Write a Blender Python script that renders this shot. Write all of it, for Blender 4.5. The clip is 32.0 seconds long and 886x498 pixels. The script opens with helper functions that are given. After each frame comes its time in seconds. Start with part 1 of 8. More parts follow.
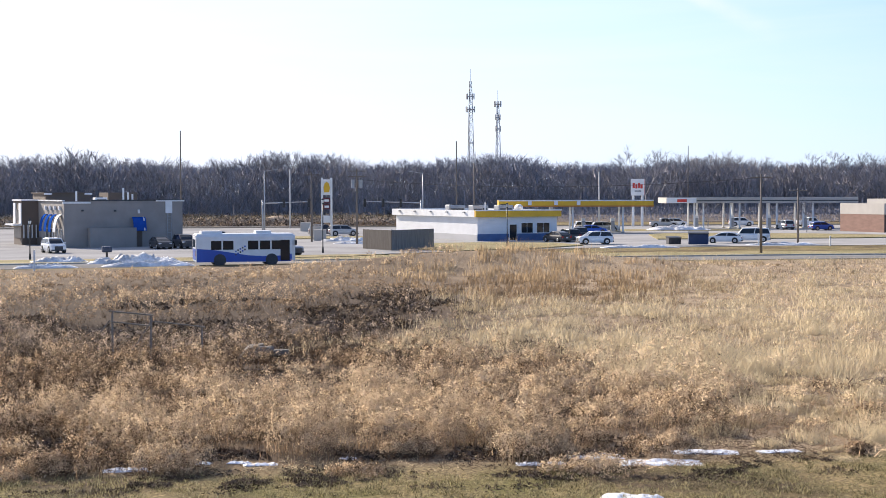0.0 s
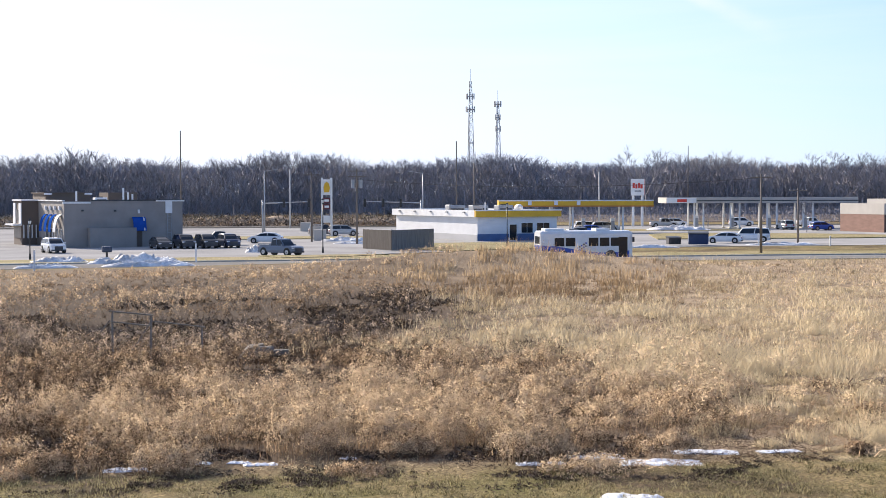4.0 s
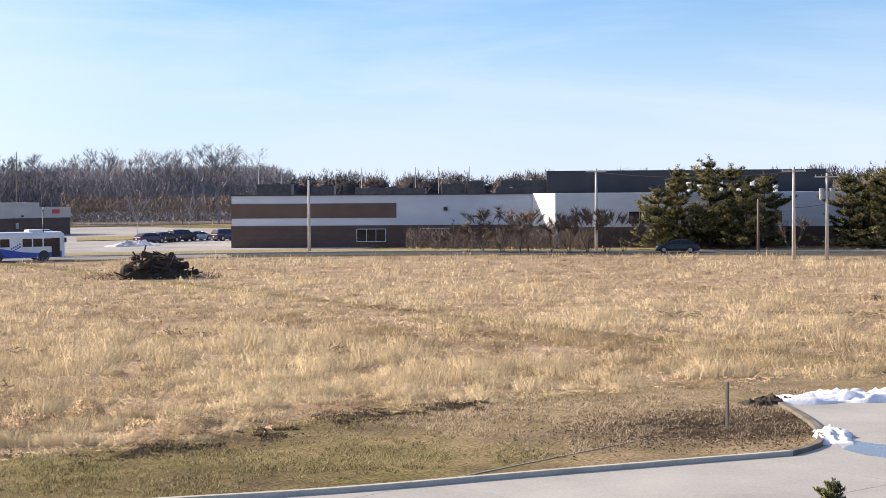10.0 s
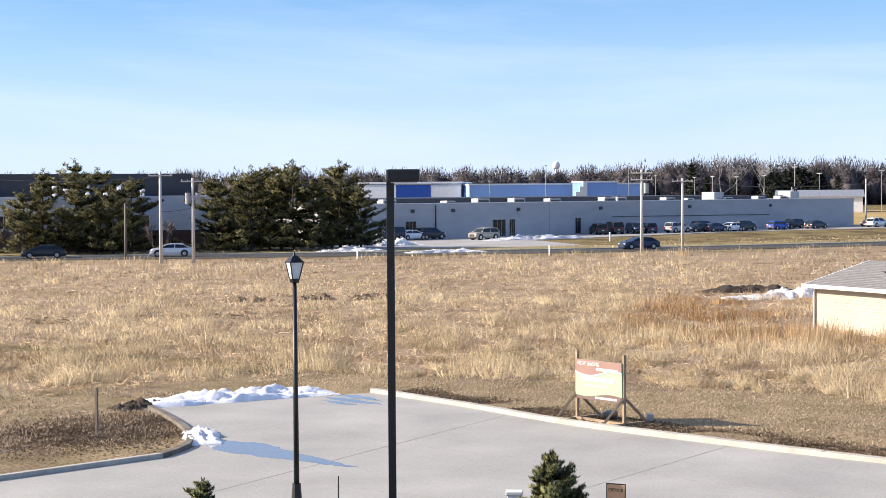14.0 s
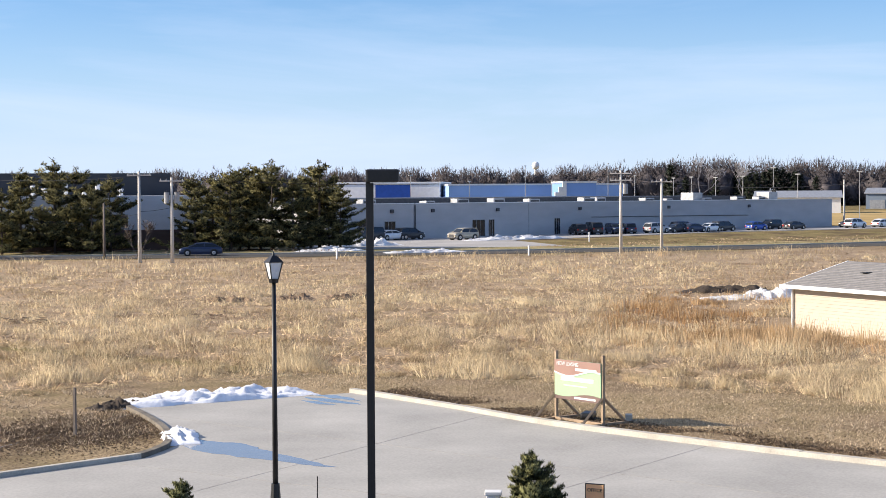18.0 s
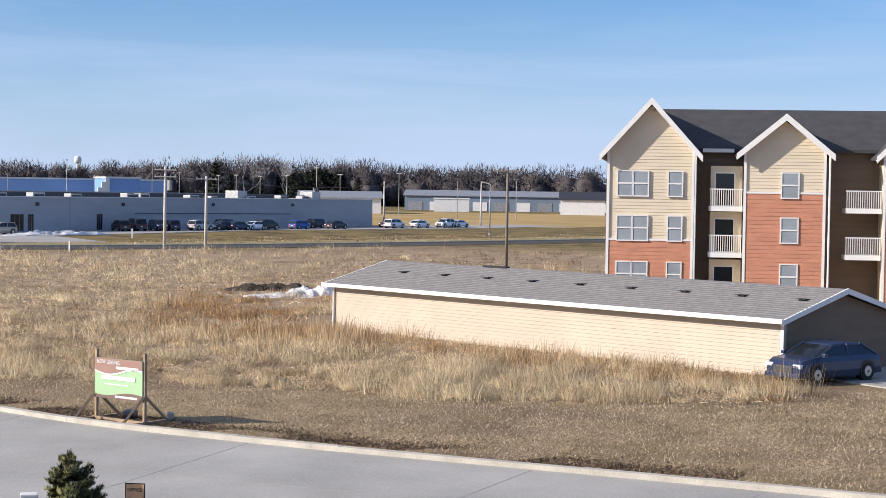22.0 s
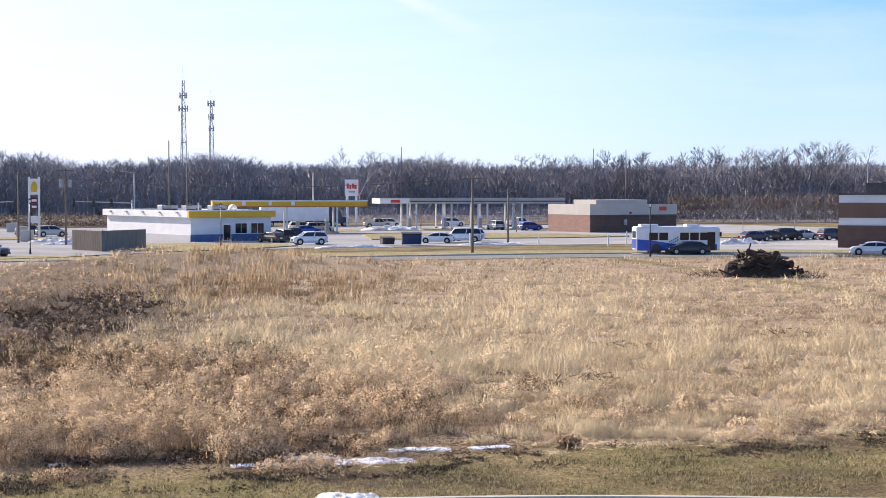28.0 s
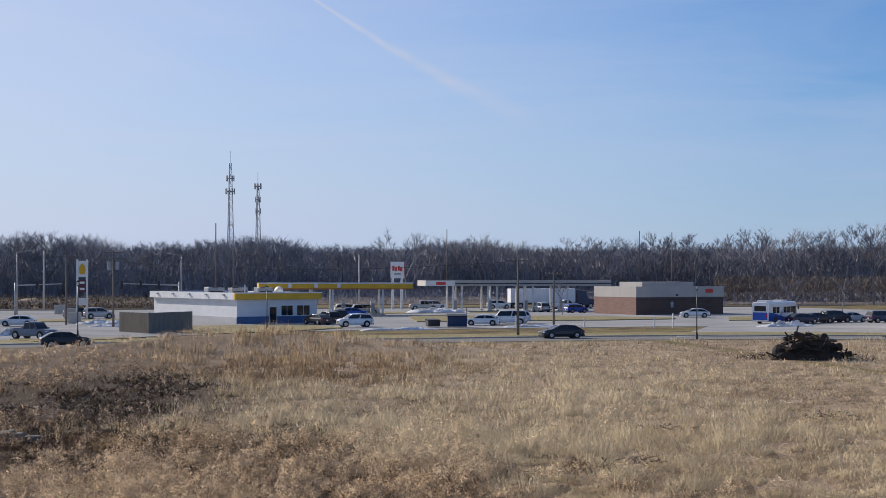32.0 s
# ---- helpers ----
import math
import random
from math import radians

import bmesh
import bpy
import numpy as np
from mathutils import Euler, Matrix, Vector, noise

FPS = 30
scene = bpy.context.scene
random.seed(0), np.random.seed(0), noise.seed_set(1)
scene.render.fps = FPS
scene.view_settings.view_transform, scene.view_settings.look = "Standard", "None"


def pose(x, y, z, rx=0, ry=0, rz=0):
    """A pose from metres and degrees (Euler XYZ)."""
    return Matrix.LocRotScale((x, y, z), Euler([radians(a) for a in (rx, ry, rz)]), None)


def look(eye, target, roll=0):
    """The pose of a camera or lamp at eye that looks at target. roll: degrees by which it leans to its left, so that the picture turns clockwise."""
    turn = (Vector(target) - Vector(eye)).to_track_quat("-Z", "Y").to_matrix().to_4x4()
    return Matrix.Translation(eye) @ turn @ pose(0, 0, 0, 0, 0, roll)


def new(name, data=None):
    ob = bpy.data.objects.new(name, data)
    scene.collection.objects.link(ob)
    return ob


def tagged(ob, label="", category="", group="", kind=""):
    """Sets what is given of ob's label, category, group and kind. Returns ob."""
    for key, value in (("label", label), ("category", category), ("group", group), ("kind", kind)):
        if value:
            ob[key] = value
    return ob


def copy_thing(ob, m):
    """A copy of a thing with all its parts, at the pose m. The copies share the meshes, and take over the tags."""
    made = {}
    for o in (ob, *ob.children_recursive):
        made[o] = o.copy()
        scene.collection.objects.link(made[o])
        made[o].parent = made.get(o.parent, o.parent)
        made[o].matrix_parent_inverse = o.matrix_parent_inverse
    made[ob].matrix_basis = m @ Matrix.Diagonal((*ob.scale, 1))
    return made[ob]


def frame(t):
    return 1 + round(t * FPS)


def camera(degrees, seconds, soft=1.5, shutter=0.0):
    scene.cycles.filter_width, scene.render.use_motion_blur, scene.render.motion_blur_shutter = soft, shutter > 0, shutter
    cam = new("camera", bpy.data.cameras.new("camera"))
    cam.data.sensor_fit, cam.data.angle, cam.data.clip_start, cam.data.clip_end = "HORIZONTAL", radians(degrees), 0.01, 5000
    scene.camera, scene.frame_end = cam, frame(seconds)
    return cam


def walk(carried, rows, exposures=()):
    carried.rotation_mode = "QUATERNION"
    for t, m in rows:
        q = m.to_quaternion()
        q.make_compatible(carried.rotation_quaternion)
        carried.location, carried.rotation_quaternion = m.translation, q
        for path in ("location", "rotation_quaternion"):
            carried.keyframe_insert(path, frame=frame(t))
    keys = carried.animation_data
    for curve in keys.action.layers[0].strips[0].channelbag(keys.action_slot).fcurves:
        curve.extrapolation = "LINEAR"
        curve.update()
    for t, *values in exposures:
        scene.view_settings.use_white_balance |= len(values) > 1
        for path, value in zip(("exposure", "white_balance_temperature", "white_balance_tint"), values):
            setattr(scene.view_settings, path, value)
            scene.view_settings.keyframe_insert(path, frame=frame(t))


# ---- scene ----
cam = camera(29.5, 32.0, soft=0.5)
EYE = (0.0, 0.0, 7.0)
PITCH = -1.94


def turn(yaw, tilt=0.0, roll=0.0):
    return pose(*EYE, 90 + PITCH + tilt, roll, -yaw)


# seconds, heading to the right of the first view, tilt, roll (degrees)
HEADINGS = [(0, 0, 0, 0.15), (7.9, 0, 0, 0.15), (8.1, 0.8, 0, 0.15), (8.5, 9.5, 0, 0.2), (9, 16.3, 0, 0.3), (9.5, 23.9, 0, 0.5), (10, 30.1, 0, 0.4),
            (10.5, 34.9, 0, 0.4), (11, 37.7, 0, 0.4), (11.5, 39.9, 0, 0.4), (12, 42.2, 0, 0.4), (12.5, 44.7, 0, 0.4), (13, 46.9, 0, 0.4), (13.5, 49.6, 0, 0.4),
            (14, 51.4, 0, 0.4), (14.5, 51.9, 0, 0.3), (15.2, 52.1, 0, 0.3), (19.6, 52.1, 0, 0.3), (20, 56.2, 0, 0.0), (20.5, 60.6, 0, -0.3), (21, 64.3, 0, -0.6),
            (21.5, 66.9, 0, -0.9), (22, 67.5, 0, -0.9), (22.4, 66.6, 0, -0.8), (22.7, 64.9, 0, -0.5), (23, 62.6, 0, 0), (23.5, 58.0, 0, 0.3), (24, 54.0, 0, 0.4),
            (24.5, 47.5, 0, 0.4), (25, 39.4, 0, 0.3), (25.5, 32.6, 0, 0.2), (26, 26.8, 0, 0.1), (26.5, 21.8, 0, 0), (27, 16.8, 0, 0), (27.5, 12.6, 0, 0),
            (28, 9.7, 0, 0), (28.5, 8.62, 0, 0), (29, 8.52, 0, 0), (30, 8.36, 0.05, 0), (30.5, 8.28, 0.55, 0), (31, 8.22, 1.35, 0), (31.5, 8.18, 2.1, 0), (32, 8.15, 2.8, 0)]
walk(cam, [(t, turn(a, b, c)) for t, a, b, c in HEADINGS],
     exposures=[(0, 0.66, 6450, 15), (7.4, 0.62, 6350, 15), (8.1, 0.5, 6150, 15), (9.5, 0.6, 6750, 16), (10, 0.66, 6850, 16), (11, 0.72, 6650, 17), (12, 0.84, 6600, 18), (14, 0.7, 6500, 15), (19, 0.5, 6550, 14), (21, 0.3, 6250, 15), (22, 0.24, 6200, 15), (23, 0.12, 6200, 15), (24, 0.42, 6850, 16), (25, 0.66, 6600, 17), (26, 0.84, 6280, 18), (29, 0.55, 6350, 19), (30, 0.43, 6050, 18), (31, 0.15, 6000, 16), (32, -0.2, 6000, 15)])

# ---- light: low winter sun ahead and to the left, thin high cloud ----
SUN_AZ, SUN_EL = radians(-38), radians(25)
world = bpy.data.worlds.new("sky")
scene.world = world
world.use_nodes = True
wn, wl = world.node_tree.nodes, world.node_tree.links
wn.clear()
sky = wn.new("ShaderNodeTexSky")
sky.sky_type, sky.sun_disc, sky.sun_elevation, sky.sun_rotation = "NISHITA", False, SUN_EL, SUN_AZ
sky.air_density, sky.dust_density, sky.ozone_density = 1.0, 0.0, 6.0
coord = wn.new("ShaderNodeTexCoord")
squash = wn.new("ShaderNodeMapping")
squash.inputs["Scale"].default_value = (1.0, 1.0, 7.0)
squash.inputs["Rotation"].default_value = (0.05, 0.12, 0.3)
wl.new(coord.outputs["Generated"], squash.inputs["Vector"])
wisp = wn.new("ShaderNodeTexNoise")
wisp.inputs["Scale"].default_value, wisp.inputs["Detail"].default_value, wisp.inputs["Roughness"].default_value = 2.6, 7.0, 0.6
wisp.inputs["Distortion"].default_value = 0.5
wl.new(squash.outputs["Vector"], wisp.inputs["Vector"])
veil = wn.new("ShaderNodeMapRange")
veil.inputs["From Min"].default_value, veil.inputs["From Max"].default_value = 0.4, 0.8
veil.inputs["To Min"].default_value, veil.inputs["To Max"].default_value = 0.0, 0.55
wl.new(wisp.outputs["Fac"], veil.inputs["Value"])
# thin high haze thickens towards the horizon
split = wn.new("ShaderNodeSeparateXYZ")
wl.new(coord.outputs["Generated"], split.inputs["Vector"])
haze = wn.new("ShaderNodeMapRange")
haze.inputs["From Min"].default_value, haze.inputs["From Max"].default_value = -0.02, 0.15
haze.inputs["To Min"].default_value, haze.inputs["To Max"].default_value = 0.75, 0.0
haze.interpolation_type = "SMOOTHSTEP"
wl.new(split.outputs["Z"], haze.inputs["Value"])
both = wn.new("ShaderNodeMath")
both.use_clamp = True
wl.new(veil.outputs["Result"], both.inputs[0])
wl.new(haze.outputs["Result"], both.inputs[1])
mixc = wn.new("ShaderNodeMix")
mixc.data_type = "RGBA"
wl.new(both.outputs[0], mixc.inputs["Factor"])
clear = wn.new("ShaderNodeMix")
clear.data_type, clear.blend_type = "RGBA", "MULTIPLY"
clear.inputs["Factor"].default_value = 1.0
clear.inputs["B"].default_value = (0.88, 1.06, 1.23, 1)
wl.new(sky.outputs["Color"], clear.inputs["A"])
wl.new(clear.outputs["Result"], mixc.inputs["A"])
mixc.inputs["B"].default_value = (5.6, 6.9, 8.9, 1)
# the haze whitens round the sun
glare = wn.new("ShaderNodeVectorMath")
glare.operation = "DOT_PRODUCT"
wl.new(coord.outputs["Generated"], glare.inputs[0])
glare.inputs[1].default_value = (math.sin(SUN_AZ) * math.cos(SUN_EL), math.cos(SUN_AZ) * math.cos(SUN_EL), math.sin(SUN_EL))
near_sun = wn.new("ShaderNodeMapRange")
near_sun.inputs["From Min"].default_value, near_sun.inputs["From Max"].default_value = 0.5, 1.05
near_sun.inputs["To Min"].default_value, near_sun.inputs["To Max"].default_value = 0.0, 1.0
wl.new(glare.outputs["Value"], near_sun.inputs["Value"])
white = wn.new("ShaderNodeMix")
white.data_type = "RGBA"
wl.new(near_sun.outputs["Result"], white.inputs["Factor"])
wl.new(mixc.outputs["Result"], white.inputs["A"])
white.inputs["B"].default_value = (9.6, 9.8, 10.2, 1)
back = wn.new("ShaderNodeBackground")
back.inputs["Strength"].default_value = 0.085
wl.new(white.outputs["Result"], back.inputs["Color"])
wout = wn.new("ShaderNodeOutputWorld")
wl.new(back.outputs["Background"], wout.inputs["Surface"])

sun = new("sun", bpy.data.lights.new("sun", "SUN"))
sun.data.energy, sun.data.angle, sun.data.color = 5.4, radians(0.6), (1.0, 0.9, 0.74)
SUN_DIR = Vector((math.sin(SUN_AZ) * math.cos(SUN_EL), math.cos(SUN_AZ) * math.cos(SUN_EL), math.sin(SUN_EL)))
sun.matrix_world = look(SUN_DIR * 100, (0, 0, 0))


# ---- materials ----
MATS = {}


def mat(name, base, vary=0.12, scale=4.0, rough=0.7, metal=0.0, bump=0.0, fine=40.0, island=0.0, second=None, stretch=(1, 1, 1), spec=0.5, alpha=1.0, glow=0.0, sheer=0.0):
    """A node material: base colour broken up by a coarse and a fine noise, with roughness and bump from the fine one."""
    if name in MATS:
        return MATS[name]
    m = bpy.data.materials.new(name)
    m.use_nodes = True
    n, l = m.node_tree.nodes, m.node_tree.links
    p = n["Principled BSDF"]
    p.inputs["Roughness"].default_value, p.inputs["Metallic"].default_value = rough, metal
    p.inputs["Specular IOR Level"].default_value = spec
    tc, mp = n.new("ShaderNodeTexCoord"), n.new("ShaderNodeMapping")
    mp.inputs["Scale"].default_value = stretch
    l.new(tc.outputs["Object"], mp.inputs["Vector"])
    big, small = n.new("ShaderNodeTexNoise"), n.new("ShaderNodeTexNoise")
    for q, s, d in ((big, scale, 4.0), (small, fine, 3.0)):
        q.inputs["Scale"].default_value, q.inputs["Detail"].default_value = s, d
        l.new(mp.outputs["Vector"], q.inputs["Vector"])
    add = n.new("ShaderNodeMath")
    add.operation = "MULTIPLY_ADD"
    add.inputs[1].default_value = 0.6
    half = n.new("ShaderNodeMath")
    half.operation = "MULTIPLY"
    half.inputs[1].default_value = 0.4
    l.new(small.outputs["Fac"], half.inputs[0])
    l.new(big.outputs["Fac"], add.inputs[0])
    l.new(half.outputs[0], add.inputs[2])
    fac = add.outputs[0]
    if island:
        geo = n.new("ShaderNodeNewGeometry")
        wide = n.new("ShaderNodeMath")
        wide.operation = "MULTIPLY_ADD"
        wide.inputs[1].default_value, wide.inputs[2].default_value = island, -island / 2
        l.new(geo.outputs["Random Per Island"], wide.inputs[0])
        plus = n.new("ShaderNodeMath")
        l.new(fac, plus.inputs[0])
        l.new(wide.outputs[0], plus.inputs[1])
        fac = plus.outputs[0]
    cr = n.new("ShaderNodeValToRGB")
    lo = [max(0.0, c * (1 - 2.2 * vary)) for c in base]
    hi = [min(1.0, c * (1 + 2.0 * vary)) for c in (second or base)]
    cr.color_ramp.elements[0].position, cr.color_ramp.elements[1].position = 0.3, 0.7
    cr.color_ramp.elements[0].color, cr.color_ramp.elements[1].color = (*lo, 1), (*hi, 1)
    l.new(fac, cr.inputs["Fac"])
    l.new(cr.outputs["Color"], p.inputs["Base Color"])
    if bump:
        b = n.new("ShaderNodeBump")
        b.inputs["Strength"].default_value, b.inputs["Distance"].default_value = min(1.0, bump), 0.03
        l.new(small.outputs["Fac"], b.inputs["Height"])
        l.new(b.outputs["Normal"], p.inputs["Normal"])
    if glow:
        l.new(cr.outputs["Color"], p.inputs["Emission Color"])
        p.inputs["Emission Strength"].default_value = glow
    if sheer:
        tr, mx, out = n.new("ShaderNodeBsdfTranslucent"), n.new("ShaderNodeMixShader"), n["Material Output"]
        mx.inputs["Fac"].default_value = sheer
        l.new(cr.outputs["Color"], tr.inputs["Color"])
        l.new(p.outputs["BSDF"], mx.inputs[1])
        l.new(tr.outputs["BSDF"], mx.inputs[2])
        l.new(mx.outputs["Shader"], out.inputs["Surface"])
    MATS[name] = m
    return m


def turf(name, straw, green, soil, patch=0.5, bare=0.62, scale=0.35, litter=None):
    """Thin winter turf: straw and green patches over soil that shows through in places."""
    m = bpy.data.materials.new(name)
    m.use_nodes = True
    n, l = m.node_tree.nodes, m.node_tree.links
    p = n["Principled BSDF"]
    p.inputs["Roughness"].default_value, p.inputs["Specular IOR Level"].default_value = 0.95, 0.1
    tc = n.new("ShaderNodeTexCoord")
    fields = []
    for s_, d_ in ((scale, 5.0), (scale * 0.4, 6.0), (9.0, 6.0)):
        q = n.new("ShaderNodeTexNoise")
        q.inputs["Scale"].default_value, q.inputs["Detail"].default_value, q.inputs["Roughness"].default_value = s_, d_, 0.65
        l.new(tc.outputs["Object"], q.inputs["Vector"])
        fields.append(q)

    def ramp_of(src, a, b):
        r = n.new("ShaderNodeMapRange")
        r.inputs["From Min"].default_value, r.inputs["From Max"].default_value = a, b
        l.new(src.outputs["Fac"], r.inputs["Value"])
        return r.outputs["Result"]

    def blend(f, a, b):
        x = n.new("ShaderNodeMix")
        x.data_type = "RGBA"
        l.new(f, x.inputs["Factor"])
        for k, v in (("A", a), ("B", b)):
            if isinstance(v, tuple):
                x.inputs[k].default_value = (*v, 1)
            else:
                l.new(v, x.inputs[k])
        return x.outputs["Result"]
    c = blend(ramp_of(fields[0], patch - 0.12, patch + 0.12), straw, green)
    c = blend(ramp_of(fields[1], bare - 0.06, bare + 0.1), c, soil)
    dark = n.new("ShaderNodeMix")
    dark.data_type, dark.blend_type = "RGBA", "MULTIPLY"
    dark.inputs["Factor"].default_value = 1.0
    l.new(c, dark.inputs["A"])
    l.new(blend(ramp_of(fields[2], 0.35, 0.65), (0.28, 0.28, 0.29), (1.6, 1.55, 1.42)), dark.inputs["B"])
    l.new(dark.outputs["Result"], p.inputs["Base Color"])
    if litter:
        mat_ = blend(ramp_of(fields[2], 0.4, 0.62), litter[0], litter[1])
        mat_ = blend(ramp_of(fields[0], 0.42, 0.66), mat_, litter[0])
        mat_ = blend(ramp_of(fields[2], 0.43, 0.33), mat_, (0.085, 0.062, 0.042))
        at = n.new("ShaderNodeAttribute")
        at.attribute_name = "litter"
        # shade between the weeds, painted dark into the ground colour
        gap_shade = n.new("ShaderNodeAttribute")
        gap_shade.attribute_name = "gap_shade"
        mat_ = blend(gap_shade.outputs["Fac"], mat_, (0.07, 0.048, 0.033))
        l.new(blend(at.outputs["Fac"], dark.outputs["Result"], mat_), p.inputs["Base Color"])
    b = n.new("ShaderNodeBump")
    b.inputs["Strength"].default_value, b.inputs["Distance"].default_value = 0.9, 0.05
    l.new(fields[2].outputs["Fac"], b.inputs["Height"])
    l.new(b.outputs["Normal"], p.inputs["Normal"])
    MATS[name] = m
    return m


M_ASPH = mat("worn_asphalt", (0.1, 0.097, 0.093), 0.1, 0.25, 0.95, bump=0.3, fine=9, spec=0.0)
M_CONC = mat("light_concrete", (0.372, 0.361, 0.332), 0.12, 0.3, 0.85, bump=0.15, fine=14)
M_CONC2 = mat("kerb_concrete", (0.47, 0.44, 0.38), 0.12, 1.5, 0.85, bump=0.2, fine=20)
M_SNOW = mat("old_snow", (0.8, 0.82, 0.86), 0.05, 2, 0.6, bump=0.6, fine=8)
M_SOIL = mat("dark_soil", (0.045, 0.033, 0.024), 0.3, 2, 0.95, bump=0.8, fine=12)
M_STEEL = mat("galvanised_steel", (0.42, 0.43, 0.44), 0.12, 3, 0.5, 0.6)
M_WOODP = mat("weathered_pole_wood", (0.2, 0.165, 0.135), 0.25, 3, 0.85, bump=0.4, fine=30, stretch=(4, 4, 0.4))
M_PALEP = mat("pale_pole_wood", (0.58, 0.55, 0.5), 0.2, 3, 0.8, bump=0.3, fine=30, stretch=(4, 4, 0.4))
M_LUMB = mat("treated_lumber", (0.34, 0.25, 0.165), 0.2, 3, 0.8, bump=0.3, fine=30)
M_BLACK = mat("black_paint", (0.012, 0.012, 0.013), 0.2, 6, 0.45)
M_WHITE = mat("white_paint", (0.78, 0.78, 0.77), 0.05, 1.2, 0.55)
M_DARK = mat("dark_grey_metal", (0.06, 0.06, 0.065), 0.2, 2, 0.5, 0.3)
M_GREYM = mat("grey_sheet_metal", (0.36, 0.37, 0.38), 0.15, 1.5, 0.5, 0.4)
M_GLASS = mat("window_glass", (0.015, 0.02, 0.026), 0.2, 0.6, 0.08, spec=0.5)
M_TYRE = mat("tyre_rubber", (0.018, 0.018, 0.018), 0.15, 8, 0.85)
M_RIM = mat("alloy_rim", (0.5, 0.5, 0.51), 0.1, 6, 0.35, 0.8)
M_YEL = mat("yellow_fascia", (0.72, 0.42, 0.02), 0.06, 0.8, 0.5)
M_RED = mat("red_sign_paint", (0.6, 0.05, 0.035), 0.06, 1, 0.5)
M_BLUE = mat("blue_paint", (0.02, 0.10, 0.48), 0.08, 1, 0.45)
M_LAMPW = mat("headlamp_lens", (0.75, 0.76, 0.78), 0.05, 5, 0.15)
M_LAMPR = mat("tail_lamp_lens", (0.35, 0.012, 0.012), 0.05, 5, 0.2)


# ---- building blocks ----
def thing(name, m, label, category, group="", kind=""):
    ob = new(name)
    ob.matrix_basis = m
    return tagged(ob, label, category, group, kind)


def part(name, bm, material, parent, label="", smooth=False, m=None):
    me = bpy.data.meshes.new(name)
    bm.normal_update()
    if smooth:
        for f in bm.faces:
            f.smooth = True
    bm.to_mesh(me)
    bm.free()
    me.materials.append(material)
    ob = new(name, me)
    ob.parent = parent
    if m is not None:
        ob.matrix_basis = m
    return tagged(ob, label) if label else ob


def solo(name, bm, material, label, category, m=None, group="", kind="", smooth=False):
    ob = part(name, bm, material, None, smooth=smooth, m=m)
    return tagged(ob, label, category, group, kind)


def box(bm, x0, x1, y0, y1, z0, z1, bevel=0.0):
    vs = [bm.verts.new((x, y, z)) for z in (z0, z1) for x, y in ((x0, y0), (x1, y0), (x1, y1), (x0, y1))]
    fs = [bm.faces.new([vs[i] for i in q]) for q in ((3, 2, 1, 0), (4, 5, 6, 7), (0, 1, 5, 4), (1, 2, 6, 5), (2, 3, 7, 6), (3, 0, 4, 7))]
    if bevel:
        bmesh.ops.bevel(bm, geom=list({e for f in fs for e in f.edges}), offset=bevel, segments=2, affect="EDGES", profile=0.6)
    return bm


def bx(*a, bevel=0.0):
    return box(bmesh.new(), *a, bevel=bevel)


def tube(bm, p0, p1, r0, r1=None, n=8, caps=True):
    p0, p1 = Vector(p0), Vector(p1)
    r1 = r0 if r1 is None else r1
    q = (p1 - p0).to_track_quat("Z", "Y")
    rings = []
    for p, r in ((p0, r0), (p1, r1)):
        rings.append([bm.verts.new(p + q @ Vector((r * math.cos(2 * math.pi * i / n), r * math.sin(2 * math.pi * i / n), 0))) for i in range(n)])
    for i in range(n):
        bm.faces.new((rings[0][i], rings[0][(i + 1) % n], rings[1][(i + 1) % n], rings[1][i]))
    if caps:
        bm.faces.new(rings[0][::-1])
        bm.faces.new(rings[1])
    return bm


def tb(p0, p1, r0, r1=None, n=8):
    return tube(bmesh.new(), p0, p1, r0, r1, n)


def prism(bm, pts, axis, a, b):
    """Extrudes a closed 2D outline along an axis from a to b."""
    def at(p, v):
        return {"x": (v, p[0], p[1]), "y": (p[0], v, p[1]), "z": (p[0], p[1], v)}[axis]
    lo, hi = [bm.verts.new(at(p, a)) for p in pts], [bm.verts.new(at(p, b)) for p in pts]
    k = len(pts)
    for i in range(k):
        bm.faces.new((lo[i], lo[(i + 1) % k], hi[(i + 1) % k], hi[i]))
    bm.faces.new(lo[::-1])
    bm.faces.new(hi)
    bmesh.ops.recalc_face_normals(bm, faces=bm.faces)
    return bm


def pr(pts, axis, a, b):
    return prism(bmesh.new(), pts, axis, a, b)


def mass(name, verts, faces, material, label, category, kind="stuff", parent=None, smooth=False):
    """One mesh from numpy arrays of vertices and of triangles or quads."""
    verts, faces = np.asarray(verts, dtype=np.float32), np.asarray(faces, dtype=np.int32)
    me = bpy.data.meshes.new(name)
    k = faces.shape[1]
    me.vertices.add(len(verts))
    me.vertices.foreach_set("co", verts.ravel())
    me.loops.add(faces.size)
    me.loops.foreach_set("vertex_index", faces.ravel())
    me.polygons.add(len(faces))
    me.polygons.foreach_set("loop_start", np.arange(0, faces.size, k, dtype=np.int32))
    if smooth:
        me.polygons.foreach_set("use_smooth", np.ones(len(faces), dtype=bool))
    me.update(calc_edges=True)
    me.materials.append(material)
    ob = new(name, me)
    ob.parent = parent
    return tagged(ob, label, category, kind=kind)


def heading(dx, dy):
    return math.degrees(math.atan2(dy, dx))


# ---- the ground: one sheet, a low bank by the street and a hollow in the field ----
def smooth_step(a, b, v):
    u = np.clip((v - a) / (b - a), 0, 1)
    return u * u * (3 - 2 * u)


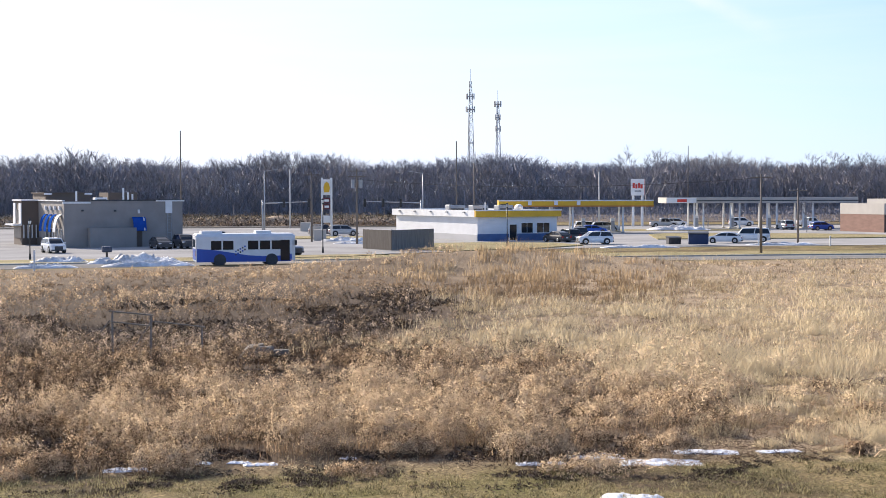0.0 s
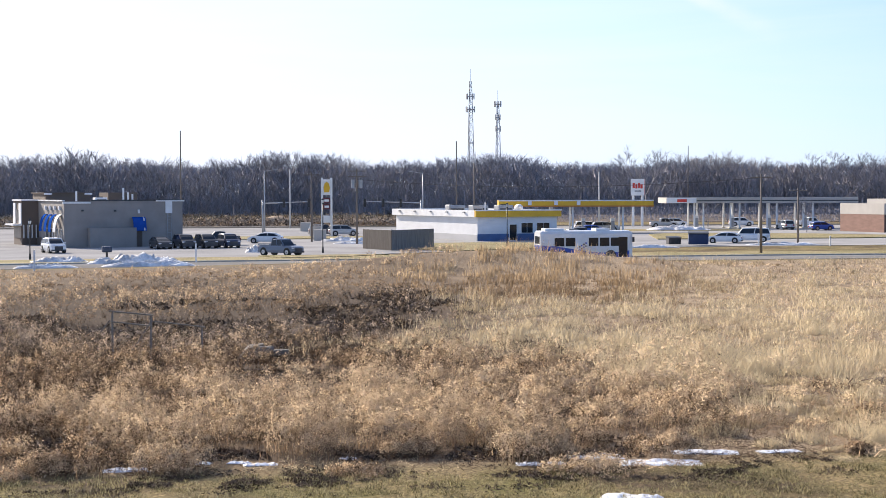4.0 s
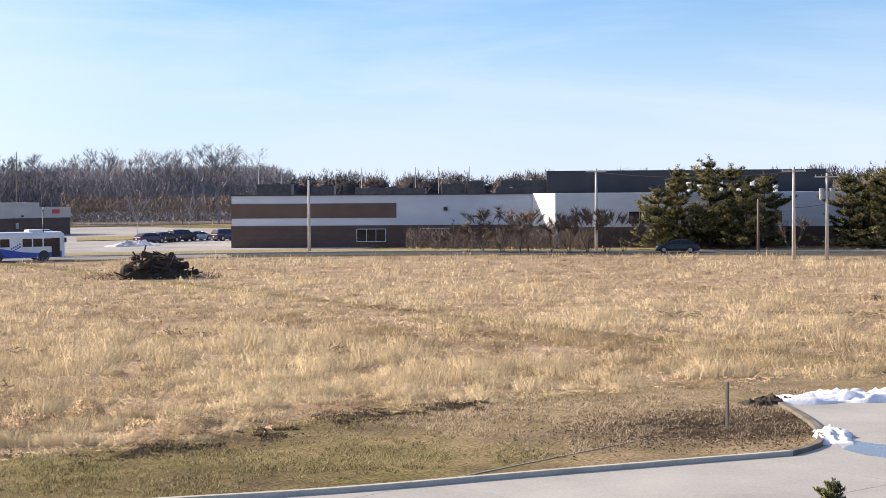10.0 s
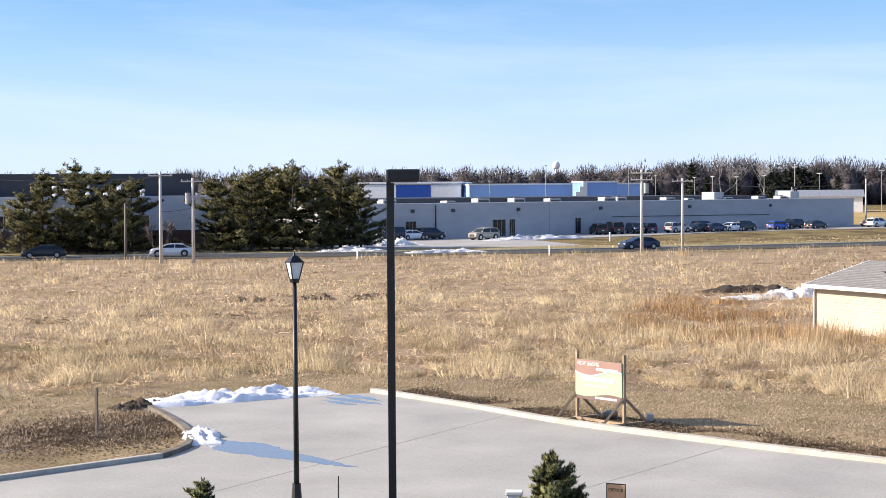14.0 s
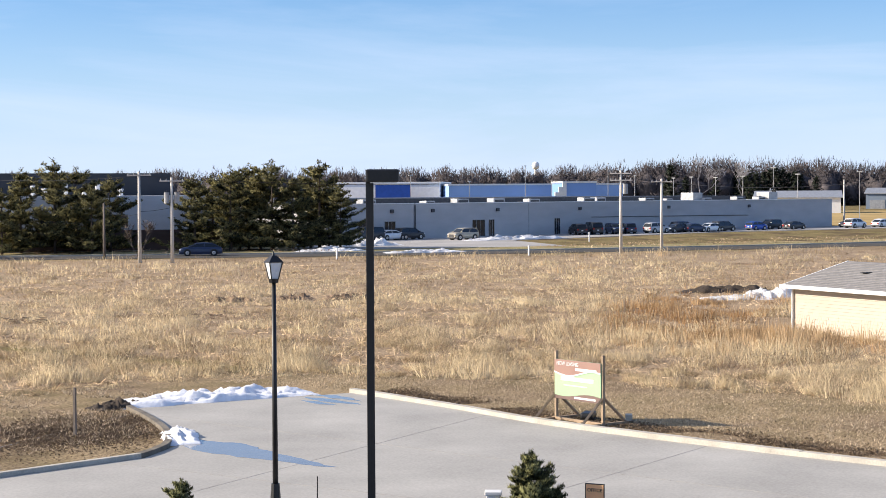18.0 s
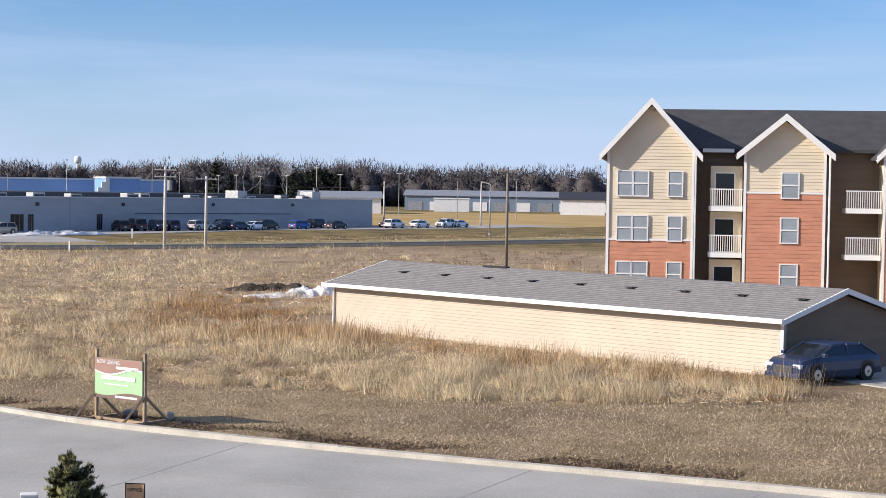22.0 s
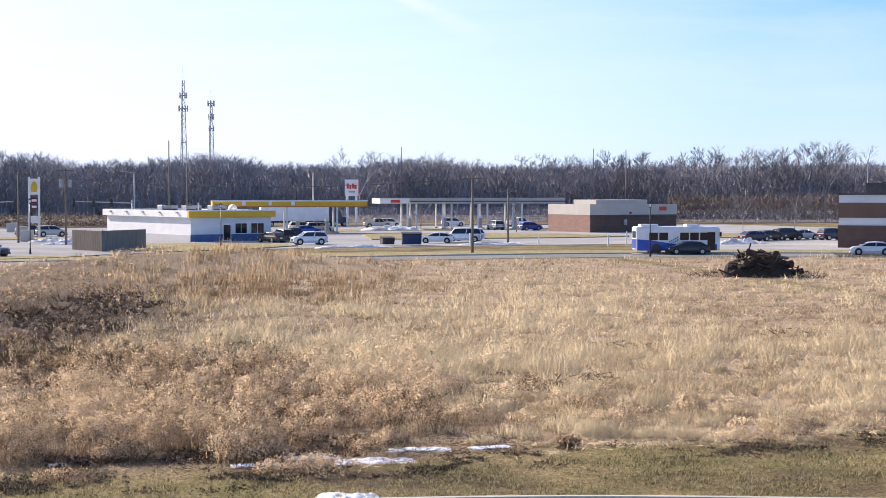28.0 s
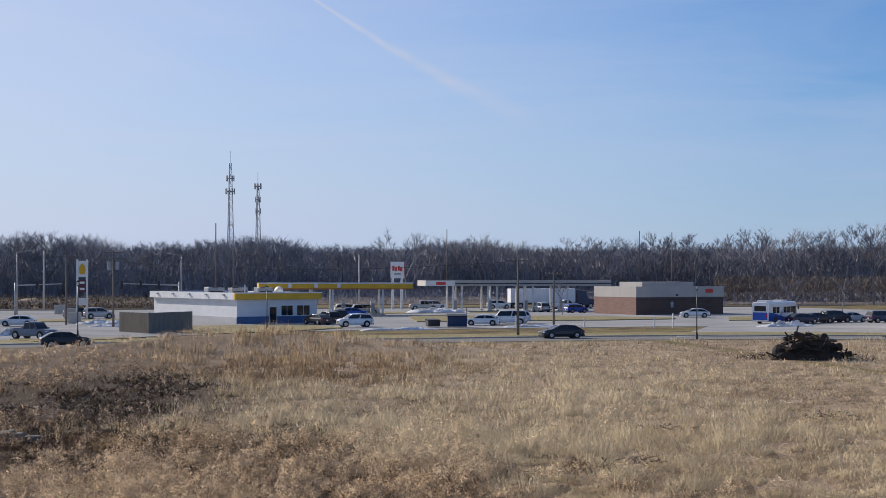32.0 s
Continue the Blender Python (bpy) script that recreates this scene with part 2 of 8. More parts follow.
ROAD = [(-140, 118), (-100, 135), (-60, 151), (-23, 164.5), (20, 174), (46, 179), (70, 177), (95, 166), (118, 147), (145, 123), (176, 102), (215, 84), (300, 55), (420, 20)]


def spline(pts, step=4.0):
    out = []
    for i in range(len(pts) - 1):
        p = [Vector(pts[min(max(j, 0), len(pts) - 1)]) for j in (i - 1, i, i + 1, i + 2)]
        n = max(2, int((p[2] - p[1]).length / step))
        for k in range(n):
            u = k / n
            out.append(0.5 * (2 * p[1] + (p[2] - p[0]) * u + (2 * p[0] - 5 * p[1] + 4 * p[2] - p[3]) * u * u + (3 * p[1] - p[0] - 3 * p[2] + p[3]) * u ** 3))
    return out + [Vector(pts[-1])]


ROAD_LINE = spline(ROAD)
RL = np.array([(p.x, p.y) for p in ROAD_LINE])


def road_gap(x, y):
    """Distance to the street's line, and which side: negative on the field's side."""
    x, y = np.asarray(x, float), np.asarray(y, float)
    d = np.full(x.shape, 1e9)
    for px, py in RL:
        d = np.minimum(d, np.hypot(x - px, y - py))
    yr = np.interp(x, RL[:, 0], RL[:, 1])
    return np.where(y < yr, -d, d)


def lawn_edge(x):
    return np.interp(x, [-60, -11, 5, 12, 17, 25, 36, 43, 49, 52], [40.2, 40.4, 41.9, 44.3, 44.2, 47.6, 47.3, 46.5, 43, 38])


def terrain(x, y):
    x, y = np.asarray(x, float), np.asarray(y, float)
    z = 1.75 * np.exp(-((x - 5) / 16) ** 2 - ((y - 151) / 9) ** 2)
    z += -1.4 * np.exp(-((x + 17) / 12) ** 2 - ((y - 87) / 13) ** 2)
    z += 0.5 * np.exp(-((x + 25) / 14) ** 2 - ((y - 128) / 9) ** 2)
    return z


def noise2(x, y, s, seed=0):
    return np.array([noise.noise((float(a) * s, float(b) * s, seed * 7.3)) for a, b in zip(np.ravel(x), np.ravel(y))]).reshape(np.shape(x))


gx = np.concatenate([[-4500, -2500, -1400, -800, -450, -250, -160], np.arange(-110, 130, 2.0), [135, 145, 160, 180, 210, 260, 350, 500, 800, 1400, 2500, 4500]])
gy = np.concatenate([[-4500, -1500, -500, -150, -40, -5], np.arange(10, 196, 2.0), [200, 220, 260, 340, 450, 600, 900, 1500, 2600, 4800]])
X, Y = np.meshgrid(gx, gy)
Z = terrain(X, Y)
nx, ny = len(gx), len(gy)
idx = np.arange(nx * ny).reshape(ny, nx)
gf = np.stack([idx[:-1, :-1], idx[:-1, 1:], idx[1:, 1:], idx[1:, :-1]], -1).reshape(-1, 4)
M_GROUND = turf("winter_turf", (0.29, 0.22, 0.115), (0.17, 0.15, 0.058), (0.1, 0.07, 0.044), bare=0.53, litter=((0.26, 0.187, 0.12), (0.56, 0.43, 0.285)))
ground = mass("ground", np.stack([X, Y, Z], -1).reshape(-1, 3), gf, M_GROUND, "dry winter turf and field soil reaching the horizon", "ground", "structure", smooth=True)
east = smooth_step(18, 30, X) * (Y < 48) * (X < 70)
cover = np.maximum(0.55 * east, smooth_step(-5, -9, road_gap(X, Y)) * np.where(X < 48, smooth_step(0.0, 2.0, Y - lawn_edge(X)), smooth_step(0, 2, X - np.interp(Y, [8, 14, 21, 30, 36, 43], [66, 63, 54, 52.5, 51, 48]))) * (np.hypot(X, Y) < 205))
# where the ground colour carries that shade: the hollow and the western weeds
brush_shade = np.clip(1.4 * np.exp(-((X + 15) / 15) ** 2 - ((Y - 90) / 26) ** 2) + 0.6 * smooth_step(12, -6, X), 0, 0.96)
ground.data.attributes.new("gap_shade", "FLOAT", "POINT").data.foreach_set("value", brush_shade.ravel().astype(np.float32))
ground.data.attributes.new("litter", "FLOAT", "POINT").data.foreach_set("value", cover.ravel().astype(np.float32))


def slab(name, pts, z, material, label, category, kind="structure", z0=-0.3):
    return solo(name, pr(pts, "z", z0, z), material, label, category, kind=kind)


def band(name, line, o0, o1, z0, z1, material, label, category, kind="structure"):
    """A solid strip with a top and two sides, for streets and kerbs."""
    bm = bmesh.new()
    rows = []
    for i, p in enumerate(line):
        a, b = line[max(0, i - 1)], line[min(len(line) - 1, i + 1)]
        d = (b - a).normalized()
        nrm = Vector((-d.y, d.x))
        rows.append([bm.verts.new((*(p + nrm * o), z)) for o, z in ((o0, z0), (o0, z1), (o1, z1), (o1, z0))])
    for r, s in zip(rows, rows[1:]):
        for i in range(3):
            bm.faces.new((r[i], s[i], s[i + 1], r[i + 1]))
    bmesh.ops.recalc_face_normals(bm, faces=bm.faces)
    return solo(name, bm, material, label, category, kind=kind)
# ---- streets, lots and verges ----
M_VERGE = turf("mown_winter_grass", (0.38, 0.318, 0.185), (0.27, 0.242, 0.122), (0.23, 0.17, 0.1), 0.5, 0.64, 0.25)
M_FIELDF = mat("straw_yellow_field", (0.42, 0.3, 0.13), 0.14, 0.05, 0.95, bump=0.4, fine=2, spec=0.1)
M_LOT = mat("bleached_lot_asphalt", (0.37, 0.362, 0.352), 0.14, 0.12, 0.92, bump=0.2, fine=6, spec=0.0)

TURN = next(i for i, p in enumerate(ROAD_LINE) if p.x > 72)
band("road", ROAD_LINE[:TURN + 1], -4.6, 4.6, -0.2, 0.03, mat("pale_street_concrete", (0.26, 0.25, 0.235), 0.1, 0.25, 0.95, bump=0.3, fine=9, spec=0.0), "pale worn street passing the field", "street")
band("road_east", ROAD_LINE[TURN:], -4.6, 4.6, -0.2, 0.03, M_ASPH, "grey asphalt street curving past the field", "street")
band("kerb", ROAD_LINE, 4.6, 4.9, -0.2, 0.17, M_CONC2, "pale concrete kerb on the far side of the street", "kerb")
band("verge", ROAD_LINE[24:], 4.9, 15, -0.2, 0.12, M_VERGE, "mown yellow-green verge beyond the street", "verge")
slab("parking_lot_west", [(-130, 150), (-66, 158), (-30, 168.5), (-17, 173), (-9, 188), (4, 200), (20, 210), (60, 218), (112, 212), (135, 300), (120, 345), (-130, 345)], 0.05, M_LOT,
     "sun-bleached asphalt lot round the filling stations", "parking lot")
slab("grass_island_a", [(-17, 176), (-10, 180), (-6, 186), (-12, 184.5), (-20, 182)], 0.19, M_VERGE, "mown grass island with a kerb", "grass island")
slab("grass_island_e", [(-2, 226), (6, 228), (15, 226), (18, 216), (12, 206), (2, 196), (-3, 203)], 0.18, M_VERGE, "rough tan grass before the store", "grass island")
slab("grass_island_b", [(31, 243), (60, 247), (72, 252), (74, 258), (60, 271), (38, 277), (33, 270)], 0.19, M_VERGE, "mown grass island in the lot", "grass island")
slab("grass_island_c", [(-40, 246), (-8, 252), (-9, 262), (-60, 262)], 0.17, M_VERGE, "mown grass strip behind the lot", "grass island")
slab("grass_island_d", [(78, 243), (112, 246), (116, 262), (96, 268), (84, 262)], 0.17, M_VERGE, "mown grass beside the kiosk", "grass island")
slab("grass_island_e", [(30, 295), (58, 298), (58, 309), (30, 307)], 0.12, M_VERGE, "mown grass strip between the pump rows", "grass island")
slab("parking_lot_east", [(52, 181), (66, 183.5), (84, 178.5), (98, 186), (101, 206), (118, 238), (76, 240), (66, 215)], 0.075, M_LOT, "pale asphalt driveway beside the brown building", "parking lot")
slab("highway", [(-300, 316), (-100, 320), (120, 352), (260, 400), (255, 412), (120, 364), (-100, 332), (-300, 328)], 0.07, M_ASPH, "distant grey highway before the woods", "street")
slab("factory_yard", [(150, 138), (172, 121), (178, 118), (196, 140), (250, 137), (300, 121), (345, 112), (348, 128), (302, 140), (186, 166), (168, 162)], 0.06, M_LOT,
     "asphalt yard in front of the long grey building", "parking lot")
slab("straw_field", [(305, 150), (330, 108), (420, 105), (560, 160), (520, 260), (380, 220)], 0.04, M_FIELDF, "straw-yellow field behind the parked cars", "field")

# ---- the near lot: concrete with joints, kerbs ----
LOT = [(-4, 37.4), (8, 36.9), (17, 35.0), (22.5, 34.4), (30, 33.4), (32.6, 34.6), (35.2, 38.5), (36.8, 41.6), (44.3, 38.4), (41.6, 28), (40.6, 18.2), (40.1, 11.5), (39.6, 4), (39.4, -8), (20, -8), (12, 20), (-4, 26)]
slab("concrete_lot", LOT, 0.02, M_CONC, "pale concrete car park with joints and a puddle", "parking lot")
M_JOINT = mat("tar_joint", (0.34, 0.325, 0.3), 0.15, 3, 0.9)
for i, (a, b) in enumerate([((17, 27), (42.3, 31.2)), ((18, 21), (41, 22.5)), ((14, 33), (36, 40.5)), ((29, 33.2), (31, 8)), ((36, 40), (34.6, 6)), ((20, 34.5), (24, 12)), ((16, 15), (40, 14)), ((18, 10), (40, 8))]):
    d = (Vector(b) - Vector(a))
    m = pose(a[0], a[1], 0.021, 0, 0, heading(d.x, d.y))
    solo("lot_joint", bx(0, d.length, -0.02, 0.02, -0.01, 0.003), M_JOINT, "tarred joint between concrete slabs", "joint", m, group="lot joints", kind="structure")
band("kerb_west", spline([(-4, 37.4), (8, 36.9), (17, 35.0), (22.5, 34.4), (30, 33.5)], 1.0), 0.0, 0.17, -0.1, 0.14, M_CONC2, "low concrete kerb in shade along the lawn", "kerb")
band("kerb_corner", spline([(30.0, 33.5), (31.6, 34.2), (33.4, 36.0), (35.2, 38.7), (36.7, 41.4)], 0.8), 0.0, 0.2, -0.1, 0.14, mat("dirty_kerb", (0.16, 0.14, 0.11), 0.3, 2, 0.9), "dirt-covered kerb at the corner of the lot", "kerb")
kline = spline([(44.4, 38.5), (43.2, 33.4), (41.6, 28.0), (40.8, 22), (40.5, 18.2), (40.15, 11.5), (39.7, 4), (39.4, -6)], 1.0)
for k in range(0, len(kline) - 3, 3):
    band("kerb_east" if k == 0 else "kerb_east.%03d" % k, kline[k:k + 4], -0.26 + 0.03 * math.sin(k * 2.1), 0.0, -0.1, 0.16 + 0.012 * math.sin(k * 1.7), M_CONC2, "pale yellowish concrete kerb section with a chipped edge", "kerb")
M_WET = mat("wet_concrete", (0.2, 0.2, 0.205), 0.1, 0.8, 0.1, spec=0.8)


def ragged(pts, step=0.25, amount=0.16, seed=0):
    """A closed outline with wavering edges."""
    out = []
    for (ax_, ay_), (bx_, by_) in zip(pts, pts[1:] + pts[:1]):
        n_ = max(1, int(math.hypot(bx_ - ax_, by_ - ay_) / step))
        for k_ in range(n_):
            x_, y_ = ax_ + (bx_ - ax_) * k_ / n_, ay_ + (by_ - ay_) * k_ / n_
            out.append((x_ + amount * noise.noise((x_ * 2.3, y_ * 2.3, seed)), y_ + 1.5 * amount * noise.noise((x_ * 2.3, y_ * 2.3, seed + 9))))
    return out


slab("puddle", ragged([(32.3, 34.5), (33.0, 34.8), (33.4, 33.3), (32.9, 31.8), (32.5, 30.6), (31.9, 28.2), (31.75, 28.6), (31.7, 29.9), (31.6, 31.3), (31.7, 33.2)]), 0.027, M_WET, "thin meltwater puddle on the concrete", "puddle", z0=0.0)
for k, pts in enumerate([[(42.9, 39.2), (43.3, 38.4), (42.9, 37.2), (42.5, 36.6), (42.6, 38.0)], [(42.2, 39.0), (42.4, 38.2), (42.0, 36.4), (41.8, 36.0), (41.7, 37.6)], [(41.5, 38.4), (41.6, 37.6), (41.3, 36.6), (41.1, 37.4)]]):
    slab("puddle_far_%d" % k, ragged(pts, 0.2, 0.12, 3 + k), 0.027, M_WET, "thin meltwater sheet at the lot's end", "puddle", z0=0.0)


M_GRIME = mat("dirty_snow", (0.5, 0.51, 0.53), 0.2, 0.5, 0.7, bump=0.7, fine=5, second=(0.78, 0.8, 0.84))


def snow_heap(name, m, lx, ly, h, seed, label, thaw=0.0):
    """A lumpy bank of ploughed snow."""
    nu, nv = 48, 18
    bm = bmesh.new()
    grid = []
    for i in range(nu + 1):
        row = []
        for j in range(nv + 1):
            u, v = 2 * i / nu - 1, 2 * j / nv - 1
            edge = max(0.0, 1 - abs(u) ** 3) * max(0.0, 1 - v * v) ** 0.6
            lump = 0.6 + 0.9 * noise.noise((u * 3.2 + seed, v * 2, seed)) + 0.45 * noise.noise((u * 10, v * 6 + seed, seed * 2)) + 0.35 * noise.noise((u * 23, v * 13 + seed, seed * 3))
            z = max(-0.05, h * edge * max(0.08, lump)) - (0.05 if edge < 0.02 else 0)
            if thaw:
                z = h * (min(1.0, 2.2 * edge) * (lump + 0.25) - thaw)
            wob = 1 + 0.25 * noise.noise((u * 4, seed, v * 3))
            row.append(bm.verts.new((lx / 2 * u, ly / 2 * v * wob, z)))
        grid.append(row)
    for i in range(nu):
        for j in range(nv):
            bm.faces.new((grid[i][j], grid[i + 1][j], grid[i + 1][j + 1], grid[i][j + 1]))
    return solo(name, bm, M_SNOW, label, "snow", m, kind="stuff", smooth=True)


snow_heap("snow_bank", pose(40.2, 41.2, 0.02, 0, 0, -20), 7.4, 2.0, 0.38, 3, "ploughed bank of old white snow at the lot's end")
snow_heap("snow_heap", pose(33.1, 35.3, 0.04, 0, 0, 50), 2.7, 1.0, 0.24, 8, "small bluish heap of snow on the kerb")
THAW = [(5.6, 43.2, 2.1, 0.9, 0.1), (4.0, 44.2, 1.5, 0.8, 0.1), (7.0, 44.9, 1.8, 0.7, 0.09), (2.2, 43.0, 0.7, 0.5, 0.07), (2.9, 43.1, 0.5, 0.4, 0.07), (-2.5, 43.9, 0.5, 0.3, 0.09), (-5.3, 43.3, 0.6, 0.3, 0.08), (-4.7, 43.0, 0.9, 0.35, 0.08), (-6.2, 43.2, 0.4, 0.3, 0.07),
        (-8.0, 42.2, 1.2, 0.5, 0.1), (4.3, 38.2, 1.5, 0.9, 0.16), (9.0, 45.0, 1.2, 0.5, 0.06)]
SNOW_GAPS = [(x, y, lx) for x, y, lx, ly, h in THAW]
for k, (x, y, lx, ly, h) in enumerate(THAW):
    snow_heap("snow_patch", pose(x, y, 0.03, 0, 0, 12 * math.sin(k * 3)), lx, ly, h * 0.42, 20 + k, "thawing patch of snow in the grass", 0.68)
for k, (x, y, lx, ly, h, r) in enumerate([(-30.5, 166.5, 9.5, 2.4, 0.95, 12), (-38.5, 168.5, 6, 2.2, 0.6, 15), (-28, 160.0, 9, 1.6, 0.5, 12), (-37, 156.5, 6, 1.4, 0.35, 20), (-52, 172.5, 6, 2, 0.5, 15), (-21.5, 196, 3.2, 1.8, 0.9, 10),
                                          (-14, 240, 7, 3, 0.6, 5), (-12.5, 228, 5, 1.6, 0.3, 5), (24.5, 209.5, 10, 1.6, 0.35, 8), (44, 218, 10, 1.6, 0.4, 8), (42, 300, 12, 4, 0.9, 0), (77, 215, 9, 3, 0.7, 18),
                                          (166, 143, 12, 4, 1.0, -20), (148, 132, 10, 3, 0.5, -30), (200, 142, 20, 3, 0.6, -12), (152, 121, 10, 2, 0.4, -30), (100.5, 50.6, 4.2, 3.0, 0.6, -50), (97.0, 51.6, 4.5, 2.0, 0.25, -50), (140, 60, 5, 2, 0.3, 0)]):
    snow_heap("snow_bank", pose(x, y, 0.05, 0, 0, r), lx, ly, h, 50 + k, "ploughed bank of old dirty snow beside the asphalt").data.materials[0] = M_GRIME
clod = snow_heap("earth_clod", pose(36.7, 42.1, 0.0, 0, 0, -15), 1.9, 1.1, 0.3, 91, "dark clod of earth at the end of the kerb")
clod.data.materials[0] = M_SOIL
spoil = snow_heap("earth_mound", pose(103.5, 55.5, 0.0, 0, 0, -60), 7.0, 3.0, 0.5, 77, "dark earth spoil behind the snow beside the garage")
spoil.data.materials[0] = M_SOIL
tagged(spoil, category="earth")
tagged(clod, category="earth")


# ---- tall dry grass, weeds and lawn ----
rng = np.random.default_rng(5)


def blades(pos, height, width, lean, drift=None):
    """Stalks and leaves as slim triangles from the ground. drift: how far each tip leans, in metres."""
    n = len(pos)
    a = rng.uniform(0, 2 * math.pi, n)
    b = rng.uniform(0, 2 * math.pi, n)
    r = lean * height * np.abs(rng.normal(0, 1, n))
    tx, ty = np.cos(b) * r + 0.10 * height, np.sin(b) * r
    if drift is not None:
        tx, ty = tx + drift[:, 0], ty + drift[:, 1]
    z = terrain(pos[:, 0], pos[:, 1]) - 0.02
    off = np.stack([np.cos(a) * width / 2, np.sin(a) * width / 2, np.zeros(n)], 1)
    foot = np.stack([pos[:, 0], pos[:, 1], z], 1)
    tip = np.stack([pos[:, 0] + tx, pos[:, 1] + ty, z + height], 1)
    return np.stack([foot - off, foot + off, tip], 1).reshape(-1, 3), np.arange(3 * n).reshape(-1, 3)


def sprigs(pos, height, width, size, up=0.15):
    """Side leaves and seed heads: short triangles at any height in a clump, pointing mostly up and outwards."""
    n = len(pos)
    d = rng.normal(0, 1, (n, 3))
    d[:, 2] = np.abs(d[:, 2]) * 0.7 + up
    d /= np.linalg.norm(d, axis=1, keepdims=True)
    q = np.cross(d, rng.normal(0, 1, (n, 3)))
    q /= np.linalg.norm(q, axis=1, keepdims=True)
    ln = size[:, None] * rng.uniform(0.5, 1.4, (n, 1))
    c = np.stack([pos[:, 0], pos[:, 1], terrain(pos[:, 0], pos[:, 1]) + height * rng.uniform(0.1, 1.0, n) ** 0.8], 1)
    w = q * width[:, None] / 2
    return np.stack([c - w, c + w, c + d * ln], 1).reshape(-1, 3), np.arange(3 * n).reshape(-1, 3)


def plume(pos, height, width, size):
    """Tufts of a fluffy seed head: short broad triangles at a given height, pointing any way."""
    n = len(pos)
    d = rng.normal(0, 1, (n, 3))
    d[:, 2] += 0.35
    d /= np.linalg.norm(d, axis=1, keepdims=True)
    q = np.cross(d, rng.normal(0, 1, (n, 3)))
    q /= np.linalg.norm(q, axis=1, keepdims=True)
    c = np.stack([pos[:, 0], pos[:, 1], terrain(pos[:, 0], pos[:, 1]) + height], 1)
    ln = (size * rng.uniform(0.6, 1.3, n))[:, None]
    w = q * width[:, None] / 2
    return np.stack([c - d * ln / 2 - w, c - d * ln / 2 + w, c + d * ln / 2], 1).reshape(-1, 3), np.arange(3 * n).reshape(-1, 3)


def in_field(x, y):
    d = np.hypot(x, y)
    ok = (road_gap(x, y) < -7.5) & ((y > lawn_edge(x) + rng.normal(0, 0.35, len(x))) | (x > 48.5))
    ok &= (x < 47) | (x > np.interp(y, [5, 10, 14, 21, 30, 36, 43], [61, 57.5, 55, 52.5, 52, 51, 48]))
    ok &= ~((x > 62) & (x - 65.0 > (y - 12.6) * 0.464 - 0.25) & (x - 65.0 < (y - 12.6) * 0.464 + 9.5) & (y < 41) & (y > 6))
    ok &= ~((x > 61.5) & (y < 13.0)) & (x < y * 5.5) & (y > 8)
    ok &= ~((y > 145) & (x < -5) & (y > 143 + (x + 40) * 0.24))
    return ok & (d < np.where(x > 55, 203, 185))


def clumps(k, d0, d1, a0=-17.5, a1=84.5):
    """Places of plants between two distances from the viewpoint's building, thinning outwards."""
    d = 1 / rng.uniform(1 / d1, 1 / d0, k)
    a = np.radians(rng.uniform(a0, a1, k))
    x, y = d * np.sin(a), d * np.cos(a)
    keep = in_field(x, y)
    return x[keep], y[keep]


def straw(name, stops, sheer=0.3, island=0.3):
    """Dry stems: each clump has its own tone, each stem strays a little from it."""
    m = bpy.data.materials.new(name)
    m.use_nodes = True
    n, l = m.node_tree.nodes, m.node_tree.links
    p, out = n["Principled BSDF"], n["Material Output"]
    p.inputs["Roughness"].default_value, p.inputs["Specular IOR Level"].default_value = 0.85, 0.12
    at, geo, tc = n.new("ShaderNodeAttribute"), n.new("ShaderNodeNewGeometry"), n.new("ShaderNodeTexCoord")
    at.attribute_name = "tone"
    fine = n.new("ShaderNodeTexNoise")
    fine.inputs["Scale"].default_value, fine.inputs["Detail"].default_value = 1.3, 4.0
    l.new(tc.outputs["Object"], fine.inputs["Vector"])
    f = at.outputs["Fac"]
    for src, k in ((geo.outputs["Random Per Island"], island), (fine.outputs["Fac"], 0.35)):
        ma = n.new("ShaderNodeMath")
        ma.operation = "MULTIPLY_ADD"
        ma.inputs[1].default_value = k
        sh = n.new("ShaderNodeMath")
        sh.operation = "SUBTRACT"
        sh.inputs[1].default_value = 0.5
        l.new(src, sh.inputs[0])
        l.new(sh.outputs[0], ma.inputs[0])
        l.new(f, ma.inputs[2])
        f = ma.outputs[0]
    cr = n.new("ShaderNodeValToRGB")
    cr.color_ramp.elements.new(0.5)
    for e, pos, c in zip(cr.color_ramp.elements, (0.1, 0.5, 0.9), stops):
        e.position, e.color = pos, (*c, 1)
    l.new(f, cr.inputs["Fac"])
    tr, mx = n.new("ShaderNodeBsdfTranslucent"), n.new("ShaderNodeMixShader")
    mx.inputs["Fac"].default_value = sheer
    l.new(cr.outputs["Color"], p.inputs["Base Color"])
    l.new(cr.outputs["Color"], tr.inputs["Color"])
    l.new(p.outputs["BSDF"], mx.inputs[1])
    l.new(tr.outputs["BSDF"], mx.inputs[2])
    l.new(mx.outputs["Shader"], out.inputs["Surface"])
    MATS[name] = m
    return m


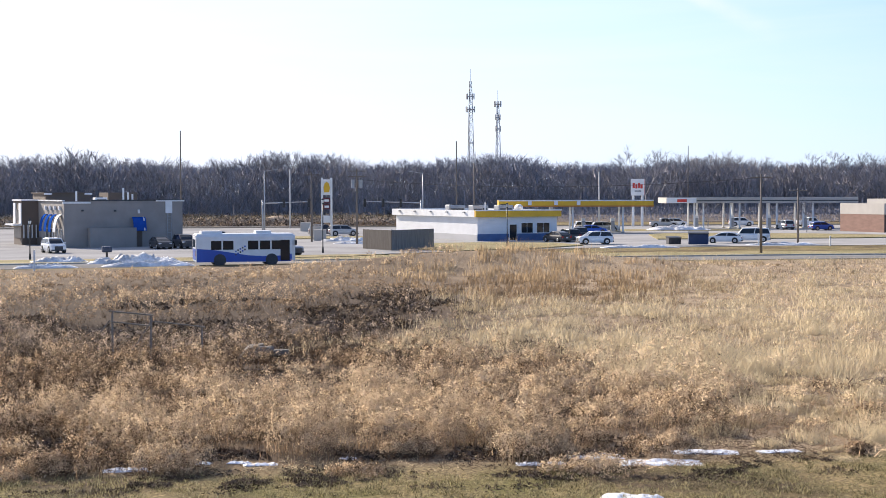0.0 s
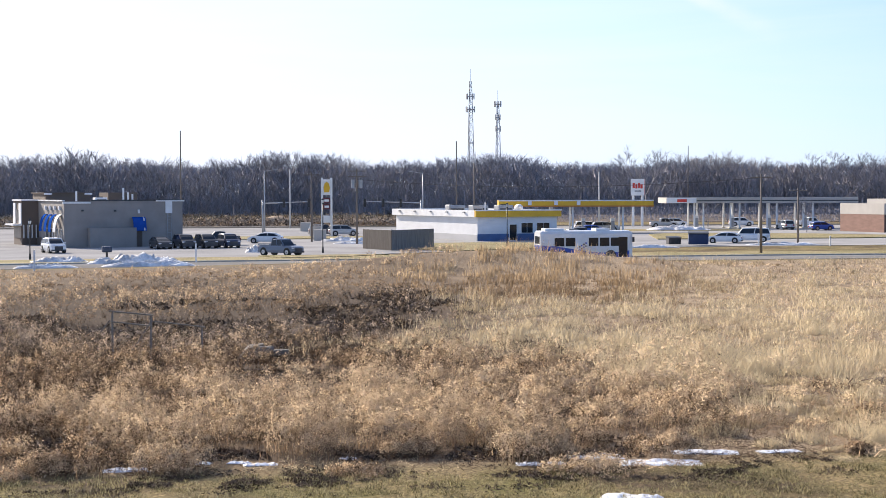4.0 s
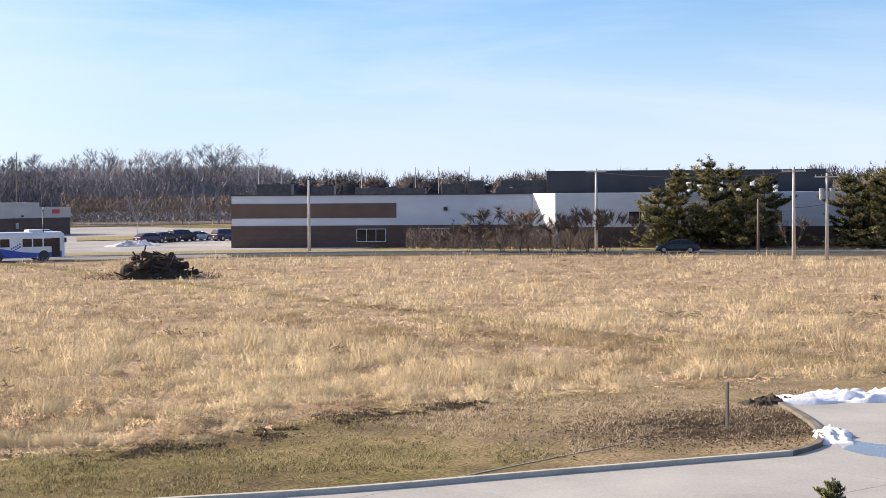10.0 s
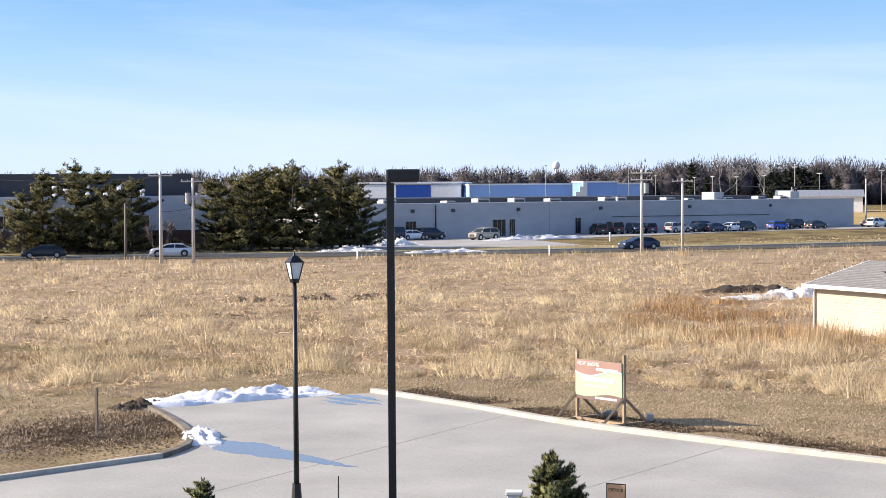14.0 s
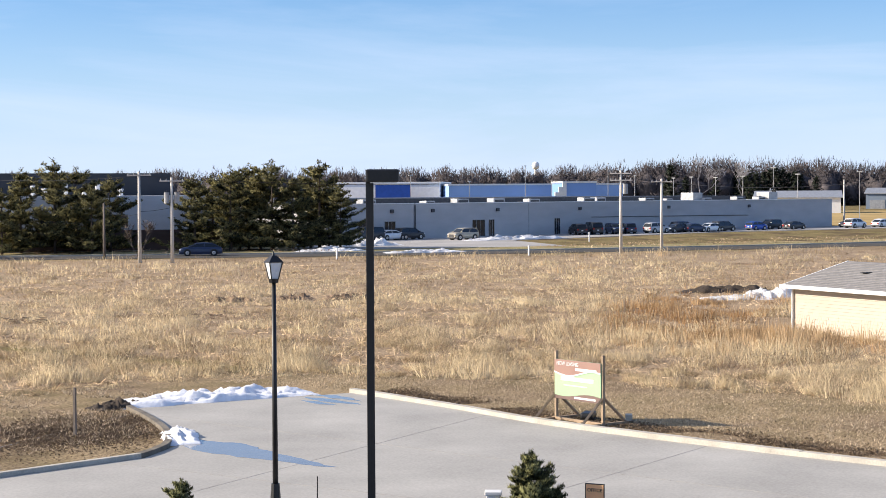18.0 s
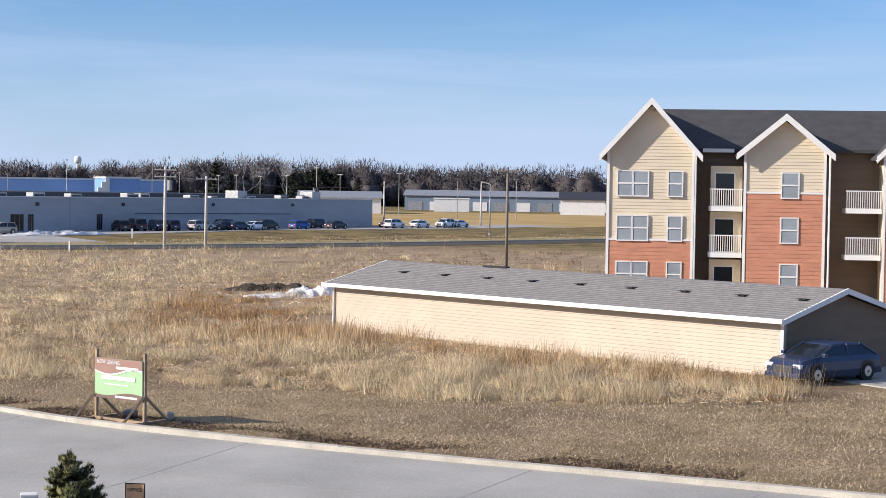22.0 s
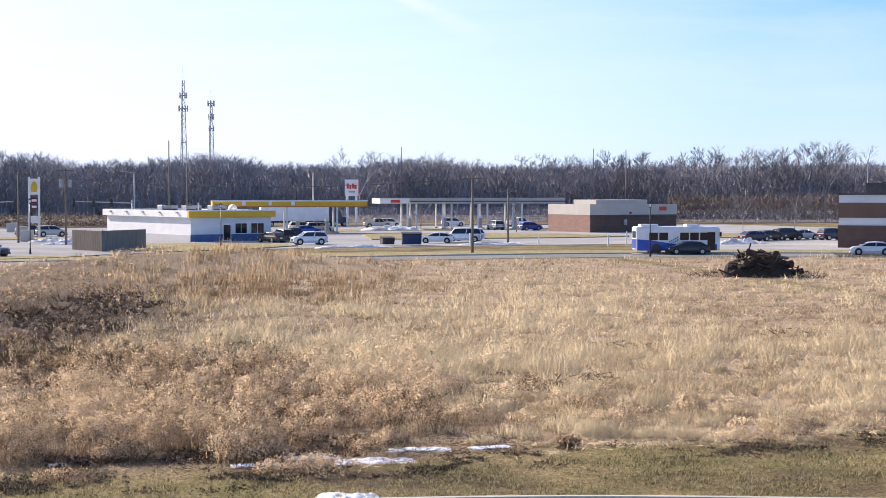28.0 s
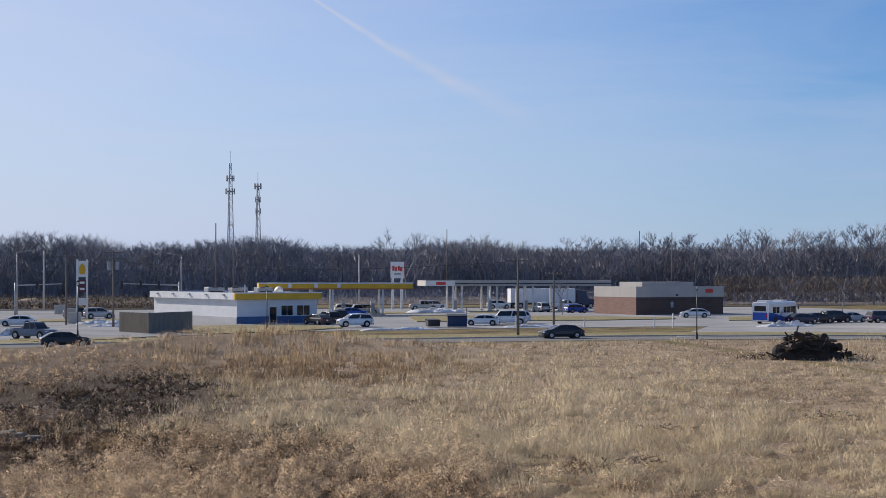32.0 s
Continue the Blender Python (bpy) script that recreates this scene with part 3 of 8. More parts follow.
M_PALE = straw("pale_dry_grass", ((0.3, 0.208, 0.112), (0.69, 0.548, 0.338), (0.93, 0.775, 0.51)), 0.42, 0.22)
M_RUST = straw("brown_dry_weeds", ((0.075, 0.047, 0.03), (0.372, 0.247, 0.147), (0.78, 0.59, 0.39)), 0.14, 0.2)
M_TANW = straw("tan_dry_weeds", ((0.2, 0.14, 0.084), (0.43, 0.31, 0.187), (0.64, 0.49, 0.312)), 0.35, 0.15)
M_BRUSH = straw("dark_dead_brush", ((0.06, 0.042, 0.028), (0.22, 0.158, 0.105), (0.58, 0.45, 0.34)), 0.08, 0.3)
M_ORANGE = straw("orange_bluestem_grass", ((0.34, 0.19, 0.085), (0.54, 0.335, 0.165), (0.76, 0.56, 0.335)), 0.42)
M_GOLD = straw("golden_brown_grass", ((0.25, 0.17, 0.098), (0.45, 0.305, 0.168), (0.68, 0.5, 0.3)), 0.35, 0.35)
M_SHORT = mat("short_lawn_blades", (0.15, 0.135, 0.055), 0.25, 0.5, 0.85, fine=3, island=0.6, second=(0.4, 0.34, 0.18), spec=0.12, sheer=0.25)
M_DEAD = mat("dead_lawn_blades", (0.2, 0.15, 0.095), 0.25, 0.5, 0.85, fine=3, island=0.6, second=(0.58, 0.47, 0.335), spec=0.12, sheer=0.25)


def wound(v, f):
    """Winds thin leaves so that their fronts look towards the house, which keeps their soft normals whole."""
    a, b, c = v[f[:, 0]], v[f[:, 1]], v[f[:, 2]]
    away = np.einsum("ij,ij->i", np.cross(b - a, c - a), np.array((0.0, 0.0, 7.0)) - a) < 0
    g = f.copy()
    g[away, 1], g[away, 2] = f[away, 2], f[away, 1]
    return g


def field_stuff(name, v, f, material, label, normals, tone):
    """One sheet of stems with soft normals of the clump and a tone for each clump."""
    ob = mass(name, v, wound(v, f), material, label, "grass", smooth=True)
    ob.data.attributes.new("tone", "FLOAT", "POINT").data.foreach_set("value", tone.astype(np.float32))
    ob.data.attributes.new("custom_normal", "FLOAT_VECTOR", "POINT").data.foreach_set("vector", normals.astype(np.float32).ravel())
    return ob


px, py = clumps(30500, 40, 205)
n1, n2, n3, n4 = noise2(px, py, 0.06, 1), noise2(px, py, 0.25, 2), noise2(px, py, 0.035, 3), noise2(px, py, 0.6, 4)
dist = np.hypot(px, py)
hollow = 1.15 * np.exp(-((px + 16) / 15) ** 2 - ((py - 84) / 19) ** 2) + 1.0 * np.exp(-((px + 3.5) / 4) ** 2 - ((py - 106) / 17) ** 2) + 0.25 * n1 + 0.25 * n2
orange = 1.4 * np.exp(-((np.degrees(np.arctan2(px, py)) - 60.6) / 2.7) ** 2 - ((dist - 98) / 21) ** 2) + 0.66 * np.exp(-(((px - 65 - (py - 12.6) * 0.464) + 4) / 3.5) ** 2) * (py < 40) * (px > 56) + 0.35 * n1
west = smooth_step(5, -5, px - np.interp(py, [45, 58, 66, 72, 80, 105, 125, 145], [6, 8, 6.5, -2, -4.5, -2, 3, 8]) + 9 * n1) + 0.62 * smooth_step(58, 50, py + 12 * n1) * smooth_step(11, 1, px)
west += 0.75 * smooth_step(9, 4, np.abs(road_gap(px, py) + 16) + 6 * n1) * smooth_step(25, 60, px)
west += 0.8 * smooth_step(104, 116, px + 6 * n1) * smooth_step(75, 60, py)
pick = rng.uniform(0, 1, len(px))
kind = np.zeros(len(px), int)
kind[(west + 0.3 * n2 > 0.55 + 0.7 * (pick - 0.5)) | (pick < 0.05 + 0.08 * (px > 25) + 0.45 * np.clip(n3 + n2 - 0.05, 0, 1))] = 1
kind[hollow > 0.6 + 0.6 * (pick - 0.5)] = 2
kind[orange + 0.35 * n2 > 0.66 + 0.9 * (pick - 0.5)] = 3
size = rng.lognormal(0.05, 0.45, len(px)) * (1 + 0.5 * n2 + 0.6 * n4)
high = 0.6 * (0.45 + 0.5 * size) * (1 + 0.5 * n2 + 0.4 * n1 + 1.3 * n4 * np.clip(70 / dist, 0.35, 1) ** 1.5)
high *= 1 + 0.8 * np.exp(-((px - 6) / 20) ** 2 - ((py - 150) / 16) ** 2)
high *= 0.3 + 0.7 * np.where(px < 48, smooth_step(0, 3.0, py - lawn_edge(px)), 1.0)
high *= 1 + 0.3 * smooth_step(14, 6, np.abs(road_gap(px, py) + 12)) * smooth_step(122, 145, px)
mound = np.exp(-((px - 8 - 3 * n1) / 14) ** 2 - ((py - 132) / 27) ** 2)
drift = smooth_step(0.5, 4, np.degrees(np.arctan2(px, py)) + 3 * n1) * smooth_step(24, 14, np.degrees(np.arctan2(px, py))) * np.exp(-((dist - 88 - 8 * n1) / 15) ** 2)
kind[(mound > 0.25 + 0.5 * pick) & (kind < 2)] = 4
kind[(kind == 1) & (drift > 0.3 + 0.5 * pick)] = 0
kind[(kind == 1) & (dist > 108 + 10 * n1) & (px > 6)] = 5
kind[(kind == 1) & (px > 17 + 8 * n1)] = 5
bushy = (kind == 1) | (kind == 2)
high = np.where(bushy, high * (0.85 + 1.5 * n4 + 0.4 * n2), high)
high *= 1 - 0.3 * smooth_step(15, 35, px) * smooth_step(165, 130, dist)
high *= 1 - 0.4 * smooth_step(-2, 8, px + 5 * n1) * smooth_step(66, 58, py + 8 * n1) * smooth_step(34, 22, px)
high = np.clip(high, 0.1, np.where(bushy & (dist > 110), 0.62, 1.35))
# the last term paints the slope behind the hollow lighter, as sunlit
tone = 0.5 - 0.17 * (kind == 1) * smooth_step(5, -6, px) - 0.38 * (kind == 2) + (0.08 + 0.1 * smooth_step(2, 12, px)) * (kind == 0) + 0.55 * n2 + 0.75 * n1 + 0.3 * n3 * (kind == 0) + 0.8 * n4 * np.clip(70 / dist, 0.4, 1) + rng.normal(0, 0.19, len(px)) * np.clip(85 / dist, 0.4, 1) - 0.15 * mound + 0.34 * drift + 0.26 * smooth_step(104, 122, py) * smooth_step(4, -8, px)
keepc = pick < np.clip(np.where(bushy, 0.75, 0.95) + 1.1 * np.clip(90 / dist, 0.5, 1) * n2 + 0.5 * n1 + np.where(bushy, 2.4, 1.4) * np.clip(75 / dist, 0.35, 1) * n4, 0.08, 1)
keepc &= ~((hollow > 0.5) & (n4 + 0.5 * n2 < -0.04) & (dist < 115))
keepc &= ~((kind == 1) & (n4 + 0.4 * n2 < -0.1) & (dist < 100) & (px < 10))
keepc &= ((px + 8.2) / 2.1) ** 2 + ((py - 71.0) / 3.8) ** 2 > 1
for hx, hy, hl in SNOW_GAPS:
    keepc &= (np.abs(px - hx) > hl / 2 + 0.25) | (py > hy + 0.5) | (py < hy - 2.2)
for hx, hy in ((77.0, 77.4), (81.0, 75.4), (83.2, 72.6)):
    keepc &= np.hypot(px - hx + 0.9, py - hy + 0.9) > 1.5
crowd = 30500 / (1 / 40 - 1 / 205) / dist ** 3 / 1.78
share = np.clip(np.where(bushy, 1.1, 2.2) / crowd, 0, 1)
keepc &= rng.uniform(0, 1, len(px)) < share
size *= np.where(bushy, share ** -0.12, 1.0)
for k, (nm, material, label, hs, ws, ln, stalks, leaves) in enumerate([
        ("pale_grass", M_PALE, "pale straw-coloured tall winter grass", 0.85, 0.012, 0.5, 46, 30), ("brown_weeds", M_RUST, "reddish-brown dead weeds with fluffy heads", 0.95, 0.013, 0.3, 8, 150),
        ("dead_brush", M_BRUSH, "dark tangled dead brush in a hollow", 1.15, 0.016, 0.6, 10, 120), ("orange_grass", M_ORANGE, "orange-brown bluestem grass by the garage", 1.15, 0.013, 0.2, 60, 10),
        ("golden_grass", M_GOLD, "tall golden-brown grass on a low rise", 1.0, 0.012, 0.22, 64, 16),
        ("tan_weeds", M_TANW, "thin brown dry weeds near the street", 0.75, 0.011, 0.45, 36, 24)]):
    s = (kind == k) & keepc
    vs, fs, ns, ts, base = [], [], [], [], 0
    for per, leafy in ((stalks, False), (leaves, True)):
        count = np.maximum(3, per * np.clip(70 / dist[s], 0.4, 1.2) / share[s]).astype(int)
        x0, y0, h0, s0, t0, dd = (np.repeat(q[s], count) for q in (px, py, high * hs, size, tone, dist))
        far = np.clip(dd / 60, 0.8, 3.0)
        rad = (0.52 if k in (1, 2) else 0.36) * np.clip(s0, 0.5, 2.2) * (0.75 + dd / 110)
        # a plume is a handful of neighbouring sprigs; elsewhere each stem stands alone
        bunch = 14 if leafy and k in (1, 2) else 1
        m_ = -(-len(x0) // bunch)
        r = np.repeat(np.sqrt(rng.uniform(0, 1, m_)), bunch)[:len(x0)]
        a = np.repeat(rng.uniform(0, 2 * math.pi, m_), bunch)[:len(x0)]
        lift = np.repeat(rng.uniform(0.72, 1.12, m_), bunch)[:len(x0)]
        calm = np.clip(85 / dd, 0.35, 1)
        shade = np.repeat(rng.normal(0, 0.33, m_), bunch)[:len(x0)] * calm
        tilt = np.repeat(rng.normal(0, 0.45, (m_, 3)), bunch, 0)[:len(x0)] * calm[:, None] if bunch > 1 else 0.0
        ox, oy = r * np.cos(a), r * np.sin(a)
        dome = np.sqrt(np.clip(1 - 0.85 * r * r, 0, 1))
        pos = np.stack([x0 + ox * rad, y0 + oy * rad], 1)
        jig = np.zeros((len(x0), 3))
        if leafy:
            if bunch > 1:
                jig = rng.normal(0, 1, (len(x0), 3)) * np.array((0.065, 0.065, 0.075)) * (far ** 0.5)[:, None]
                v, f = plume(pos + jig[:, :2], np.maximum(0.06, h0 * dome * lift + jig[:, 2]), 0.027 * far ** 0.9 * rng.uniform(0.6, 1.4, len(x0)), 0.08 * far ** 0.6)
            else:
                hh = h0 * dome * rng.uniform(0.6, 1.12, len(x0))
                v, f = sprigs(pos, hh, 1.35 * ws * far ** 0.8 * rng.uniform(0.6, 1.5, len(x0)), 0.1 * far ** 0.5)
        else:
            hh = h0 * (0.35 + 0.65 * dome) * rng.uniform(0.45, 1.15, len(x0)) * (0.75 if k in (1, 2) else 1.0)
            v, f = blades(pos, hh, 1.5 * ws * far * rng.uniform(0.6, 1.5, len(x0)), ln, np.stack([ox, oy], 1) * ((0.55 if k == 0 else 0.25) * hh)[:, None])
        nn = np.stack([1.3 * ox, 1.3 * oy, 0.05 + 0.5 * dome], 1) if k in (1, 2) else np.stack([0.35 * ox, 0.35 * oy, 0.6 + 0.25 * dome], 1)
        nn = nn + tilt + 3.5 * jig + rng.normal(0, 0.2, (len(x0), 3)) * (1.0 if k in (1, 2) else np.clip(70 / dd, 0.4, 1)[:, None])
        nn /= np.linalg.norm(nn, axis=1, keepdims=True)
        vs.append(v)
        fs.append(f + base)
        ns.append(np.repeat(nn, 3, 0))
        # heads paler than stems; extra dark stems paint the clumps' shaded insides
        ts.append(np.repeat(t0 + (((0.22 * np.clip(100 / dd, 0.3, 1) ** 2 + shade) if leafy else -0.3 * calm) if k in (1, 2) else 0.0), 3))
        base += len(v)
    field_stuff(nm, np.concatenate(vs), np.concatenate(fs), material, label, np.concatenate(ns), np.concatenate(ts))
# dark scraps paint the shade between clumps of the hollow and among the weeds
ex, ey = clumps(90000, 41, 118, -17.5, 9)
h_ = 1.15 * np.exp(-((ex + 16) / 15) ** 2 - ((ey - 84) / 19) ** 2) + 0.55 * np.exp(-((ex + 3.5) / 4) ** 2 - ((ey - 106) / 17) ** 2)
g_ = noise2(ex, ey, 0.25, 2)
ok = (h_ + 0.6 * g_ > 0.5) | ((noise2(ex, ey, 0.6, 4) + 0.4 * g_ < -0.1) & (ex < 6) & (ey > 43.5) & (np.hypot(ex, ey) < 80))
ex, ey = ex[ok], ey[ok]
v, f = sprigs(np.stack([ex, ey], 1), np.full(len(ex), 0.05), 0.09 * np.clip(np.hypot(ex, ey) / 60, 0.7, 2), 0.2 * np.clip(np.hypot(ex, ey) / 60, 0.7, 2), -0.1)
mass("leaf_mould", v, f, mat("dark_soil_and_gap_shade", (0.07, 0.051, 0.036), 0.2, 0.8, 0.95, fine=4, island=0.4, second=(0.19, 0.138, 0.096), spec=0.1), "dark scraps standing for shade between the clumps", "earth")
# rough tufts on the verge beyond the street
wx, wy = (rng.uniform(95, 330, 60000), rng.uniform(75, 200, 60000))
gap_ = road_gap(wx, wy)
ok = (gap_ > 5.5) & (gap_ < 26) & (noise2(wx, wy, 0.15, 14) > -0.15) & (rng.uniform(0, 1, len(wx)) < 1.2 - gap_ / 40)
ok &= ~((wx > 148) & (wy > 119) & (wx < 200) & (wy < 168))
v, f = sprigs(np.stack([wx[ok], wy[ok]], 1), np.full(ok.sum(), 0.2), np.full(ok.sum(), 0.1), np.full(ok.sum(), 0.22))
v[:, 2] += 0.1
nn = np.array([0, 0, 1]) + rng.normal(0, 0.3, (ok.sum(), 3))
field_stuff("verge_grass", v, f, M_RUST, "rough tan tufts on the verge", np.repeat(nn / np.linalg.norm(nn, axis=1, keepdims=True), 3, 0), np.repeat(0.62 + 0.8 * noise2(wx[ok], wy[ok], 0.25, 15), 3))
# flattened straw between the clumps
qx, qy = clumps(135000, 40, 165)
ok = (qx > 2) | (rng.uniform(0, 1, len(qx)) < 0.3)
qx, qy = qx[ok], qy[ok]
v, f = sprigs(np.stack([qx, qy], 1), np.full(len(qx), 0.08), 0.022 * np.clip(np.hypot(qx, qy) / 55, 0.8, 3), np.full(len(qx), 0.34), -0.1)
nn = np.array([0, 0, 1]) + rng.normal(0, 0.3, (len(qx), 3))
# western straw is toned darker, for the shade in the clumps' gaps
field_stuff("fallen_straw", v, f, M_RUST, "flattened straw between the clumps", np.repeat(nn / np.linalg.norm(nn, axis=1, keepdims=True), 3, 0), np.repeat(0.22 + noise2(qx, qy, 0.3, 6) + 0.62 * smooth_step(4, 26, qx), 3))
lx, ly = rng.uniform(-14, 40, 210000), rng.uniform(36.5, 48.5, 210000)
ok = (0.6 * noise2(lx, ly, 0.5, 9) + 0.8 * noise2(lx, ly, 2.2, 10) > 0.02) & (ly < lawn_edge(lx) + 0.5) & (ly > np.interp(lx, [-4, 8, 17, 22, 30, 33, 35.5, 37, 41, 44.5], [37.8, 37.3, 35.4, 34.8, 33.8, 35.5, 39.2, 42.8, 42.5, 41]))
v, f = blades(np.stack([lx[ok], ly[ok]], 1), rng.uniform(0.03, 0.15, ok.sum()), np.full(ok.sum(), 0.022), 1.2)
west_lawn = np.repeat(lx[ok] + 2.0 * noise2(lx[ok], ly[ok], 0.2, 11) < 24, 3)
for pick_, m_, lab_ in ((west_lawn, M_SHORT, "short patchy winter lawn"), (~west_lawn, M_DEAD, "short tan winter lawn")):
    mass("lawn_grass", v[pick_], np.arange(pick_.sum()).reshape(-1, 3), m_, lab_, "grass")
lx, ly = rng.uniform(39.5, 66, 130000), rng.uniform(4, 45, 130000)
ok = (lx > np.interp(ly, [4, 11.5, 18, 28, 38.5, 45], [40.1, 40.5, 41, 42, 44.8, 44])) & (lx < np.interp(ly, [4, 8, 14, 21, 30, 36, 43], [66, 63, 56, 53.5, 53, 52, 49]))
v, f = blades(np.stack([lx[ok], ly[ok]], 1), rng.uniform(0.02, 0.1, ok.sum()), np.full(ok.sum(), 0.026), 1.3)
mass("lawn_grass", v, f, M_DEAD, "short tan winter grass beside the kerb", "grass")
# thick low turf nearest the house
lx, ly = rng.uniform(-12.5, 15, 170000), rng.uniform(37.2, 44.8, 170000)
ok = (ly < lawn_edge(lx) + 0.3) & (ly > np.interp(lx, [-4, 8, 15], [37.8, 37.3, 36.0])) & (noise2(lx, ly, 1.6, 21) + 0.6 * noise2(lx, ly, 5.0, 22) > -0.12)
v, f = blades(np.stack([lx[ok], ly[ok]], 1), rng.uniform(0.015, 0.06, ok.sum()), np.full(ok.sum(), 0.02), 1.6)
mass("lawn_grass", v, f, M_SHORT, "short matted olive winter turf", "grass")
# scuffed soil showing along the ragged edge of the lawn
ux = rng.uniform(-13, 30, 60000)
uy = lawn_edge(ux) + rng.normal(-0.5, 0.8, 60000)
ok = (noise2(ux, uy, 0.7, 31) + 0.6 * noise2(ux, uy, 2.4, 32) > 0.12) & (uy > 38.3)
v, f = sprigs(np.stack([ux[ok], uy[ok]], 1), np.full(ok.sum(), 0.04), np.full(ok.sum(), 0.035), np.full(ok.sum(), 0.08), -0.1)
mass("scuffed_soil", v, f, MATS["dark_soil_and_gap_shade"], "scuffed dark soil along the lawn's edge", "earth")
# matted pale straw where the tall growth ends
mx_, my_ = rng.uniform(-13, 26, 90000), rng.uniform(40.5, 60, 90000)
ok = in_field(mx_, my_) & (noise2(mx_, my_, 0.5, 23) + 0.7 * noise2(mx_, my_, 1.6, 24) > 0.04) & (rng.uniform(0, 1, 90000) < np.clip((mx_ + 14) / 22, 0.15, 1))
mx_, my_ = mx_[ok], my_[ok]
v, f = blades(np.stack([mx_, my_], 1), rng.uniform(0.03, 0.12, len(mx_)), np.full(len(mx_), 0.03), 1.8)
nn = np.array([0, 0, 1]) + rng.normal(0, 0.4, (len(mx_), 3))
field_stuff("matted_straw", v, f, M_PALE, "matted pale straw at the edge of the field", np.repeat(nn / np.linalg.norm(nn, axis=1, keepdims=True), 3, 0), np.repeat(0.55 + 0.5 * noise2(mx_, my_, 0.4, 25), 3))
# bare earth turned up along the kerbs
n = 46000
sx = np.concatenate([rng.normal(32.4, 2.3, n // 2), np.zeros(n // 2)])
sy = np.concatenate([rng.normal(38.7, 1.6, n // 2), rng.uniform(9, 38, n // 2)])
sx[n // 2:] = np.interp(sy[n // 2:], [4, 11.5, 18, 28, 38.5, 45], [40.1, 40.5, 41, 42, 44.8, 44]) + 0.35 + np.abs(rng.normal(0, 0.75, n // 2))
ok = np.where(np.arange(n) < n // 2, (sy > np.interp(sx, [22, 30, 33, 35.5, 37, 41], [34.9, 33.9, 35.7, 39.5, 43, 43])), noise2(sx, sy, 0.35, 8) > -0.12)
v, f = sprigs(np.stack([sx[ok], sy[ok]], 1), np.full(ok.sum(), 0.03), np.full(ok.sum(), 0.045), np.full(ok.sum(), 0.06), -0.1)
mass("bare_earth", v, f, mat("crumbled_brown_earth", (0.12, 0.086, 0.06), 0.15, 0.8, 0.95, fine=4, island=0.2, second=(0.19, 0.14, 0.095), spec=0.1), "crumbled brown earth along the kerb", "earth")


# ---- woods ----
def polar_x(a, d):
    return d * math.sin(radians(a))


def polar_y(a, d):
    return d * math.cos(radians(a))


def bare_tree(h, seed, dense=1.0, thick=0.002, levels=4, wide=1.0):
    """Trunk, limbs and twigs of a leafless tree as vertex and triangle arrays."""
    r = random.Random(seed)
    segs, twigs = [], []

    def grow(p, d, ln, rad, depth):
        q = p + d * ln
        segs.append((p, q, rad, rad * 0.68))
        if depth == 0:
            for _ in range(int(10 * dense)):
                e = (d + Vector((r.uniform(-0.9, 0.9), r.uniform(-0.9, 0.9), r.uniform(-0.3, 0.8)))).normalized()
                twigs.append((q if r.random() < 0.4 else p.lerp(q, r.random()), e * ln * r.uniform(0.4, 1.0)))
            return
        for _ in range(3 if r.random() < 0.55 else 2):
            e = (d + Vector((r.uniform(-0.75, 0.75), r.uniform(-0.75, 0.75), r.uniform(-0.05, 0.5)))).normalized()
            grow(p.lerp(q, r.uniform(0.6, 1.0)), e, ln * r.uniform(0.62, 0.85), rad * 0.6, depth - 1)
    grow(Vector((0, 0, -0.3)), Vector((r.uniform(-0.06, 0.06), r.uniform(-0.06, 0.06), 1)).normalized(), h * (0.36 if levels > 3 else 0.4), h * 0.0125, levels)
    v, f = [], []
    for p, q, r0, r1 in segs:
        b = len(v)
        t = (q - p).normalized()
        s = t.orthogonal().normalized()
        u = t.cross(s)
        for c, rr in ((p, r0), (q, r1)):
            for k in range(3):
                v.append(c + rr * (math.cos(2.094 * k) * s + math.sin(2.094 * k) * u))
        for k in range(3):
            j = (k + 1) % 3
            f += [(b + k, b + j, b + 3 + j), (b + k, b + 3 + j, b + 3 + k)]
    for p, e in twigs:
        b = len(v)
        s = e.orthogonal().normalized() * h * thick
        v += [p - s, p + s, p + e]
        f.append((b, b + 1, b + 2))
    v = np.array([tuple(c) for c in v])
    v[:, 2] *= h / v[:, 2].max()
    v[:, :2] *= wide
    return v, np.array(f)


TREES = [bare_tree(18, s, 1.0, 0.0016, 4, 1.3) for s in range(9)]
FAR_TREES = [bare_tree(18, 30 + s, 2.2, 0.003, 3, 1.25) for s in range(7)]


def wood(name, places, material, label, stock=TREES):
    vs, fs, base = [], [], 0
    for k, (x, y, h) in enumerate(places):
        v, f = stock[rng.integers(len(stock))]
        a, sc = rng.uniform(0, 6.28), h / 18
        c, s = math.cos(a) * sc, math.sin(a) * sc
        w = np.stack([v[:, 0] * c - v[:, 1] * s + x, v[:, 0] * s + v[:, 1] * c + y, v[:, 2] * sc], 1)
        vs.append(w)
        fs.append(f + base)
        base += len(w)
    return mass(name, np.concatenate(vs), np.concatenate(fs), material, label, "woods")


# bluish greys: the distance haze over the woods is put into these colours
M_BARK = mat("hazed_grey_bark", (0.214, 0.209, 0.224), 0.1, 0.05, 0.9, fine=0.5, island=0.3, second=(0.32, 0.312, 0.33), spec=0.1)
M_TWIG = mat("hazed_brown_undergrowth", (0.214, 0.203, 0.217), 0.1, 0.05, 0.95, fine=0.4, island=0.35, second=(0.33, 0.314, 0.336), spec=0.1)


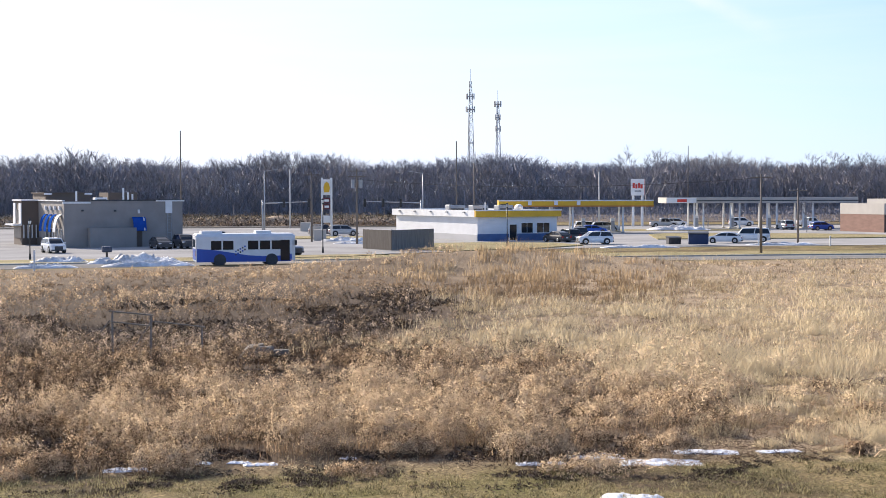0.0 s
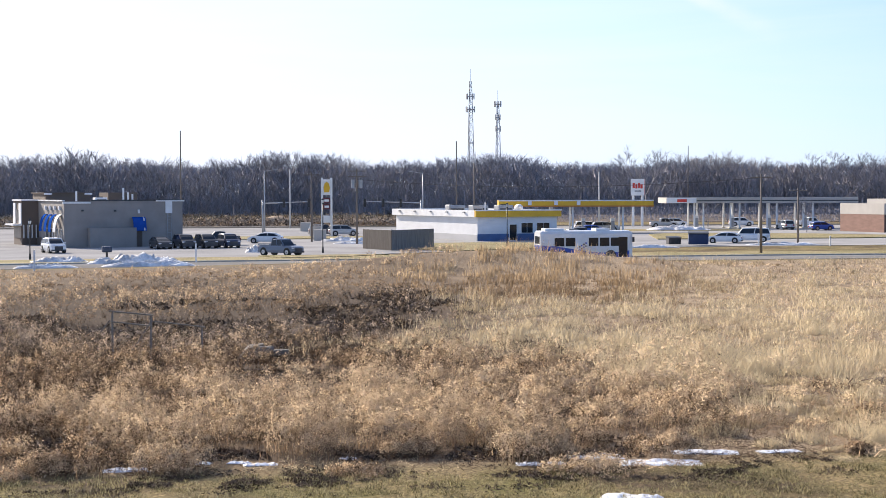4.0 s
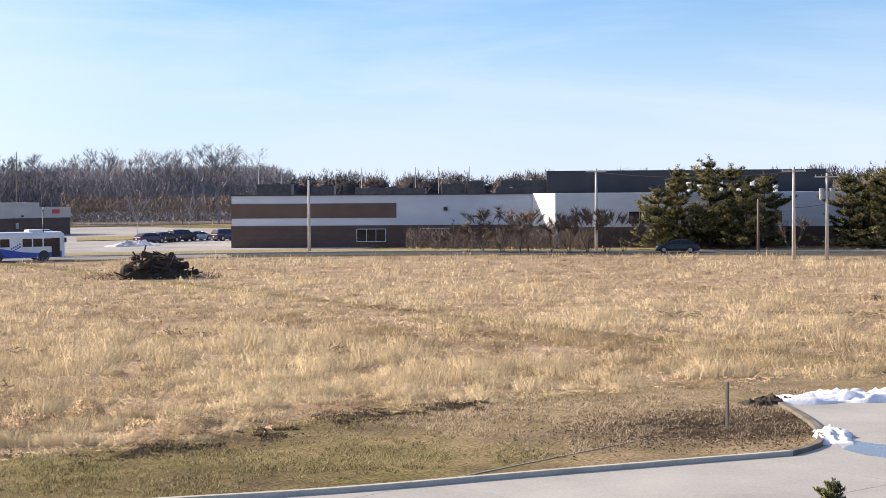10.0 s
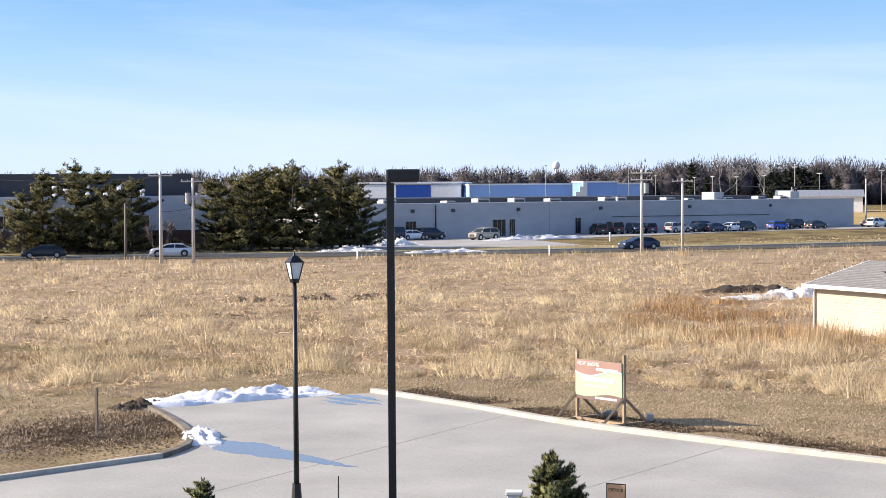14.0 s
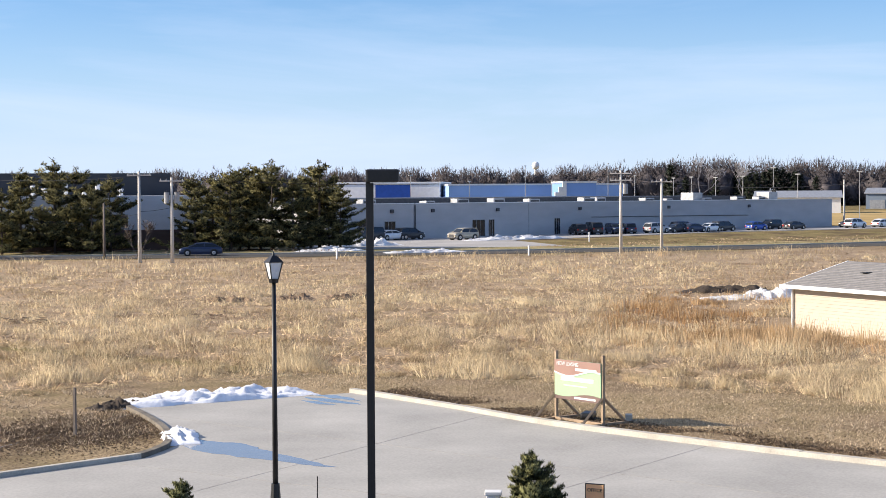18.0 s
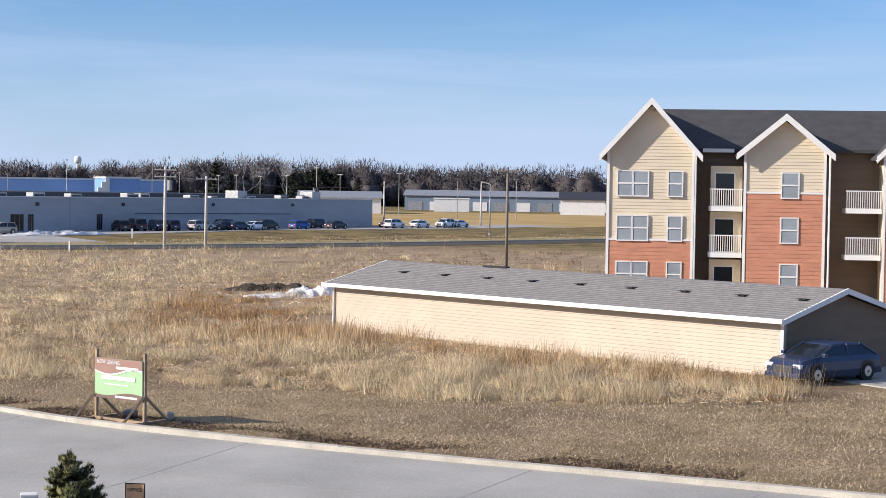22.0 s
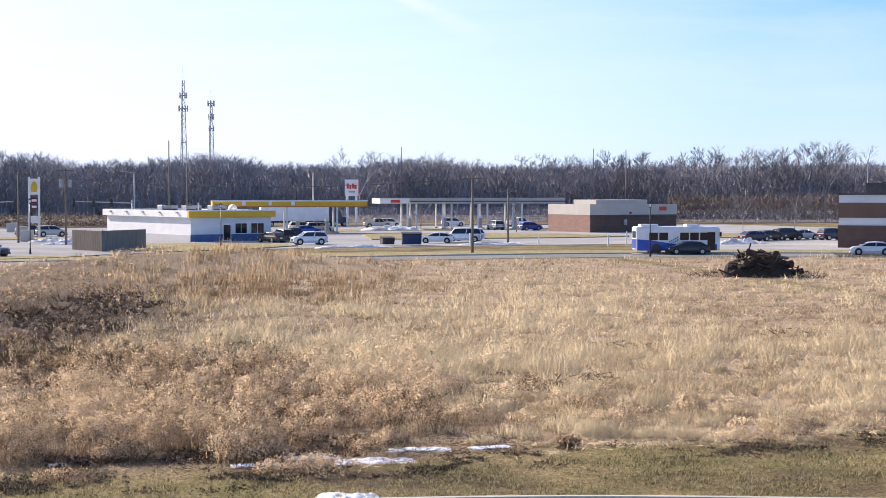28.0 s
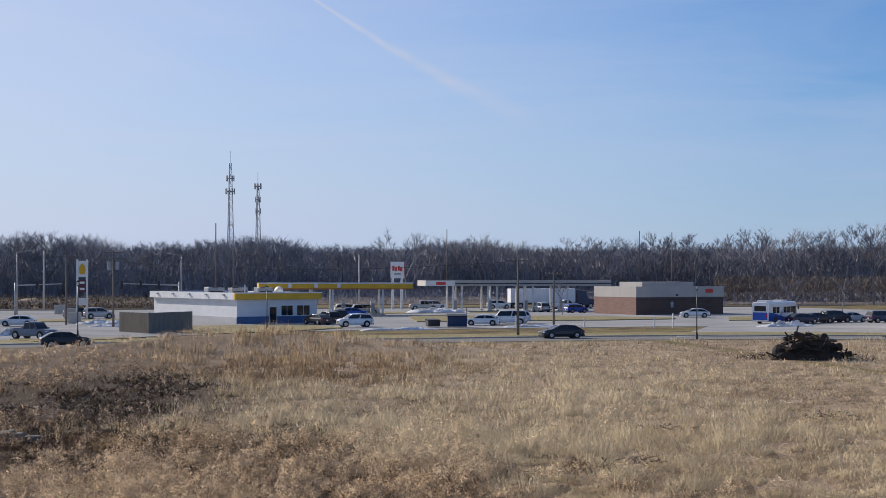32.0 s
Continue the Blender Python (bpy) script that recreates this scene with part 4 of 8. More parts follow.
def edge_of_wood(a):
    return np.interp(a, [-20, -5, 8, 16, 22, 28], [505, 520, 535, 515, 480, 500])


pl = []
for _ in range(340):
    a = rng.uniform(-18.5, 24.5)
    d = edge_of_wood(a) + 70 * rng.uniform(0, 1) ** 1.5
    pl.append((d * math.sin(radians(a)), d * math.cos(radians(a)), (rng.uniform(16.5, 20.5) + 1.5 * math.sin(a * 0.9)) * (1 - 0.16 * min(1, max(0, (a - 8) / 6)))))
wood("bare_woods", pl, M_BARK, "belt of bare grey-brown deciduous woods")
pl = []
for _ in range(110):
    a = rng.uniform(24, 73)
    d = 760 + 60 * rng.uniform(0, 1)
    pl.append((d * math.sin(radians(a)), d * math.cos(radians(a)), rng.uniform(14, 18) + 4 * math.exp(-((a - 61) / 3.5) ** 2) + 2.0 * min(1, max(0, (a - 58) / 4))))
wood("far_woods", pl, mat("dark_grey_bark", (0.09, 0.078, 0.078), 0.12, 0.05, 0.9, fine=0.5, island=0.3, second=(0.14, 0.122, 0.122), spec=0.1), "distant hazy belt of bare woods", FAR_TREES)


def far_crowns(n):
    """Fine twigs that fill the rounded crowns of the distant belt."""
    trees = 640
    ta = np.where(rng.uniform(0, 1, trees) < 0.36, rng.uniform(24, 46, trees), rng.uniform(46, 73, trees))
    td = rng.uniform(765, 850, trees)
    th = rng.uniform(15.5, 21, trees) + 3.5 * np.exp(-((ta - 61) / 3.5) ** 2) + 2.0 * np.clip((ta - 58) / 4, 0, 1) - 1.5 * np.clip((44 - ta) / 8, 0, 1)
    k = rng.integers(0, trees, n)
    r, az = rng.uniform(0, 1, n) ** 0.5, rng.uniform(0, 6.283, n)
    w = th[k] * 0.33
    up = rng.uniform(0, 1, n) ** 0.6
    z = th[k] * (0.05 + 0.95 * up * np.sqrt(np.clip(1 - 0.8 * r * r, 0, 1)))
    c = np.stack([td[k] * np.sin(np.radians(ta[k])) + r * w * np.cos(az), td[k] * np.cos(np.radians(ta[k])) + r * w * np.sin(az), z], 1)
    d = rng.normal(0, 1, (n, 3))
    d[:, 2] = np.abs(d[:, 2]) + 0.4
    rim = (up > 0.8) | (r > 0.88)
    d[rim] = d[rim] * 0.35 + np.stack([r * np.cos(az), r * np.sin(az), 0.3 + up], 1)[rim]
    d *= (np.where(rim, rng.uniform(1.4, 3.0, n), rng.uniform(0.6, 1.6, n)) / np.linalg.norm(d, axis=1))[:, None]
    c[rim] -= 0.9 * d[rim]
    q = np.cross(d, rng.normal(0, 1, (n, 3)))
    q *= (np.where(rim, rng.uniform(0.1, 0.2, n), rng.uniform(0.25, 0.6, n)) / np.linalg.norm(q, axis=1))[:, None]
    v = np.stack([c - q, c + q, c + d], 1).reshape(-1, 3)
    # tangled hearts of the crowns, too dense to see through
    cv, cf = [], []
    ball = bmesh.new()
    bmesh.ops.create_icosphere(ball, subdivisions=2, radius=1.0)
    unit, tris = np.array([tuple(q_.co) for q_ in ball.verts]), np.array([[q_.index for q_ in f_.verts] for f_ in ball.faces])
    ball.free()
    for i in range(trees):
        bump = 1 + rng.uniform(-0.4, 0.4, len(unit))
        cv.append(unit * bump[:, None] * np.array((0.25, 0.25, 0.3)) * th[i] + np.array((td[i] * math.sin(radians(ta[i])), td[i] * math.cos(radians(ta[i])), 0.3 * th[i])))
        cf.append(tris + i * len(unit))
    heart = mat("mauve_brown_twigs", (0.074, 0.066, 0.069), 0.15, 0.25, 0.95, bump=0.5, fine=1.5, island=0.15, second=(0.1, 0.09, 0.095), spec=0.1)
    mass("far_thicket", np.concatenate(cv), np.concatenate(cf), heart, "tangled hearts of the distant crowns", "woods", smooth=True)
    out = np.stack([r * np.cos(az), r * np.sin(az), 0.3 + 0.7 * up], 1) + rng.normal(0, 0.12, (n, 3))
    ob = mass("far_twigs", v, wound(v, np.arange(3 * n).reshape(-1, 3)), heart, "fine mauve-brown crowns of the distant woods", "woods", smooth=True)
    ob.data.attributes.new("custom_normal", "FLOAT_VECTOR", "POINT").data.foreach_set("vector", np.repeat(out / np.linalg.norm(out, axis=1, keepdims=True), 3, 0).astype(np.float32).ravel())


far_crowns(190000)


def thicket(name, n, a0, a1, dist_of, depth, h, width, label, twig=None, reach=(0.12, 0.22)):
    a = rng.uniform(a0, a1, n)
    d = dist_of(a) + rng.uniform(0, depth, n)
    x, y = d * np.sin(np.radians(a)), d * np.cos(np.radians(a))
    stem = rng.uniform(0, 1, n) < 0.02
    low = np.where(stem, 0, h * rng.uniform(0, 1, n) ** 1.25 * 0.95)
    out = rng.normal(0, 1, (n, 3))
    out[:, 2] = np.abs(out[:, 2]) + 0.25
    out *= (np.where(stem, 0, rng.uniform(*reach, n) * h) / np.linalg.norm(out, axis=1))[:, None]
    out += np.stack([rng.normal(0, 0.05, n) * h * stem, rng.normal(0, 0.05, n) * h * stem, h * rng.uniform(0.35, 0.8, n) * stem], 1)
    off = np.stack([np.cos(np.radians(a)) * width, -np.sin(np.radians(a)) * width, np.zeros(n)], 1) * rng.uniform(0.4, 1.2, (n, 1)) * np.where(stem, 1.1, 0.8)[:, None]
    foot = np.stack([x, y, low - 0.2], 1)
    tip = foot + out
    v = np.stack([foot - off, foot + off, tip], 1).reshape(-1, 3)
    ob = mass(name, v, wound(v, np.arange(3 * n).reshape(-1, 3)), twig or M_TWIG, label, "undergrowth", smooth=True)
    nn = np.stack([-np.sin(np.radians(a)) * 0.6, -np.cos(np.radians(a)) * 0.6, np.full(n, 0.7)], 1) + rng.normal(0, 0.35, (n, 3))
    ob.data.attributes.new("custom_normal", "FLOAT_VECTOR", "POINT").data.foreach_set("vector", np.repeat(nn / np.linalg.norm(nn, axis=1, keepdims=True), 3, 0).astype(np.float32).ravel())
    return ob


thicket("undergrowth", 170000, -18.5, 24.5, lambda a: edge_of_wood(a) - 8, 60, 15.0, 0.16, "dense brown undergrowth and saplings below the woods")
thicket("far_undergrowth", 36000, 24, 80, lambda a: 770 + 0 * a, 100, 9.0, 0.4, "dense distant brown undergrowth", mat("dark_brown_undergrowth", (0.07, 0.059, 0.056), 0.15, 0.05, 0.95, fine=0.4, island=0.4, second=(0.14, 0.12, 0.115), spec=0.1), (0.06, 0.12))
OAKS = [bare_tree(20, 80 + s_, 1.6, 0.0014, 5, 0.95) for s_ in range(3)]
pl = [(polar_x(a_, d_), polar_y(a_, d_), h_) for a_, d_, h_ in [(9.6, 520, 17.5), (10.4, 522, 16.5), (12.2, 518, 17.5), (12.9, 515, 18), (13.7, 520, 17.5), (14.6, 512, 17), (15.4, 505, 18.5), (16.0, 507, 18), (16.7, 500, 17.5), (17.8, 492, 17.5), (18.6, 488, 19), (19.2, 485, 19.5), (19.9, 482, 19), (20.6, 484, 18), (21.2, 480, 18.5), (22.0, 480, 19.5), (22.7, 482, 19.5), (23.4, 484, 19)]]
wood("oak_crowns", pl, M_BARK, "tall spreading bare oaks at the edge of the woods", OAKS)
thicket("briar_bank", 24000, 17.3, 24.5, lambda a: 432 + 0 * a, 26, 6.5, 0.1, "dark brown briars before the woods", mat("dark_briar", (0.12, 0.095, 0.08), 0.15, 0.05, 0.95, fine=0.4, island=0.4, second=(0.2, 0.16, 0.135), spec=0.1))
thicket("sapling_belt", 40000, 8, 24.5, lambda a: edge_of_wood(a) - 4, 40, 12.0, 0.2, "close-grown brown saplings filling the edge of the woods")
thicket("roadside_brush", 26000, -1.5, 24.5, lambda a: 385 + 0 * a, 115, 3.0, 0.1, "low brown brush between the highway and the woods")
slab("woodland_floor", [(polar_x(a, d), polar_y(a, d)) for a, d in [(-1.5, 384), (5, 388), (12, 392), (18, 396), (25, 400), (25, 640), (12, 640), (-1.5, 640)]], 0.09, mat("leaf_litter", (0.11, 0.085, 0.068), 0.25, 0.08, 0.95, bump=0.5, fine=0.8, second=(0.17, 0.135, 0.105), spec=0.1), "dark leaf litter under the woods' edge", "woodland floor")
M_SCRUB = mat("straw_scrub", (0.13, 0.098, 0.075), 0.25, 0.06, 0.95, fine=0.6, island=0.5, second=(0.36, 0.28, 0.2), spec=0.1)
n = 22000
bank = snow_heap("earth_bank", pose(-30, 356, 0, 0, 0, 5), 66, 12, 1.5, 33, "rough brown earth bank beside the highway")
bank.data.materials[0] = mat("brown_earth", (0.15, 0.113, 0.085), 0.35, 0.3, 0.95, bump=0.8, fine=1.5, second=(0.34, 0.265, 0.195), spec=0.1)
tagged(bank, category="bank")
a, d = np.radians(rng.uniform(-18, -1, n)), np.where(rng.uniform(0, 1, n) < 0.6, rng.uniform(346, 368, n), rng.uniform(345, 470, n))
p = np.stack([d * np.sin(a), d * np.cos(a)], 1)
v, f = sprigs(p, rng.uniform(0.4, 1.7, n), np.full(n, 0.25), np.full(n, 0.8))
mass("scrub", v, f, M_SCRUB, "tan and brown scrub on the highway bank", "scrub")
# ---- buildings ----
M_TAUPE = mat("taupe_stucco", (0.29, 0.265, 0.245), 0.08, 0.5, 0.85, bump=0.15)
M_TAUPE2 = mat("brown_stucco", (0.13, 0.1, 0.08), 0.1, 0.5, 0.85, bump=0.15)
M_WSID = mat("white_block", (0.7, 0.71, 0.72), 0.05, 0.4, 0.7, stretch=(1, 1, 3))
M_BLUEB = mat("blue_base_tile", (0.06, 0.12, 0.26), 0.15, 0.8, 0.5)
M_LITBRICK = mat("sunlit_pink_brick", (0.27, 0.155, 0.118), 0.1, 0.6, 0.85, bump=0.2, fine=12, stretch=(1, 1, 4))
M_CREAM = mat("cream_panel", (0.48, 0.445, 0.395), 0.06, 0.4, 0.7)
M_MAROON = mat("dark_brown_brick", (0.12, 0.075, 0.06), 0.12, 0.5, 0.85, bump=0.2, fine=12, stretch=(1, 1, 4))
M_GREYW = mat("pale_grey_block", (0.45, 0.45, 0.455), 0.06, 0.25, 0.8, stretch=(1, 1, 3), bump=0.1)
M_ROOFM = mat("flat_roof_membrane", (0.45, 0.45, 0.45), 0.12, 0.2, 0.8)
M_TAN = mat("tan_fence_board", (0.2, 0.185, 0.165), 0.18, 1.2, 0.85, bump=0.2, stretch=(6, 6, 0.5))


def shell(parent, x0, x1, y0, y1, h, wall, roof, t=0.3, parapet=0.5):
    """Four walls with thickness and a flat roof below their top."""
    for name, b in (("wall", (x0, x1, y0, y0 + t)), ("wall", (x0, x1, y1 - t, y1)), ("wall", (x0, x0 + t, y0 + t, y1 - t)), ("wall", (x1 - t, x1, y0 + t, y1 - t))):
        part(name, bx(*b, -0.2, h), wall, parent)
    part("roof", bx(x0 + t, x1 - t, y0 + t, y1 - t, h - parapet - 0.2, h - parapet), roof, parent)


def roof_unit(parent, x, y, z, sx, sy, sz, material=None):
    u = part("roof_unit", bx(x - sx / 2, x + sx / 2, y - sy / 2, y + sy / 2, z, z + sz, bevel=0.06), material or M_GREYM, parent)
    part("fan_grille", tb((x, y, z + sz), (x, y, z + sz + 0.12), min(sx, sy) * 0.32, n=12), M_DARK, u)
    part("louvre", bx(x - sx * 0.4, x + sx * 0.4, y - sy / 2 - 0.04, y - sy / 2 - 0.005, z + sz * 0.2, z + sz * 0.75), M_DARK, u)


def window(parent, x0, x1, y, z0, z1, frame_mat=None, mull=1, depth=0.12, door=False):
    """A window in a wall whose outer face looks to -y: frame proud of the wall, glass in it."""
    fm = frame_mat or M_WHITE
    w = 0.07
    bm = bmesh.new()
    box(bm, x0 - w, x1 + w, y - 0.05, y + 0.02, z1, z1 + w)
    box(bm, x0 - w, x1 + w, y - 0.07, y + 0.02, z0 - w, z0)
    box(bm, x0 - w, x0, y - 0.05, y + 0.02, z0, z1)
    box(bm, x1, x1 + w, y - 0.05, y + 0.02, z0, z1)
    for k in range(1, mull + 1):
        xm = x0 + (x1 - x0) * k / (mull + 1)
        box(bm, xm - 0.025, xm + 0.025, y - 0.04, y + 0.02, z0, z1)
    ob = part("door_frame" if door else "window_frame", bm, fm, parent)
    part("pane", bx(x0, x1, y - 0.02, y - 0.005, z0, z1), M_GLASS, ob)
    return ob


def awning(parent, x, y, z, w, h, d, material, rot=0.0):
    """A curved barrel awning on a wall that looks to -y."""
    k = 7
    prof = [(y - d * math.sin(math.pi / 2 * i / k), z + h * math.cos(math.pi / 2 * i / k)) for i in range(k + 1)]
    inner = [(p + 0.05 if i else p, q - 0.05) for i, (p, q) in enumerate(prof)][::-1]
    return part("awning", pr(prof + inner, "x", x - w / 2, x + w / 2), material, parent, smooth=False)


# fast-food restaurant
M_AWN = mat("blue_awning_cloth", (0.02, 0.085, 0.36), 0.12, 1.5, 0.95, spec=0.0)
R = thing("restaurant", pose(-48, 213, 0.05, 0, 0, 25.5), "taupe fast-food restaurant with blue barrel awnings", "restaurant")
shell(R, 0, 15.5, 0, 21, 5.9, M_TAUPE, M_ROOFM)
part("parapet_cap", bx(3.5, 15.6, -0.12, 0.2, 5.9, 6.08), M_DARK, R)
part("parapet_cap", bx(-0.12, 3.4, -0.16, 0.2, 5.6, 5.78), M_WHITE, R, "white metal coping")
part("parapet_cap", bx(-0.16, 0.2, 0.2, 21, 5.9, 6.06), M_WHITE, R, "white metal coping")
part("tower_block", bx(0.2, 6.2, 11.5, 19.5, 5.5, 6.9), M_TAUPE2, R, "brown raised roof block")
part("tower_cap", bx(0.0, 6.4, 11.3, 19.7, 6.9, 7.02), M_TAUPE2, R)
# white end pieces paint the bright sunlit dashes of the coping
part("tower_coping", bx(0.0, 1.0, 11.25, 11.5, 6.72, 6.95), M_WHITE, R, "white coping end with its sunlit look in the colour")
part("tower_coping", bx(5.4, 6.4, 11.25, 11.5, 6.72, 6.95), M_WHITE, R, "white coping end with its sunlit look in the colour")
part("tower_block", bx(8.5, 12.5, 11, 16, 5.5, 7.0), M_TAUPE2, R, "brown raised roof block")
for x, y, h in ((10.2, 9.6, 2.2), (10.9, 9.8, 1.6), (3.2, 6.8, 1.8), (11.6, 10.2, 1.4)):
    part("vent_pipe", tb((x, y, 5.4), (x, y, 5.4 + h), 0.13), M_WHITE, R)
roof_unit(R, 6.0, 5.5, 5.4, 1.6, 1.4, 0.95, M_WHITE)
part("enclosure_wall", bx(3.0, 9.0, -1.4, -0.02, 0, 2.5), M_TAUPE, R, "lower service block")
awning(R, 9.6, -0.02, 2.1, 1.7, 1.75, 0.9, M_AWN)
part("awning_stripe", pr([(-0.02, 3.87), (-0.55, 3.67), (-0.93, 2.35), (-0.97, 2.1), (-0.9, 2.1), (-0.6, 3.45), (-0.02, 3.75)], "x", 10.12, 10.28), M_WHITE, R)
part("menu_panel", bx(13.2, 14.1, -0.1, -0.02, 4.3, 5.85), M_WHITE, R)
part("parapet_cap", bx(11.9, 15.7, -0.2, -0.125, 5.82, 5.98), M_WHITE, R, "white metal coping")
for k in range(9):
    part("ladder_rung", bx(13.45, 13.95, -0.12, -0.06, 0.5 + 0.42 * k, 0.54 + 0.42 * k), M_GREYM, R)
for x in (13.45, 13.95):
    part("ladder_rail", tb((x, -0.09, 0.0), (x, -0.09, 4.3), 0.04, n=6), M_GREYM, R)
part("service_door", bx(9.15, 10.1, -0.06, -0.01, 0.0, 2.0), M_TAUPE2, R)
side = part("side_panel", bx(-0.25, -0.03, 0.2, 20.8, 0, 1.0), M_TAUPE2, R, "brown base course")
for k, y in enumerate((1.7, 4.4, 7.1, 9.8)):
    a = awning(R, 0, 0, 2.0, 1.4, 2.2, 0.9, M_WHITE if k == 0 else M_AWN)
    a.matrix_basis = pose(-0.03, y, 0, 0, 0, -90)
    w = window(R, -0.7, 0.7, 0, 1.0, 2.3)
    w.matrix_basis = pose(-0.03, y, 0, 0, 0, -90)
    part("sconce", bx(-0.3, -0.03, y - 0.2, y + 0.2, 4.75, 5.3, bevel=0.05), M_WHITE, R)
part("sconce", bx(9.5, 9.75, -0.3, -0.03, 4.3, 4.8, bevel=0.05), M_WHITE, R)
for x, z in ((2.2, 4.6), (6.4, 4.55)):
    part("wall_lamp", bx(x, x + 0.3, -0.2, -0.02, z, z + 0.22, bevel=0.03), M_DARK, R)
part("entry_block", bx(-2.2, 0.0, 15, 20.5, 0, 5.9), M_TAUPE2, R, "brown entrance bay")
part("round_sign", tb((-2.2, 17.7, 4.0), (-2.35, 17.7, 4.0), 0.75, n=20), M_DARK, R, "round dark wall sign")
part("entry_cap", bx(-2.4, 0.1, 14.8, 20.7, 5.9, 6.1), M_WHITE, R, "white metal coping")
for k in range(4):
    part("entry_mullion", bx(-2.05 + 0.55 * k, -1.93 + 0.55 * k, 14.88, 14.99, 0.9, 2.7), M_WHITE, R)
part("entry_canopy", bx(-3.4, -2.2, 15, 20.5, 2.6, 2.8), M_WHITE, R)
# added white panels put the bay's sunlit side into colour
for y in (15.2, 18.9):
    part("entry_panel", bx(-2.32, -2.205, y, y + 1.5, 2.85, 5.6), M_WHITE, R, "white panel standing for the bay's sunlit side")
part("entry_glazing", bx(-2.26, -2.205, 15.6, 20.0, 0.9, 2.5), M_GLASS, R)

# white convenience store
S = thing("convenience_store", pose(4.85, 237.2, 0.05, 0, 0, 24), "white corner store with a yellow fascia and blue base", "store")
shell(S, 0, 12.6, 0, 30, 3.6, M_WSID, M_ROOFM)
part("fascia", bx(-0.5, 13.1, -0.5, -0.02, 3.4, 4.35), M_YEL, S, "yellow fascia board")
part("fascia", bx(-0.5, -0.02, -0.02, 30.5, 3.4, 4.35), M_WHITE, S, "white fascia board")
part("fascia", bx(12.62, 13.1, -0.02, 30.5, 3.4, 4.35), M_WHITE, S)
part("fascia", bx(-0.02, 12.62, 30.02, 30.5, 3.4, 4.35), M_WHITE, S)
part("fascia_trim", bx(-0.56, 13.16, -0.56, -0.5, 4.25, 4.42), M_WHITE, S)
part("base_course", bx(0.02, 12.6, -0.08, -0.005, 0, 1.0), M_BLUEB, S, "blue base course")
part("base_course", bx(-0.08, -0.005, 0.0, 30, 0, 0.9), M_GREYW, S)
window(S, 5.0, 6.1, -0.09, 0.1, 2.3, mull=0, door=True)
for a, b in ((6.9, 8.7), (9.4, 11.4)):
    window(S, a, b, -0.02, 1.1, 2.5, mull=1)
for k in range(5):
    part("fascia_lamp", bx(-0.75, -0.5, 3 + 6 * k, 3.5 + 6 * k, 3.95, 4.15, bevel=0.03), M_GREYM, S)
for x, y, sx in ((2, 12, 2.6), (3, 7, 1.6), (7, 14, 2.0), (8.5, 9, 2.4), (6, 22, 1.5)):
    roof_unit(S, x, y, 3.1, sx, 1.6, 1.9)
part("satellite_dish", tb((8.5, 4, 4.6), (8.2, 3.4, 4.9), 0.65, 0.2, n=14), M_WHITE, S)
part("vent_pipe", tb((5, 8, 3.1), (5, 8, 5.4), 0.12), M_WHITE, S)

# yellow fuel canopy
def fuel_canopy(name, m, lx, ly, z0, z1, fascia, columns, pump_rows, label, group):
    c = thing(name, m, label, "fuel canopy")
    part("deck", bx(0.15, lx - 0.15, 0.15, ly - 0.15, z0 + 0.1, z1 - 0.1), M_WHITE, c)
    for b in ((0, lx, 0, 0.14), (0, lx, ly - 0.14, ly), (0, 0.14, 0.14, ly - 0.14), (lx - 0.14, lx, 0.14, ly - 0.14)):
        part("fascia", bx(*b, z0, z1), fascia, c)
    for x in columns:
        for y in (1.4, ly - 1.4):
            col = part("column", bx(x - 0.15, x + 0.15, y - 0.15, y + 0.15, 0, z0 + 0.1, bevel=0.03), M_WHITE, c)
            part("column_base", bx(x - 0.3, x + 0.3, y - 0.3, y + 0.3, 0, 0.2), M_CONC2, col)
    return c


def fuel_pump(m, group):
    p = thing("fuel_pump", m, "white and grey fuel pump on a concrete island", "fuel pump", group)
    part("island", bx(-0.7, 0.7, -1.6, 1.6, 0, 0.18, bevel=0.04), M_CONC2, p)
    b = part("cabinet", bx(-0.32, 0.32, -0.5, 0.5, 0.18, 1.95, bevel=0.04), M_GREYM, p)
    part("display", bx(-0.34, -0.325, -0.35, 0.35, 1.2, 1.7), M_GLASS, b)
    part("topper", bx(-0.3, 0.3, -0.55, 0.55, 1.95, 2.4, bevel=0.03), M_WHITE, p)
    part("hose", tb((0.36, 0.4, 1.6), (0.5, 0.5, 0.5), 0.03, n=6), M_BLACK, p)
    part("bin", bx(-0.25, 0.25, 1.0, 1.45, 0.18, 1.1, bevel=0.04), M_DARK, p)


C1 = fuel_canopy("fuel_canopy", pose(9.4, 283, 0.05), 26, 9, 4.45, 5.5, M_YEL, (9, 12.5, 21), 3, "yellow and white filling-station canopy on slim columns", "a")
part("fascia_trim", bx(-0.05, 26.05, -0.06, -0.005, 4.4, 4.62), mat("orange_trim", (0.55, 0.2, 0.03), 0.08, 1, 0.5), C1, "orange lower trim")
part("fascia_trim", bx(-0.05, 26.05, -0.06, -0.005, 5.36, 5.56), M_WHITE, C1, "white upper trim")
for x in (5.2, 9.6, 13.4):
    part("fascia_panel", bx(x - 0.3, x + 0.3, -0.1, -0.065, 4.7, 5.35), M_WHITE, C1)
for x in (19, 24, 29):
    fuel_pump(pose(x, 288, 0.05), "pumps under the yellow canopy")
